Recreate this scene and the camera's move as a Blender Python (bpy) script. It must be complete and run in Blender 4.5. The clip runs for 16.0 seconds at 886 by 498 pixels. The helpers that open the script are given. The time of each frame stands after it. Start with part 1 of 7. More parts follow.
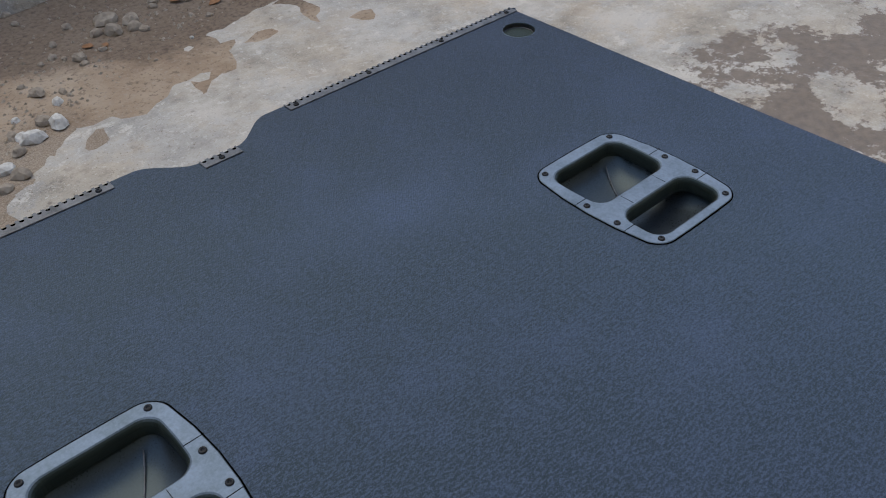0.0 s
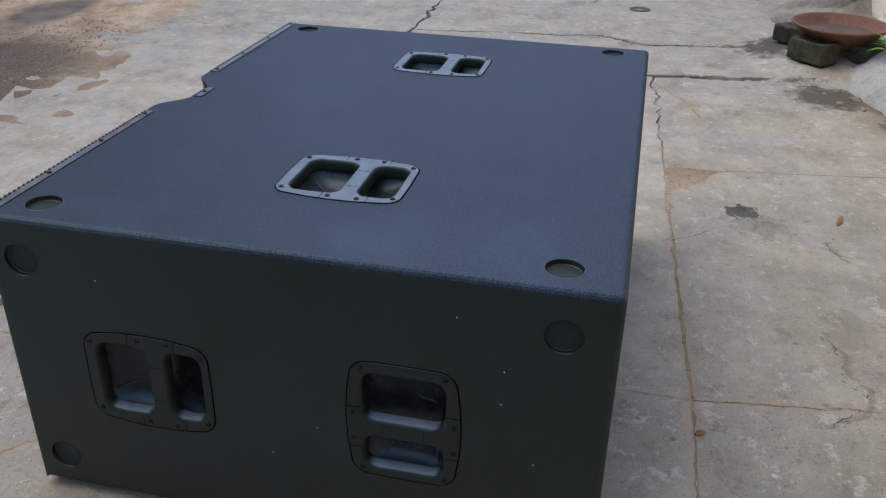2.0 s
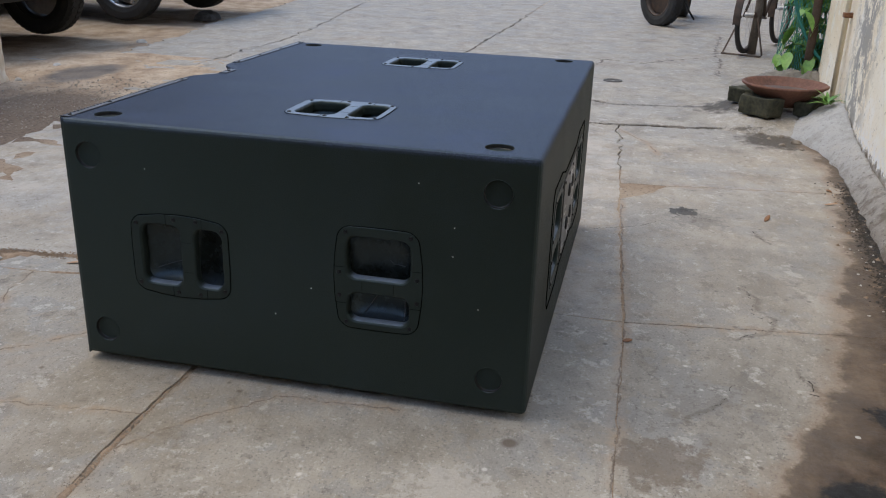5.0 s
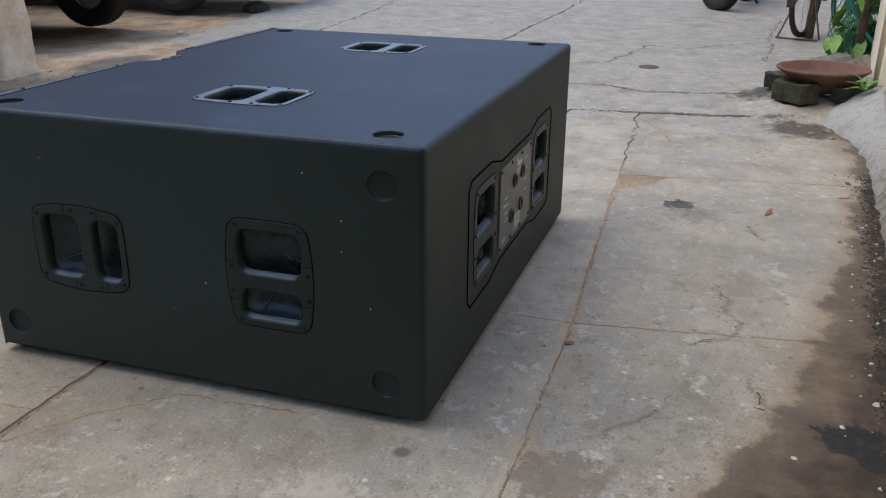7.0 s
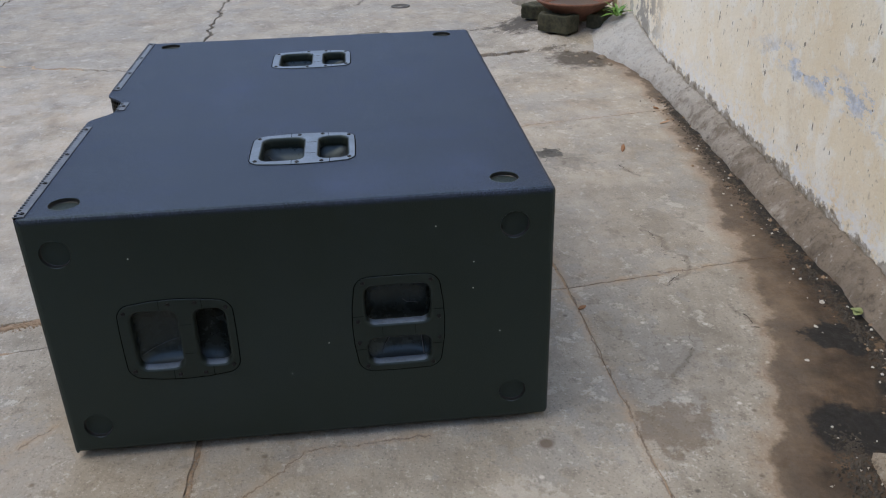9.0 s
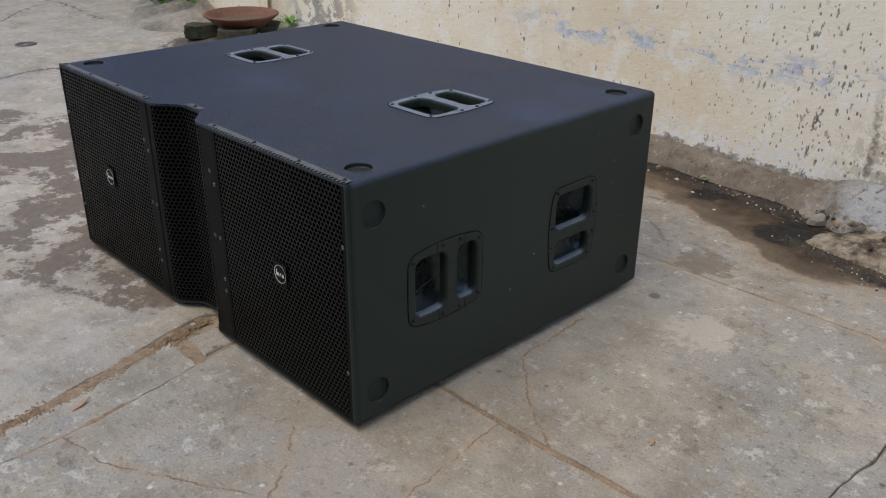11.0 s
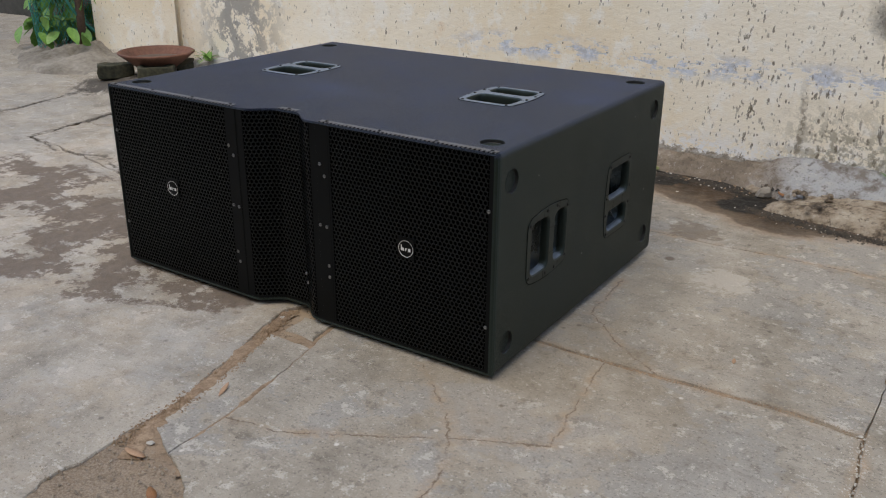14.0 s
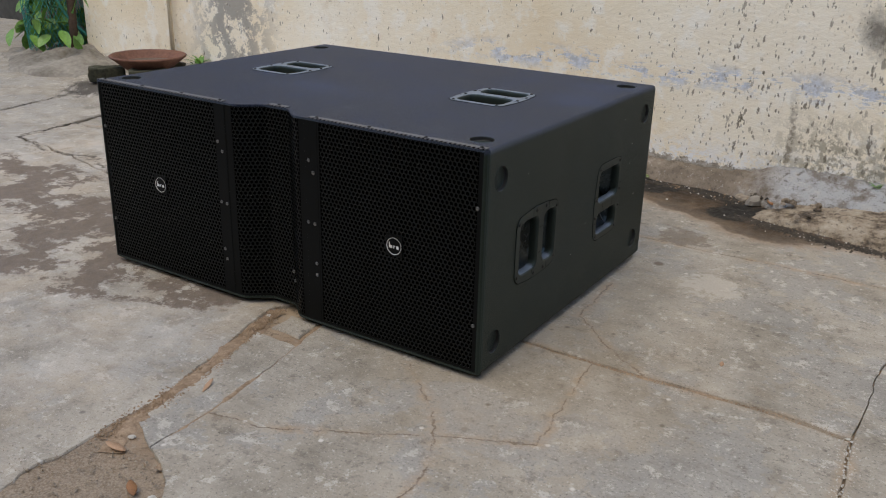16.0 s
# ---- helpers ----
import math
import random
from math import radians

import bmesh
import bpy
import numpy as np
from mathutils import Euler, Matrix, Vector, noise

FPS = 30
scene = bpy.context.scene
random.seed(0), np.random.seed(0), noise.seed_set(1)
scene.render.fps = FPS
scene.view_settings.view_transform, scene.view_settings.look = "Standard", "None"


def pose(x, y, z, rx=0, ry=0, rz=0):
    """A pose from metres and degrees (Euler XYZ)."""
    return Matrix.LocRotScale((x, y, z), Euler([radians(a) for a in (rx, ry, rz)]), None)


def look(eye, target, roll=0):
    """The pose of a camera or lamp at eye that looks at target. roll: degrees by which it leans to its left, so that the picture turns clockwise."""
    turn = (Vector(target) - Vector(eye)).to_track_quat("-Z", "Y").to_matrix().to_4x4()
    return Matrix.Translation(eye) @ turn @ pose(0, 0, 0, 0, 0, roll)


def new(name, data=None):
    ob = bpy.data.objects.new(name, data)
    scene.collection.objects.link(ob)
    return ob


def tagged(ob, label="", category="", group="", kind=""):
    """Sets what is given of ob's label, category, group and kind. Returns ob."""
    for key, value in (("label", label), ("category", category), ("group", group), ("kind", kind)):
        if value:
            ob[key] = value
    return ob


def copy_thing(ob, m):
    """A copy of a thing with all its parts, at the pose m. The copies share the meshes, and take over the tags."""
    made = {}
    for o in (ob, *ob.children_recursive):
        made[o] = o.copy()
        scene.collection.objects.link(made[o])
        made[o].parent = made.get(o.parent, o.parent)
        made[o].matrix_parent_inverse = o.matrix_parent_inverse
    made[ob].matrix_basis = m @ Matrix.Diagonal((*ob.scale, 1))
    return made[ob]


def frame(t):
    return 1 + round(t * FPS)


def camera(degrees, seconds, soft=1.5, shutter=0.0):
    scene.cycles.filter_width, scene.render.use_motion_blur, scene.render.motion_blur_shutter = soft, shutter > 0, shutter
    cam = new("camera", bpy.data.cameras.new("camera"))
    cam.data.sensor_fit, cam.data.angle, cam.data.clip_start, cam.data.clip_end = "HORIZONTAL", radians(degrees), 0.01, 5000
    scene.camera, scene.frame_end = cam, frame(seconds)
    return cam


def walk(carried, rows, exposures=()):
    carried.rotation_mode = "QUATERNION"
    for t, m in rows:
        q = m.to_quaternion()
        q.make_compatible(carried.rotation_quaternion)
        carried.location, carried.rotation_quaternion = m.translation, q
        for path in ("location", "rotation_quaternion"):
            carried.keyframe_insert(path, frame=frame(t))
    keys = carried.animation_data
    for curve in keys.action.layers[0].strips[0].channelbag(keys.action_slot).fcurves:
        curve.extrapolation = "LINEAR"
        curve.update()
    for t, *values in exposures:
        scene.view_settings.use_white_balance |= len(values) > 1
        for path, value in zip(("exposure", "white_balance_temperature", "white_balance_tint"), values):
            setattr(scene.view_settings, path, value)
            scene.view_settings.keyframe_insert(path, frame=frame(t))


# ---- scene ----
cam = camera(53.9, 16.0, soft=1.1)
# the film camera's own white balance drifts to warm
EXPOSURES = [(0.0, -0.15, 6450, 9), (1.5, -0.13, 6450, 11), (2.3, -0.08, 6480, 11), (3.0, -0.05, 6500, 10), (8.5, -0.06, 6550, 10), (11.5, -0.11, 6780, 10), (16.0, -0.12, 6880, 10)]
PATH = [
    (0, (-0.228, 1.159, 1.34), (-1.217, -0.025, 0.067), -2.8),
    (0.5, (0.038, 1.027, 1.338), (-1.318, 0.209, 0.116), -2.7),
    (1, (0.417, 0.957, 1.319), (-1.131, 0.494, 0.141), -0.6),
    (1.5, (0.76, 1.006, 1.305), (-0.908, 0.591, 0.283), 2.1),
    (2, (1.115, 1.055, 1.252), (-0.608, 0.673, 0.313), 1.2),
    (2.5, (1.43, 1.125, 1.214), (-0.311, 0.759, 0.301), 1.1),
    (3, (1.63, 1.226, 1.129), (-0.147, 0.851, 0.293), 1.4),
    (3.2, (1.667, 1.213, 1.092), (-0.123, 0.834, 0.283), 1.5),
    (5.3, (1.666, 1.293, 1.033), (-0.161, 0.88, 0.331), 1.8),
    (5.5, (1.628, 1.37, 1.034), (-0.198, 0.958, 0.331), 1.7),
    (6, (1.474, 1.57, 1.008), (-0.349, 1.157, 0.296), 2.6),
    (6.5, (1.436, 1.619, 1.006), (-0.373, 1.162, 0.285), 1.9),
    (7, (1.444, 1.599, 1.003), (-0.324, 1.011, 0.275), 0.4),
    (7.5, (1.452, 1.567, 1.003), (-0.278, 0.878, 0.275), -0.7),
    (8, (1.459, 1.477, 1.024), (-0.3, 0.865, 0.295), -0.8),
    (8.5, (1.573, 1.103, 1.177), (-0.233, 0.912, 0.339), -1.2),
    (9, (1.616, 0.692, 1.313), (-0.152, 0.86, 0.395), -1.4),
    (9.2, (1.588, 0.511, 1.318), (-0.169, 0.741, 0.39), -1.9),
    (11.3, (1.163, -1.174, 1.172), (-0.086, 0.145, 0.334), 0.0),
    (11.5, (1.064, -1.287, 1.15), (-0.176, 0.04, 0.312), -0.6),
    (12, (0.953, -1.533, 1.179), (-0.169, -0.097, 0.356), 0.2),
    (12.5, (0.951, -1.63, 1.15), (-0.099, -0.129, 0.347), 0.7),
    (13, (0.96, -1.644, 1.143), (-0.068, -0.119, 0.357), 0.5),
    (13.5, (0.962, -1.669, 1.142), (-0.054, -0.126, 0.378), 0.4),
    (14, (0.949, -1.679, 1.141), (-0.068, -0.127, 0.395), 0.5),
    (14.5, (0.947, -1.684, 1.13), (-0.069, -0.122, 0.404), 0.8),
    (15, (0.954, -1.686, 1.104), (-0.057, -0.117, 0.385), 1.1),
    (15.5, (0.955, -1.685, 1.096), (-0.051, -0.113, 0.378), 1.4),
    (16, (0.957, -1.68, 1.098), (-0.049, -0.106, 0.383), 1.5),
]
walk(cam, [(t, look(eye, target, roll)) for t, eye, target, roll in PATH], EXPOSURES)

# ---- light ----
world = bpy.data.worlds.new("overcast_sky")
scene.world = world
world.use_nodes = True
wn, wl = world.node_tree.nodes, world.node_tree.links
wn.clear()
w_out, w_bg = wn.new("ShaderNodeOutputWorld"), wn.new("ShaderNodeBackground")
w_sky, w_mix = wn.new("ShaderNodeTexSky"), wn.new("ShaderNodeMixRGB")
w_sky.sky_type, w_sky.sun_disc = "NISHITA", False
w_sky.sun_elevation, w_sky.sun_rotation = radians(64), radians(184)
w_sky.dust_density, w_sky.air_density = 1.0, 1.2
w_mix.inputs[0].default_value = 0.65
w_mix.inputs[2].default_value = (5.5, 7.5, 11.6, 1)
w_bg.inputs[1].default_value = 0.15
wl.new(w_sky.outputs[0], w_mix.inputs[1])
wl.new(w_mix.outputs[0], w_bg.inputs[0])
wl.new(w_bg.outputs[0], w_out.inputs[0])
sun_data = bpy.data.lights.new("sun", "SUN")
sun_data.energy, sun_data.angle, sun_data.color = 1.85, radians(50), (1.0, 0.85, 0.57)
sun = new("sun", sun_data)
sun.matrix_world = look((-0.3, -4.3, 8.7), (0, 0, 0))


# ---- materials ----
class Nodes:
    """A node material with short calls for the usual nodes."""

    def __init__(self, name, rough=0.6, metal=0.0, spec=0.5):
        self.m = bpy.data.materials.new(name)
        self.m.use_nodes = True
        self.t = self.m.node_tree
        self.b = self.t.nodes["Principled BSDF"]
        self.b.inputs["Roughness"].default_value = rough
        self.b.inputs["Metallic"].default_value = metal
        self.b.inputs["Specular IOR Level"].default_value = spec

    def add(self, kind):
        return self.t.nodes.new("ShaderNode" + kind)

    def put(self, socket, value):
        if hasattr(value, "is_output"):
            self.t.links.new(value, socket)
        elif isinstance(value, (tuple, list)) and len(value) == 3 and socket.type == "RGBA":
            socket.default_value = (*value, 1)
        else:
            socket.default_value = value

    def where(self, scale=(1, 1, 1), world=True):
        src = self.add("NewGeometry").outputs["Position"] if world else self.add("TexCoord").outputs["Object"]
        mp = self.add("Mapping")
        mp.inputs["Scale"].default_value = scale
        self.t.links.new(src, mp.inputs["Vector"])
        return mp.outputs[0]

    def noise(self, vec, scale, detail=4, rough=0.55):
        n = self.add("TexNoise")
        n.inputs["Scale"].default_value, n.inputs["Detail"].default_value, n.inputs["Roughness"].default_value = scale, detail, rough
        self.t.links.new(vec, n.inputs["Vector"])
        return n.outputs[0]

    def cells(self, vec, scale, randomness=1.0):
        n = self.add("TexVoronoi")
        n.inputs["Scale"].default_value, n.inputs["Randomness"].default_value = scale, randomness
        self.t.links.new(vec, n.inputs["Vector"])
        return n

    def ramp(self, fac, *stops):
        n = self.add("ValToRGB")
        e = n.color_ramp.elements
        while len(e) < len(stops):
            e.new(0.5)
        for el, (p, c) in zip(e, stops):
            el.position = p
            el.color = (c, c, c, 1) if isinstance(c, (int, float)) else (*c, 1)
        self.t.links.new(fac, n.inputs[0])
        return n.outputs[0]

    def math(self, op, a, b=0.0, clamp=False):
        n = self.add("Math")
        n.operation, n.use_clamp = op, clamp
        self.put(n.inputs[0], a)
        self.put(n.inputs[1], b)
        return n.outputs[0]

    def mix(self, fac, a, b, blend="MIX"):
        n = self.add("MixRGB")
        n.blend_type = blend
        self.put(n.inputs[0], fac)
        self.put(n.inputs[1], a)
        self.put(n.inputs[2], b)
        return n.outputs[0]

    def xyz(self, vec):
        n = self.add("SeparateXYZ")
        self.t.links.new(vec, n.inputs[0])
        return n.outputs

    def bump(self, height, strength, distance=0.01):
        n = self.add("Bump")
        n.inputs["Strength"].default_value, n.inputs["Distance"].default_value = strength, distance
        self.put(n.inputs["Height"], height)
        if self.b.inputs["Normal"].links:
            self.t.links.new(self.b.inputs["Normal"].links[0].from_socket, n.inputs["Normal"])
        self.t.links.new(n.outputs[0], self.b.inputs["Normal"])

    def colour(self, c):
        self.put(self.b.inputs["Base Color"], c)

    def roughness(self, r):
        self.put(self.b.inputs["Roughness"], r)


def plain(name, c1, c2, scale, rough, metal=0.0, bump=0.0, fine=None, spec=0.5, world=False):
    """A surface of two mixed tones with wear at two scales."""
    n = Nodes(name, rough, metal, spec)
    v = n.where(world=world)
    big, small = n.noise(v, scale, 5), n.noise(v, fine or scale * 14, 3)
    f = n.math("ADD", n.math("MULTIPLY", big, 0.65), n.math("MULTIPLY", small, 0.35))
    n.colour(n.ramp(f, (0.36, c1), (0.64, c2)))
    n.roughness(n.ramp(big, (0.3, max(0.02, rough - 0.08)), (0.7, min(1, rough + 0.08))))
    if bump:
        n.bump(small, bump, 0.004)
    return n.m


def textured_paint():
    """Blue-black cabinet paint with a fine sprayed grain and faint dusty, wiped patches; sky sheen coloured onto the
    top.
    """
    n = Nodes("textured_black_paint", 0.5, 0.0, 0.42)
    n.b.inputs["Specular Tint"].default_value = (0.58, 0.86, 0.92, 1)
    facing = n.add("LayerWeight").outputs["Facing"]
    n.put(n.b.inputs["Specular IOR Level"], n.ramp(facing, (0.05, 0.08), (0.18, 0.36), (0.40, 0.52), (0.62, 0.28), (0.84, 0.14)))
    v = n.where(world=False)
    sheen_mix, wipe = n.noise(v, 2.3, 7, 0.66), n.noise(v, 7, 7, 0.7)
    grain, fine = n.cells(v, 520), n.noise(v, 800, 2)
    col = n.ramp(sheen_mix, (0.3, (0.0178, 0.0222, 0.0168)), (0.72, (0.0228, 0.0280, 0.0218)))
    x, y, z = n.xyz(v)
    # the sky's blue reflection is put into the top's colour by this height mask
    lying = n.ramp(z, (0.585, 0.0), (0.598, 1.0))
    patch = n.math("ADD", n.math("MULTIPLY", n.ramp(sheen_mix, (0.50, 0.0), (0.66, 1.0)), 0.6), n.math("MULTIPLY", n.ramp(wipe, (0.52, 0.0), (0.68, 1.0)), 0.4))
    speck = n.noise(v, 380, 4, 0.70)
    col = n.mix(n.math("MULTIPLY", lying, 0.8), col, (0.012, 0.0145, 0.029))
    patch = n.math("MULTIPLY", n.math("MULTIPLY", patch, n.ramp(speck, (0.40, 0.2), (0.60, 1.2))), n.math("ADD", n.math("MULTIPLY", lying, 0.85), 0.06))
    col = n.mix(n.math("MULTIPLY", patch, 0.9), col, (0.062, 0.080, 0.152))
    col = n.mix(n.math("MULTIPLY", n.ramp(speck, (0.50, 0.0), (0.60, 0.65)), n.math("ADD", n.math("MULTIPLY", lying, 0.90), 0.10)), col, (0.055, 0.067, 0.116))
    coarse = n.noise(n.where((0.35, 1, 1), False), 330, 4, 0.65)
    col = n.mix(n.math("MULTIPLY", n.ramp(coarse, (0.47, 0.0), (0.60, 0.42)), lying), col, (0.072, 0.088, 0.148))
    scuff = n.noise(n.where((1, 14, 1), False), 9, 6, 0.75)
    col = n.mix(n.ramp(scuff, (0.70, 0.0), (0.74, 0.5)), col, (0.040, 0.050, 0.062))
    n.colour(col)
    n.roughness(n.ramp(n.math("ADD", n.math("MULTIPLY", sheen_mix, 0.6), n.math("MULTIPLY", wipe, 0.4)), (0.34, 0.44), (0.66, 0.55)))
    n.bump(speck, 0.45, 0.0018)
    n.bump(grain.outputs["Distance"], 0.45, 0.0009)
    n.bump(fine, 0.2, 0.0006)
    return n.m


WALL_SLOPE, WALL_AT = -0.057, 2.135


CRACKS = (
    ((0.0, 0.27), (0.33, 0.273), (0.66, 0.288), (0.83, 0.272)),
    ((-0.20, -0.02), (-0.03, -0.17), (0.045, -0.262), (0.10, -0.37), (0.11, -0.52), (0.20, -0.80)),
    ((-0.44, -0.49), (-0.30, -0.46), (-0.15, -0.38), (0.045, -0.262), (0.248, -0.161), (0.19, 0.262)),
    ((0.33, 0.28), (0.193, 0.371), (0.04, 0.518), (0.02, 0.80)),
    ((0.83, 0.27), (0.87, -0.3), (0.90, -0.8)),
    ((-1.80, 1.212), (-0.60, 1.275), (0.12, 1.285), (0.85, 1.30)),
)
WALL_CRACKS = (
    ((-0.60, 1.275), (-0.70, 1.90)),
    ((-1.80, 1.212), (-0.60, 1.275), (0.12, 1.285), (0.85, 1.30)),
    ((-2.055, 1.40), (-2.12, 1.80), (-2.17, 2.12)),
    ((-3.17, 1.11), (-2.84, 1.30), (-2.60, 1.36)),
)
DRIVE_CRACKS = (
    ((-3.95, 0.85), (-3.83, 1.09), (-3.90, 1.39), (-3.94, 1.60), (-4.15, 1.72)),
    ((-3.18, 0.78), (-3.25, 1.15), (-3.29, 1.34), (-3.28, 1.65), (-3.34, 1.87)),
    ((-4.82, 0.72), (-5.43, 0.87), (-5.75, 0.90), (-5.64, 1.21), (-5.98, 1.45), (-6.19, 1.77)),
    ((-5.24, 1.79), (-5.9, 1.84), (-6.5, 1.82), (-7.9, 1.95)),
    ((-3.17, 0.78), (-2.83, 0.71), (-2.59, 0.76), (-2.2, 0.62)),
)


TRICKLES = (
    ((-0.96, 1.612), (-0.885, 1.659), (-0.80, 1.646), (-0.745, 1.696), (-0.655, 1.67), (-0.58, 1.571)),
    ((-0.425, 1.71), (-0.345, 1.744), (-0.316, 1.778), (-0.277, 1.714)),
    ((-0.256, 1.537), (-0.205, 1.505), (-0.117, 1.434)),
    ((-1.58, 1.717), (-1.49, 1.711), (-1.41, 1.751)),
    ((-1.72, 1.46), (-1.66, 1.50), (-1.58, 1.49)),
)


def concrete(by_wall):
    """Old yard concrete: mottled grey, sandy stains, pale worn skin; by the wall wet brown mud, in the yard drying wash water."""
    n = Nodes("worn_concrete_by_wall" if by_wall else "worn_concrete", 0.8, 0.0, 0.3)
    v = n.where()
    x, y, z = n.xyz(v)
    big, mid, fine, grit = n.noise(v, 0.75, 6, 0.6), n.noise(v, 4.5, 8, 0.68), n.noise(v, 30, 6, 0.68), n.noise(v, 150, 4, 0.6)
    streak = n.noise(n.where((1.0, 3.2, 1.0)), 5.0, 7, 0.7)
    col = n.ramp(mid, (0.28, (0.155, 0.136, 0.109)), (0.43, (0.271, 0.242, 0.199)), (0.57, (0.357, 0.322, 0.272)), (0.74, (0.486, 0.443, 0.378)))
    col = n.mix(n.ramp(big, (0.42, 0.0), (0.64, 0.34)), col, (0.400, 0.338, 0.262))
    # blue-grey trowelled skin with crisp worn edges
    col = n.mix(n.ramp(n.noise(v, 2.7, 8, 0.7), (0.505, 0.0), (0.525, 0.55)), col, (0.285, 0.278, 0.265))
    col = n.mix(n.ramp(streak, (0.575, 0.0), (0.60, 0.26)), col, (0.176, 0.152, 0.124))
    col = n.mix(n.ramp(n.noise(v, 11, 8, 0.72), (0.585, 0.0), (0.61, 0.6)), col, (0.559, 0.516, 0.460))
    col = n.mix(n.ramp(n.noise(v, 13, 8, 0.72), (0.585, 0.0), (0.615, 0.6)), col, (0.166, 0.146, 0.120))
    col = n.mix(n.ramp(fine, (0.350, 0.6), (0.425, 0.0)), col, (0.150, 0.134, 0.114))
    col = n.mix(n.ramp(fine, (0.595, 0.0), (0.635, 0.45)), col, (0.560, 0.525, 0.475))
    flake = n.noise(n.where((1.0, 1.2, 1.0)), 62, 8, 0.74)
    col = n.mix(n.ramp(flake, (0.350, 0.75), (0.395, 0.0)), col, (0.105, 0.092, 0.078))
    col = n.mix(n.ramp(flake, (0.61, 0.0), (0.635, 0.6)), col, (0.600, 0.565, 0.510))
    col = n.mix(n.ramp(grit, (0.335, 0.7), (0.420, 0.0)), col, (0.10, 0.09, 0.08))
    col = n.mix(n.ramp(grit, (0.61, 0.0), (0.67, 0.5)), col, (0.600, 0.560, 0.510))
    pits = n.cells(v, 26)
    rare = n.math("GREATER_THAN", n.xyz(pits.outputs["Color"])[0], 0.955)
    col = n.mix(n.math("MULTIPLY", n.math("MULTIPLY", n.ramp(pits.outputs["Distance"], (0.10, 1.0), (0.2, 0.0)), rare), 0.8), col, (0.683, 0.637, 0.582))
    dark = n.math("LESS_THAN", n.xyz(pits.outputs["Color"])[1], 0.05)
    col = n.mix(n.math("MULTIPLY", n.math("MULTIPLY", n.ramp(pits.outputs["Distance"], (0.10, 1.0), (0.24, 0.0)), dark), 0.8), col, (0.07, 0.06, 0.05))
    # rust-coloured blooms
    col = n.mix(n.ramp(n.noise(v, 1.9, 7, 0.72), (0.57, 0.0), (0.72, 0.36)), col, (0.373, 0.262, 0.165))
    # pale, dry front yard and far drive
    dry = n.math("ADD", n.ramp(n.math("MULTIPLY", n.math("ADD", x, 4.0), 0.25), (0.0, 0.22), (0.16, 0.32), (0.34, 0.75), (0.80, 0.55), (0.87, 0.0)), n.math("MULTIPLY", big, 0.2))
    dry = n.math("MULTIPLY", dry, n.ramp(mid, (0.34, 0.25), (0.56, 1.0)))
    col = n.mix(n.math("MULTIPLY", dry, 0.34 if by_wall else 0.60), col, n.mix(n.math("MULTIPLY", n.ramp(n.noise(v, 3.2, 8, 0.72), (0.46, 0.0), (0.57, 1.0)), n.ramp(n.math("ADD", x, 3.6), (0.2, 0.15), (0.7, 1.0))), (0.60, 0.545, 0.485), (0.53, 0.435, 0.335)))

    def stain(cx, cy, r, tone, strength, rag=0.5, scale=9, soft=0.55):
        dx, dy = n.math("SUBTRACT", x, cx), n.math("SUBTRACT", y, cy)
        dist = n.math("SQRT", n.math("ADD", n.math("MULTIPLY", dx, dx), n.math("MULTIPLY", dy, dy)))
        dist = n.math("ADD", n.math("DIVIDE", dist, r), n.math("MULTIPLY", n.math("SUBTRACT", n.noise(v, scale, 7, 0.7), 0.5), rag * 2))
        return n.mix(n.math("MULTIPLY", n.ramp(dist, (soft, 1.0), (1.0, 0.0)), strength), col, tone)

    # rusty sand worked into the cracks
    def line_far(ax, ay, bx, by):
        ux, uy = bx - ax, by - ay
        dx, dy = n.math("SUBTRACT", wx, ax), n.math("SUBTRACT", wy, ay)
        t = n.math("DIVIDE", n.math("ADD", n.math("MULTIPLY", dx, ux), n.math("MULTIPLY", dy, uy)), ux * ux + uy * uy, True)
        ex, ey = n.math("SUBTRACT", dx, n.math("MULTIPLY", t, ux)), n.math("SUBTRACT", dy, n.math("MULTIPLY", t, uy))
        return n.math("SQRT", n.math("ADD", n.math("MULTIPLY", ex, ex), n.math("MULTIPLY", ey, ey)))

    def shaken(c, scale, amount):
        return n.math("ADD", c, n.math("MULTIPLY", n.math("SUBTRACT", n.noise(v, scale, 6, 0.7), 0.5), amount))

    wx, wy = shaken(x, 14, 0.05), shaken(y, 15, 0.05)
    far = None
    for run in WALL_CRACKS if by_wall else CRACKS:
        for (ax, ay), (bx, by) in zip(run, run[1:]):
            d = line_far(ax, ay, bx, by)
            far = d if far is None else n.math("MINIMUM", far, d)
    gate = n.ramp(n.noise(v, 5, 6, 0.7), (0.40, 0.1), (0.58, 1.0))
    sand = n.math("MULTIPLY", n.ramp(far, (0.003, 0.75), (0.030, 0.0)), n.math("MULTIPLY", gate, n.ramp(fine, (0.38, 0.2), (0.56, 1.0))))
    col = n.mix(sand, col, (0.400, 0.285, 0.185))
    hair = n.math("MULTIPLY", n.ramp(far, (0.0014, 0.95), (0.0036, 0.0)), n.ramp(n.noise(v, 9, 6, 0.7), (0.42, 0.0), (0.50, 1.0)))
    col = n.mix(hair, col, (0.130, 0.090, 0.062))
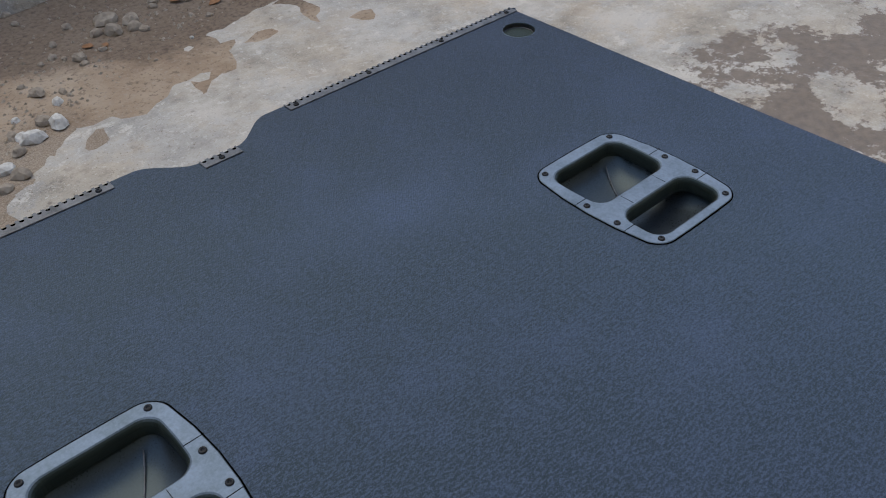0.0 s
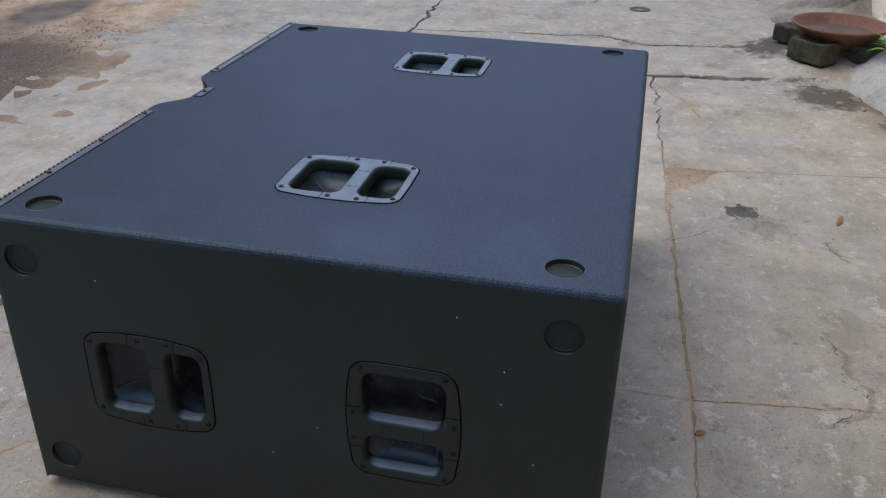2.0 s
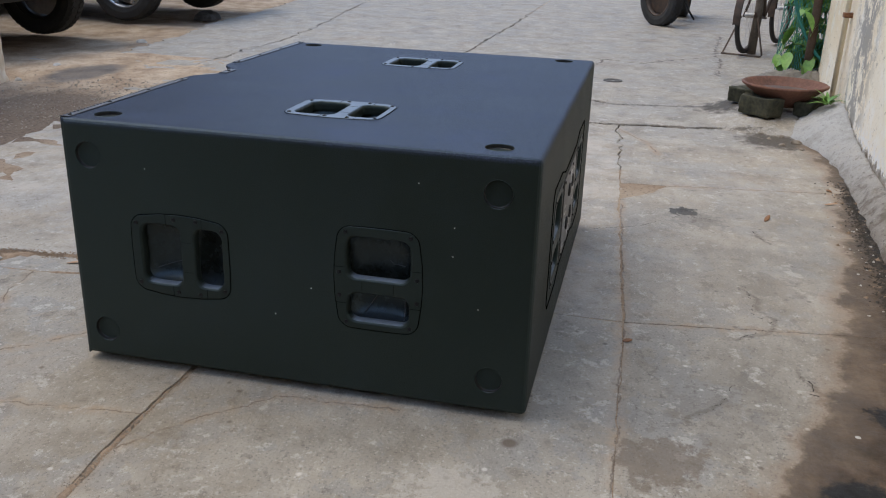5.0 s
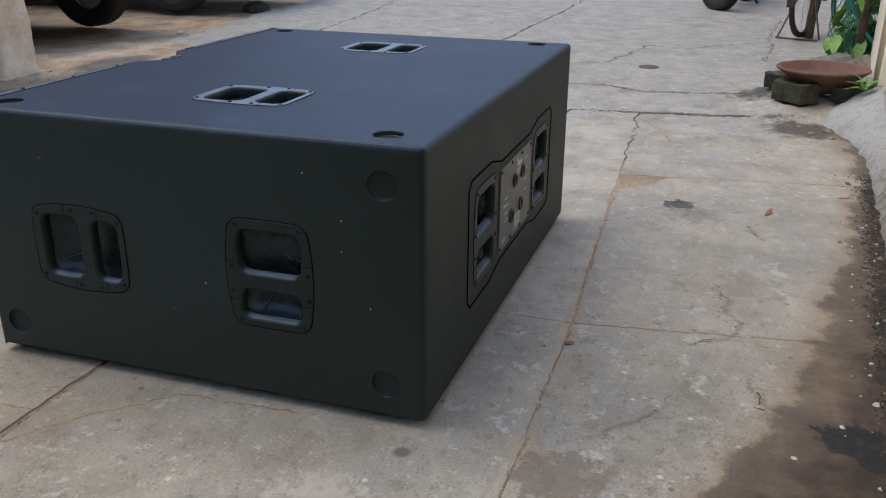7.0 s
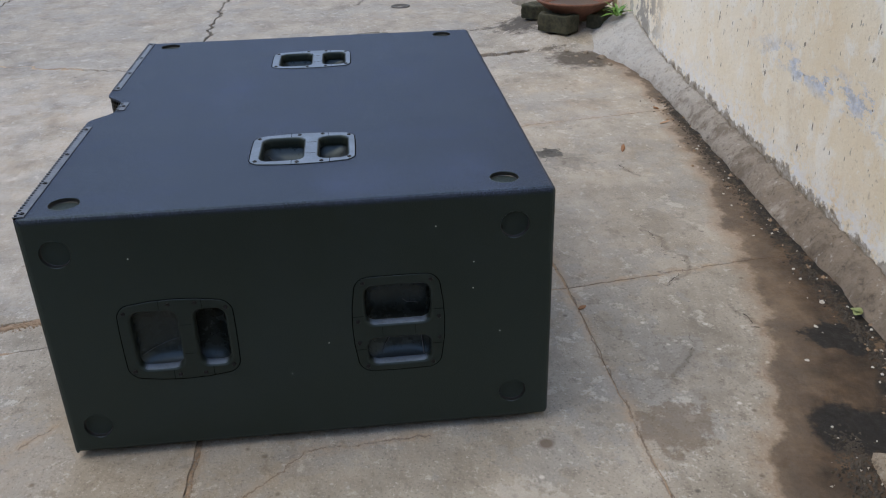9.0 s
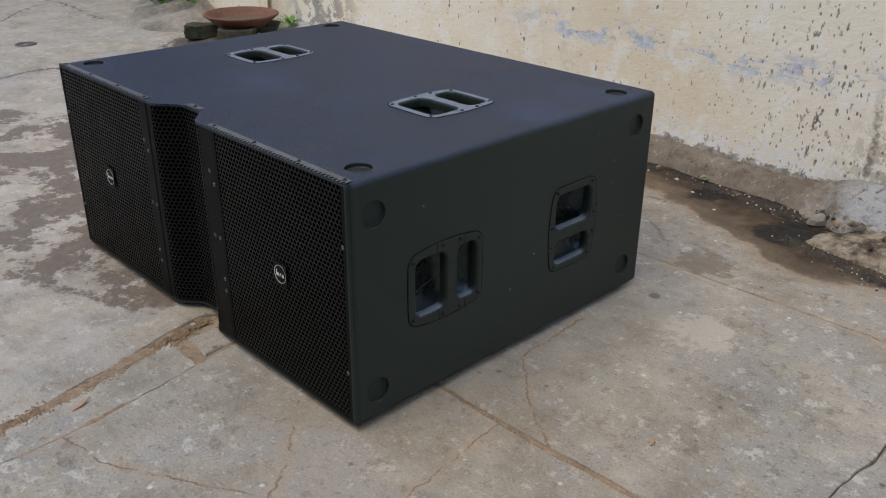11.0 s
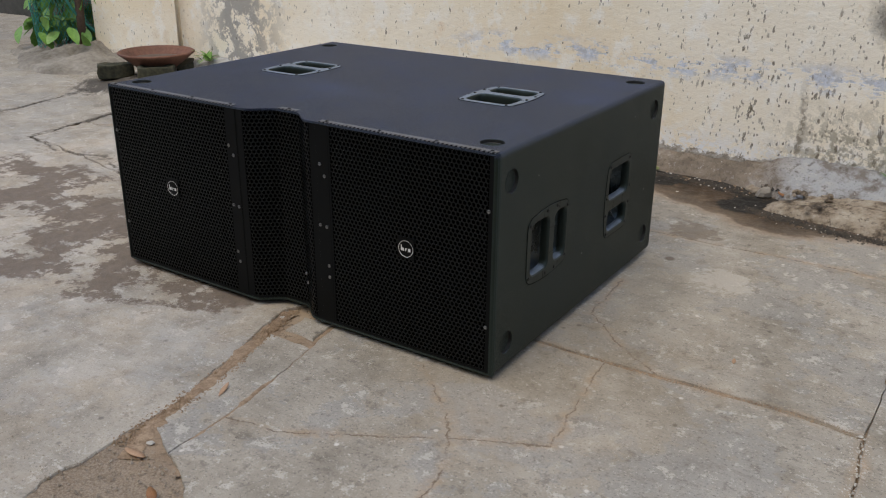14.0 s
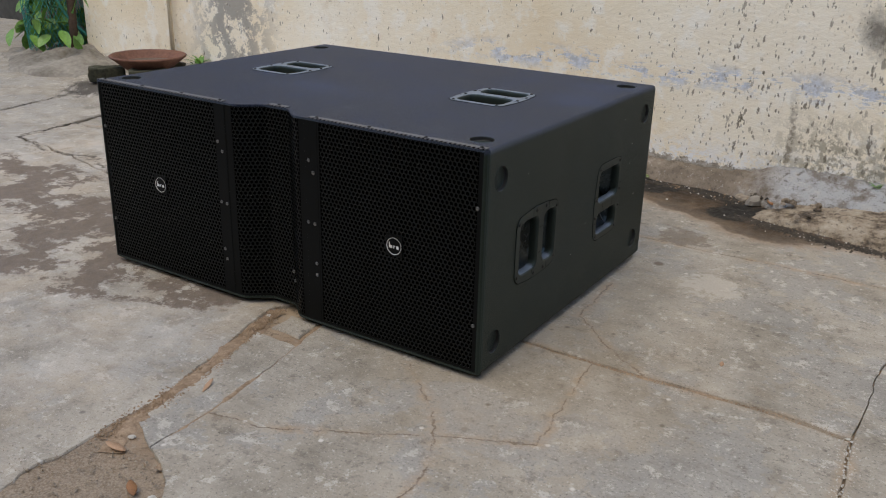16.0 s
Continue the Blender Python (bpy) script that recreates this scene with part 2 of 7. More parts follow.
    if by_wall:
        col = stain(-1.705, 1.463, 0.055, (0.022, 0.022, 0.022), 0.9, 1.5, 30, 0.85)
        col = stain(-1.72, 1.455, 0.026, (0.012, 0.012, 0.012), 0.95, 0.9, 40, 0.8)
        col = stain(-1.62, 1.50, 0.10, (0.10, 0.096, 0.09), 0.3, 2.6, 22, 0.85)
        col = stain(-3.12, 1.98, 0.24, (0.085, 0.068, 0.052), 0.9, 1.3, 11)
        col = stain(-1.0, 1.72, 0.09, (0.125, 0.108, 0.09), 0.28, 3.0, 12, 0.88)
        col = stain(-0.15, 1.52, 0.11, (0.125, 0.108, 0.09), 0.28, 3.0, 13, 0.88)
        # broad, slightly darker tone over the slabs by the wall
        col = stain(-1.0, 1.55, 1.3, (0.21, 0.19, 0.165), 0.2, 0.5, 2)
        # dried trickles of wash water
        wx, wy = shaken(x, 16, 0.05), shaken(y, 17, 0.05)
        far = None
        for run in TRICKLES:
            for (ax, ay), (bx, by) in zip(run, run[1:]):
                d = line_far(ax, ay, bx, by)
                far = d if far is None else n.math("MINIMUM", far, d)
        trickle = n.math("MULTIPLY", n.ramp(far, (0.004, 0.45), (0.010, 0.0)), n.ramp(n.noise(v, 19, 6, 0.7), (0.40, 0.0), (0.50, 1.0)))
        col = n.mix(trickle, col, (0.105, 0.086, 0.068))
        col = stain(0.058, 1.375, 0.10, (0.160, 0.120, 0.085), 0.6, 1.6, 16, 0.8)
        # wet mud along the wall
        edge = n.ramp(n.math("MULTIPLY", n.math("ADD", x, 3.0), 0.2), (0.16, 0.985), (0.34, 0.92), (0.466, 0.862), (0.54, 0.83), (0.586, 0.782), (0.62, 0.745), (0.655, 0.70), (0.72, 0.745), (0.80, 0.765))
        wob = n.math("MULTIPLY", n.math("SUBTRACT", n.noise(v, 5.5, 8, 0.68), 0.5), 0.26)
        d = n.math("SUBTRACT", n.math("ADD", y, wob), n.math("MULTIPLY", edge, 2.16))
        wet = n.ramp(n.math("ADD", d, 0.5), (0.485, 0.0), (0.510, 0.66), (0.63, 0.96))
        mud = n.ramp(n.noise(v, 6, 8, 0.7), (0.36, (0.022, 0.014, 0.008)), (0.50, (0.058, 0.036, 0.021)), (0.66, (0.135, 0.088, 0.052)))
        col = n.mix(n.ramp(n.math("ADD", d, 0.5), (0.43, 0.0), (0.49, 0.55), (0.54, 0.55)), col, (0.275, 0.185, 0.115))
        col = n.mix(wet, col, mud)
        # black silt in the gutter line
        foot = n.math("SUBTRACT", n.math("ADD", y, n.math("MULTIPLY", n.math("SUBTRACT", n.noise(v, 8, 9, 0.74), 0.5), 0.20)), n.math("SUBTRACT", n.math("ADD", n.math("MULTIPLY", x, -0.075), 1.985), n.ramp(n.math("ADD", x, 0.5), (0.40, 0.0), (0.75, 0.19))))
        silt = n.ramp(n.math("ADD", foot, 0.5), (0.465, 0.0), (0.505, 0.97))
        silt = n.math("MULTIPLY", silt, n.ramp(n.math("MULTIPLY", n.math("ADD", x, 3.0), 0.2), (0.10, 0.0), (0.16, 1.0)))
        silt = n.math("MULTIPLY", silt, n.ramp(n.noise(v, 14, 8, 0.78), (0.43, 0.0), (0.49, 1.0)))
        col = n.mix(silt, col, (0.013, 0.012, 0.010))
        col = stain(-0.24, 1.93, 0.085, (0.012, 0.011, 0.010), 0.95, 1.3, 13, 0.8)
        col = stain(0.13, 1.78, 0.11, (0.012, 0.011, 0.010), 0.95, 0.8, 11, 0.8)
        damp, dry_silt = n.math("ADD", wet, silt, True), silt
    else:
        wx, wy = shaken(x, 4.5, 0.22), shaken(y, 4.7, 0.22)
        far = None
        for run in DRIVE_CRACKS:
            for (ax, ay), (bx, by) in zip(run, run[1:]):
                d = line_far(ax, ay, bx, by)
                far = d if far is None else n.math("MINIMUM", far, d)
        open_line = n.math("MULTIPLY", n.ramp(far, (0.006, 0.9), (0.016, 0.0)), n.ramp(n.noise(v, 6, 7, 0.75), (0.42, 0.0), (0.52, 1.0)))
        col = n.mix(open_line, col, (0.095, 0.078, 0.062))
        crumbs = n.math("MULTIPLY", n.ramp(far, (0.02, 0.8), (0.11, 0.0)), n.ramp(n.noise(v, 16, 8, 0.78), (0.54, 0.0), (0.57, 1.0)))
        col = n.mix(crumbs, col, (0.165, 0.138, 0.110))
        col = stain(-3.88, 1.80, 0.26, (0.060, 0.050, 0.040), 0.9, 1.3, 11)
        col = stain(0.294, 0.978, 0.10, (0.538, 0.497, 0.446), 0.5, 1.6, 20, 0.8)
        col = stain(0.083, 1.064, 0.022, (0.114, 0.080, 0.058), 0.95, 0.2)
        col = stain(-0.25, 0.9, 0.7, (0.46, 0.43, 0.385), 0.15, 0.8, 3)
        col = stain(0.15, 0.15, 0.5, (0.383, 0.294, 0.194), 0.22, 1.2, 6)
        # drying wash water on the front yard
        pud = n.ramp(n.noise(v, 2.6, 9, 0.76), (0.475, 0.0), (0.50, 1.0))
        zone = n.ramp(n.math("ADD", n.math("MULTIPLY", n.math("SUBTRACT", n.noise(v, 3.1, 8, 0.72), 0.5), 0.9), n.math("SQRT", n.math("ADD", n.math("POWER", n.math("MULTIPLY", n.math("ADD", x, 2.05), 0.62), 2.0), n.math("POWER", n.math("MULTIPLY", n.math("ADD", y, -0.14), 1.75), 2.0)))), (0.80, 1.0), (0.85, 0.0))
        pud = n.math("MULTIPLY", pud, zone)
        col = n.mix(n.math("MULTIPLY", pud, 0.9), col, n.mix(n.ramp(fine, (0.4, 0.0), (0.6, 1.0)), (0.125, 0.094, 0.072), (0.185, 0.142, 0.110)))
        damp, dry_silt = n.math("MULTIPLY", pud, 0.6), 0.0
    n.colour(col)
    n.roughness(n.mix(n.math("SUBTRACT", damp, n.math("MULTIPLY", dry_silt, 0.8), True), n.ramp(mid, (0.3, 0.62), (0.7, 0.86)), n.ramp(fine, (0.35, 0.50), (0.65, 0.82))))
    n.bump(mid, 0.3, 0.02)
    n.bump(fine, 0.7, 0.007)
    n.bump(grit, 0.5, 0.003)
    return n.m


def dirt():
    """Bare earth: damp brown by the slabs, a black-grey drying puddle, paler and dustier out by the parked cars."""
    n = Nodes("sandy_dirt", 0.92)
    v = n.where()
    mid, fine, grit = n.noise(v, 3.5, 7, 0.65), n.noise(v, 60, 5, 0.65), n.noise(v, 190, 4, 0.65)
    x, y, z = n.xyz(v)
    col = n.ramp(mid, (0.34, (0.285, 0.192, 0.120)), (0.47, (0.425, 0.305, 0.200)), (0.62, (0.560, 0.435, 0.310)))
    col = n.mix(n.ramp(fine, (0.36, 0.75), (0.44, 0.0)), col, (0.110, 0.078, 0.054))
    col = n.mix(n.ramp(fine, (0.60, 0.0), (0.66, 0.6)), col, (0.50, 0.43, 0.35))
    col = n.mix(n.ramp(grit, (0.62, 0.0), (0.67, 0.6)), col, (0.52, 0.47, 0.40))

    col = n.mix(n.ramp(n.math("ADD", x, 3.6), (0.3, 0.0), (0.95, 0.45)), col, (0.150, 0.108, 0.076))

    def pool(cx, cy, rx, ry, lo, hi):
        dx, dy = n.math("DIVIDE", n.math("SUBTRACT", x, cx), rx), n.math("DIVIDE", n.math("SUBTRACT", y, cy), ry)
        far = n.math("SQRT", n.math("ADD", n.math("MULTIPLY", dx, dx), n.math("MULTIPLY", dy, dy)))
        return n.ramp(n.math("ADD", far, n.math("MULTIPLY", n.math("SUBTRACT", n.noise(v, 2.6, 8, 0.72), 0.5), 1.1)), (lo, 1.0), (hi, 0.0))

    damp = pool(-1.75, -2.05, 1.35, 0.62, 0.80, 0.98)
    col = n.mix(n.math("MULTIPLY", damp, 0.78), col, n.mix(n.ramp(fine, (0.4, 0.0), (0.6, 1.0)), (0.090, 0.062, 0.043), (0.165, 0.118, 0.084)))
    worn = pool(-0.62, -1.02, 0.62, 0.42, 0.70, 1.0)
    col = n.mix(n.math("MULTIPLY", worn, 0.62), col, n.mix(n.ramp(grit, (0.42, 0.0), (0.58, 1.0)), (0.150, 0.116, 0.086), (0.300, 0.248, 0.192)))
    puddle = pool(-3.52, -2.42, 0.46, 0.22, 0.60, 1.0)
    col = n.mix(n.math("MULTIPLY", puddle, 0.85), col, n.mix(n.ramp(mid, (0.4, 0.0), (0.6, 1.0)), (0.045, 0.040, 0.038), (0.125, 0.100, 0.080)))
    n.colour(col)
    n.roughness(n.mix(puddle, (0.92, 0.92, 0.92), (0.55, 0.55, 0.55)))
    n.bump(mid, 0.5, 0.03)
    n.bump(fine, 0.8, 0.008)
    return n.m


def wall_plaster():
    """Cream limewash over plaster, peeled to pale blue and bare grey, peppered with mould flecks."""
    n = Nodes("peeling_cream_plaster", 0.9)
    v = n.where(world=False)
    x, y, z = n.xyz(v)
    big, mid, fine = n.noise(v, 1.1, 6, 0.6), n.noise(v, 6.0, 8, 0.7), n.noise(v, 45, 6, 0.66)
    col = n.ramp(big, (0.32, (0.84, 0.71, 0.51)), (0.5, (0.90, 0.81, 0.65)), (0.68, (0.93, 0.88, 0.77)))
    col = n.mix(n.math("MULTIPLY", n.ramp(n.math("ADD", n.math("ADD", x, 1.0), n.math("MULTIPLY", n.math("SUBTRACT", n.noise(v, 1.7, 7, 0.7), 0.5), 1.6)), (0.35, 0.0), (0.85, 1.0)), 0.55), col, (0.92, 0.86, 0.75))
    col = n.mix(n.ramp(mid, (0.52, 0.0), (0.60, 0.7)), col, (0.93, 0.90, 0.83))
    col = n.mix(n.ramp(n.noise(v, 2.3, 9, 0.74), (0.58, 0.0), (0.66, 0.42)), col, (0.68, 0.55, 0.38))
    col = n.mix(n.ramp(n.noise(v, 3.4, 8, 0.7), (0.62, 0.0), (0.72, 0.45)), col, (0.78, 0.56, 0.32))
    col = n.mix(n.ramp(fine, (0.60, 0.0), (0.66, 0.5)), col, (0.93, 0.90, 0.84))
    col = n.mix(n.ramp(fine, (0.33, 0.55), (0.40, 0.0)), col, (0.52, 0.43, 0.31))
    grit = n.noise(n.where((1.0, 1.0, 0.6), False), 120, 6, 0.72)
    col = n.mix(n.ramp(grit, (0.32, 0.6), (0.38, 0.0)), col, (0.36, 0.30, 0.22))
    scratch = n.noise(n.where((1.0, 1.0, 9.0), False), 7, 8, 0.74)
    col = n.mix(n.ramp(scratch, (0.64, 0.0), (0.66, 0.5)), col, (0.92, 0.89, 0.83))
    col = n.mix(n.ramp(scratch, (0.30, 0.55), (0.325, 0.0)), col, (0.42, 0.37, 0.30))
    # pale blue under-coat in a ragged band
    band = n.math("ABSOLUTE", n.math("SUBTRACT", n.math("ADD", z, n.math("MULTIPLY", mid, 0.12)), 0.53))
    blue = n.math("MULTIPLY", n.ramp(band, (0.02, 1.0), (0.07, 0.0)), n.ramp(n.noise(n.where((1, 1, 2.6), False), 4.2, 8, 0.74), (0.50, 0.0), (0.53, 1.0)))
    blue = n.math("MULTIPLY", blue, n.ramp(n.math("MULTIPLY", n.math("ADD", x, 3.0), 0.2), (0.26, 0.0), (0.36, 1.0), (0.72, 1.0), (0.80, 0.0)))
    col = n.mix(blue, col, n.mix(n.ramp(fine, (0.42, 0.0), (0.55, 1.0)), (0.52, 0.535, 0.56), (0.66, 0.695, 0.77)))
    # whitened, blue-grey flaking plaster near the foot
    flake = n.noise(n.where((1.0, 1.0, 1.4), False), 20, 8, 0.76)
    near = n.ramp(n.math("ADD", x, 4.2), (0.4, 0.0), (0.9, 1.0))
    foot = n.math("MULTIPLY", near, n.ramp(n.math("ADD", z, n.math("MULTIPLY", mid, 0.3)), (0.24, 1.0), (0.38, 0.0)))
    foot = n.math("MULTIPLY", foot, n.ramp(flake, (0.47, 0.0), (0.50, 1.0)))
    col = n.mix(n.math("MULTIPLY", foot, 0.8), col, (0.83, 0.85, 0.89))
    chip = n.math("MULTIPLY", n.ramp(n.math("ADD", z, n.math("MULTIPLY", mid, 0.3)), (0.26, 1.0), (0.42, 0.0)), n.ramp(flake, (0.36, 1.0), (0.40, 0.0)))
    col = n.mix(n.math("MULTIPLY", n.math("MULTIPLY", chip, near), 0.75), col, (0.30, 0.26, 0.21))
    grime = n.ramp(n.math("ADD", z, n.math("MULTIPLY", n.noise(v, 11, 9, 0.76), 0.22)), (0.205, 0.85), (0.214, 0.0))
    col = n.mix(n.math("MULTIPLY", grime, n.math("ADD", n.math("MULTIPLY", near, 0.7), 0.3)), col, n.mix(n.ramp(flake, (0.42, 0.0), (0.56, 1.0)), (0.13, 0.105, 0.08), (0.40, 0.35, 0.29)))
    # dark mould: a bare patch up the drive and a growing speckle by the far end
    patch = n.math("MULTIPLY", n.ramp(n.math("ABSOLUTE", n.math("ADD", x, 3.22)), (0.14, 1.0), (0.46, 0.0)), n.ramp(n.noise(v, 6.5, 9, 0.76), (0.47, 0.0), (0.505, 1.0)))
    col = n.mix(n.math("MULTIPLY", patch, 0.8), col, (0.25, 0.245, 0.235))
    far = n.ramp(n.math("MULTIPLY", n.math("ADD", x, 1.5), 0.25), (0.20, 0.0), (0.58, 1.0))
    lump = n.noise(v, 2.1, 4)
    low = n.math("MULTIPLY", n.ramp(n.math("ADD", z, n.math("MULTIPLY", n.math("SUBTRACT", mid, 0.5), 0.5)), (0.20, 1.0), (0.42, 0.0)), n.ramp(n.math("ADD", x, 0.4), (0.45, 0.0), (0.75, 1.0)))
    mould = n.math("MULTIPLY", low, n.ramp(n.noise(v, 22, 9, 0.8), (0.48, 0.0), (0.51, 1.0)))
    col = n.mix(n.math("MULTIPLY", mould, 0.7), col, (0.24, 0.215, 0.15))
    streak = n.math("MULTIPLY", n.ramp(n.math("ABSOLUTE", n.math("SUBTRACT", n.math("ADD", x, n.math("MULTIPLY", n.math("SUBTRACT", mid, 0.5), 0.1)), 0.235)), (0.006, 1.0), (0.016, 0.0)), n.ramp(n.math("ADD", z, n.math("MULTIPLY", mid, 0.2)), (0.40, 1.0), (0.62, 0.0)))
    col = n.mix(n.math("MULTIPLY", n.math("MULTIPLY", streak, n.ramp(fine, (0.42, 0.15), (0.52, 1.0))), 0.75), col, (0.17, 0.14, 0.10))
    for scale, size, bar, tall in ((26, 0.24, 1.13, 0.42), (14, 0.15, 1.15, 0.5), (44, 0.27, 1.03, 0.45), (80, 0.32, 1.02, 0.55), (9, 0.15, 1.25, 0.7)):
        mp = n.where((1.0, 1.0, tall), False)
        off = n.add("VectorMath")
        off.operation = "ADD"
        n.t.links.new(mp, off.inputs[0])
        wig = n.add("VectorMath")
        wig.operation = "SCALE"
        ripple = n.add("TexNoise")
        ripple.inputs["Scale"].default_value, ripple.inputs["Detail"].default_value, ripple.inputs["Roughness"].default_value = scale * 1.9, 6.0, 0.78
        n.t.links.new(mp, ripple.inputs["Vector"])
        n.t.links.new(ripple.outputs["Color"], wig.inputs[0])
        wig.inputs["Scale"].default_value = 1.5 / scale
        n.t.links.new(wig.outputs[0], off.inputs[1])
        c = n.cells(off.outputs[0], scale)
        pick = n.xyz(c.outputs["Color"])
        near = n.ramp(n.math("DIVIDE", c.outputs["Distance"], n.math("ADD", n.math("MULTIPLY", pick[1], 0.8), 0.4)), (size * 0.82, 1.0), (size, 0.0))
        keep = n.math("GREATER_THAN", n.math("ADD", pick[0], n.math("MULTIPLY", n.math("ADD", far, n.math("MULTIPLY", lump, 0.42)), 0.42)), bar)
        col = n.mix(n.math("MULTIPLY", n.math("MULTIPLY", near, keep), n.math("ADD", n.math("MULTIPLY", pick[2], 0.4), 0.5)), col, (0.11, 0.092, 0.064))
    black = n.math("MULTIPLY", n.ramp(n.math("MULTIPLY", n.math("ADD", x, 0.2), 0.5), (0.25, 0.0), (0.55, 1.0)), n.ramp(n.noise(v, 3.0, 9, 0.76), (0.55, 0.0), (0.60, 0.85)))
    col = n.mix(black, col, (0.13, 0.125, 0.115))
    dx, dz = n.math("SUBTRACT", x, 0.53), n.math("SUBTRACT", z, 0.72)
    away = n.math("ADD", n.math("SQRT", n.math("ADD", n.math("MULTIPLY", dx, dx), n.math("MULTIPLY", dz, dz))), n.math("MULTIPLY", n.math("SUBTRACT", n.noise(v, 16, 8, 0.75), 0.5), 0.22))
    col = n.mix(n.ramp(away, (0.03, 0.85), (0.12, 0.0)), col, (0.12, 0.112, 0.10))
    n.colour(col)
    n.bump(mid, 0.4, 0.02)
    n.bump(fine, 0.4, 0.005)
    n.bump(n.math("SUBTRACT", 1.0, n.math("MAXIMUM", blue, chip)), 0.4, 0.004)
    return n.m


def foot_mortar():
    """Rough mortar of the wall foot: pale by the drive, brown in the middle, blue-grey past the gutter stones."""
    n = Nodes("rough_foot_mortar", 0.88)
    v = n.where()
    x, y, z = n.xyz(v)
    mid, fine, grit = n.noise(v, 7, 8, 0.72), n.noise(v, 34, 8, 0.74), n.noise(v, 120, 5, 0.7)
    run = n.math("MULTIPLY", n.math("ADD", n.math("ADD", x, 4.0), n.math("MULTIPLY", n.math("SUBTRACT", mid, 0.5), 0.5)), 0.2)
    tone = n.ramp(run, (0.20, (0.46, 0.45, 0.435)), (0.40, (0.34, 0.31, 0.275)), (0.60, (0.225, 0.180, 0.138)), (0.82, (0.235, 0.190, 0.146)), (0.865, (0.37, 0.375, 0.385)))
    col = n.mix(n.math("MULTIPLY", n.ramp(mid, (0.40, 0.85), (0.50, 0.0)), n.ramp(run, (0.22, 0.3), (0.42, 0.9))), tone, (0.135, 0.105, 0.078))
    col = n.mix(n.ramp(mid, (0.56, 0.0), (0.66, 0.5)), col, (0.50, 0.46, 0.41))
    near_drive = n.ramp(run, (0.22, 0.35), (0.42, 0.8))
    col = n.mix(n.math("MULTIPLY", n.ramp(fine, (0.36, 1.0), (0.45, 0.0)), near_drive), col, (0.085, 0.068, 0.052))
    col = n.mix(n.ramp(fine, (0.60, 0.0), (0.65, 0.6)), col, (0.56, 0.53, 0.49))
    col = n.mix(n.ramp(grit, (0.34, 0.5), (0.44, 0.0)), col, (0.08, 0.065, 0.05))
    n.colour(col)
    n.bump(mid, 0.7, 0.02)
    n.bump(fine, 0.9, 0.008)
    n.bump(grit, 0.5, 0.003)
    return n.m


def crust_mortar():
    """Muddy broken mortar: tan skin, brown soil and black damp hollows."""
    n = Nodes("muddy_mortar", 0.85)
    v = n.where()
    mid, fine = n.noise(v, 9, 9, 0.74), n.noise(v, 48, 7, 0.74)
    col = n.ramp(mid, (0.36, (0.040, 0.031, 0.023)), (0.43, (0.14, 0.105, 0.073)), (0.50, (0.33, 0.265, 0.195)), (0.64, (0.50, 0.435, 0.35)))
    col = n.mix(n.ramp(fine, (0.36, 0.8), (0.46, 0.0)), col, (0.06, 0.045, 0.034))
    col = n.mix(n.ramp(fine, (0.61, 0.0), (0.66, 0.6)), col, (0.54, 0.48, 0.40))
    n.colour(col)
    n.bump(mid, 0.8, 0.03)
    n.bump(fine, 0.9, 0.008)
    return n.m


def handle_metal():
    """Satin black handle coat; sky reflection is painted pale blue-grey on the faces that look up."""
    n = Nodes("satin_black_handle_metal", 0.42, 0.0, 0.20)
    n.b.inputs["Specular Tint"].default_value = (0.6, 0.86, 1.0, 1)
    n.put(n.b.inputs["Specular IOR Level"], n.ramp(n.add("LayerWeight").outputs["Facing"], (0.16, 0.28), (0.40, 0.46), (0.62, 0.28)))
    v = n.where()
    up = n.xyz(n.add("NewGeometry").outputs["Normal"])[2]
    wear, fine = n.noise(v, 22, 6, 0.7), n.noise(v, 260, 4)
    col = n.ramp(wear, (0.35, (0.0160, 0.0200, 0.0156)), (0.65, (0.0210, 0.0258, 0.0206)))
    # up-facing mask for the sky reflection put into the colour
    sheen_mix = n.math("MULTIPLY", n.ramp(up, (0.72, 0.0), (0.96, 1.0)), n.ramp(n.math("ADD", n.math("MULTIPLY", wear, 0.7), n.math("MULTIPLY", fine, 0.3)), (0.34, 0.45), (0.62, 0.95)))
    col = n.mix(sheen_mix, col, (0.195, 0.235, 0.30))
    n.colour(col)
    n.roughness(n.ramp(wear, (0.3, 0.36), (0.7, 0.50)))
    n.bump(fine, 0.06, 0.002)
    return n.m


def bowl_plastic():
    """Glossy black moulding; sky reflection is put into the colour of its up-facing parts as blue-grey."""
    n = Nodes("glossy_black_plastic", 0.3, 0.0, 0.46)
    n.b.inputs["Specular Tint"].default_value = (0.68, 0.88, 1.0, 1)
    v = n.where(world=False)
    up = n.xyz(n.add("NewGeometry").outputs["Normal"])[2]
    wear, fine = n.noise(v, 30, 6, 0.7), n.noise(v, 420, 5, 0.7)
    col = n.ramp(wear, (0.35, (0.010, 0.0125, 0.0115)), (0.65, (0.017, 0.0205, 0.019)))
    # grainy up-facing mask for the painted sky reflection
    sheen_mix = n.math("MULTIPLY", n.ramp(up, (0.25, 0.0), (0.8, 1.0)), n.ramp(fine, (0.36, 0.15), (0.62, 1.0)))
    n.colour(n.mix(n.math("MULTIPLY", sheen_mix, 0.42), col, (0.060, 0.070, 0.092)))
    n.roughness(n.mix(n.math("MULTIPLY", sheen_mix, 0.4), n.ramp(wear, (0.3, 0.20), (0.7, 0.32)), (0.6, 0.6, 0.6)))
    n.bump(fine, 0.05, 0.001)
    return n.m


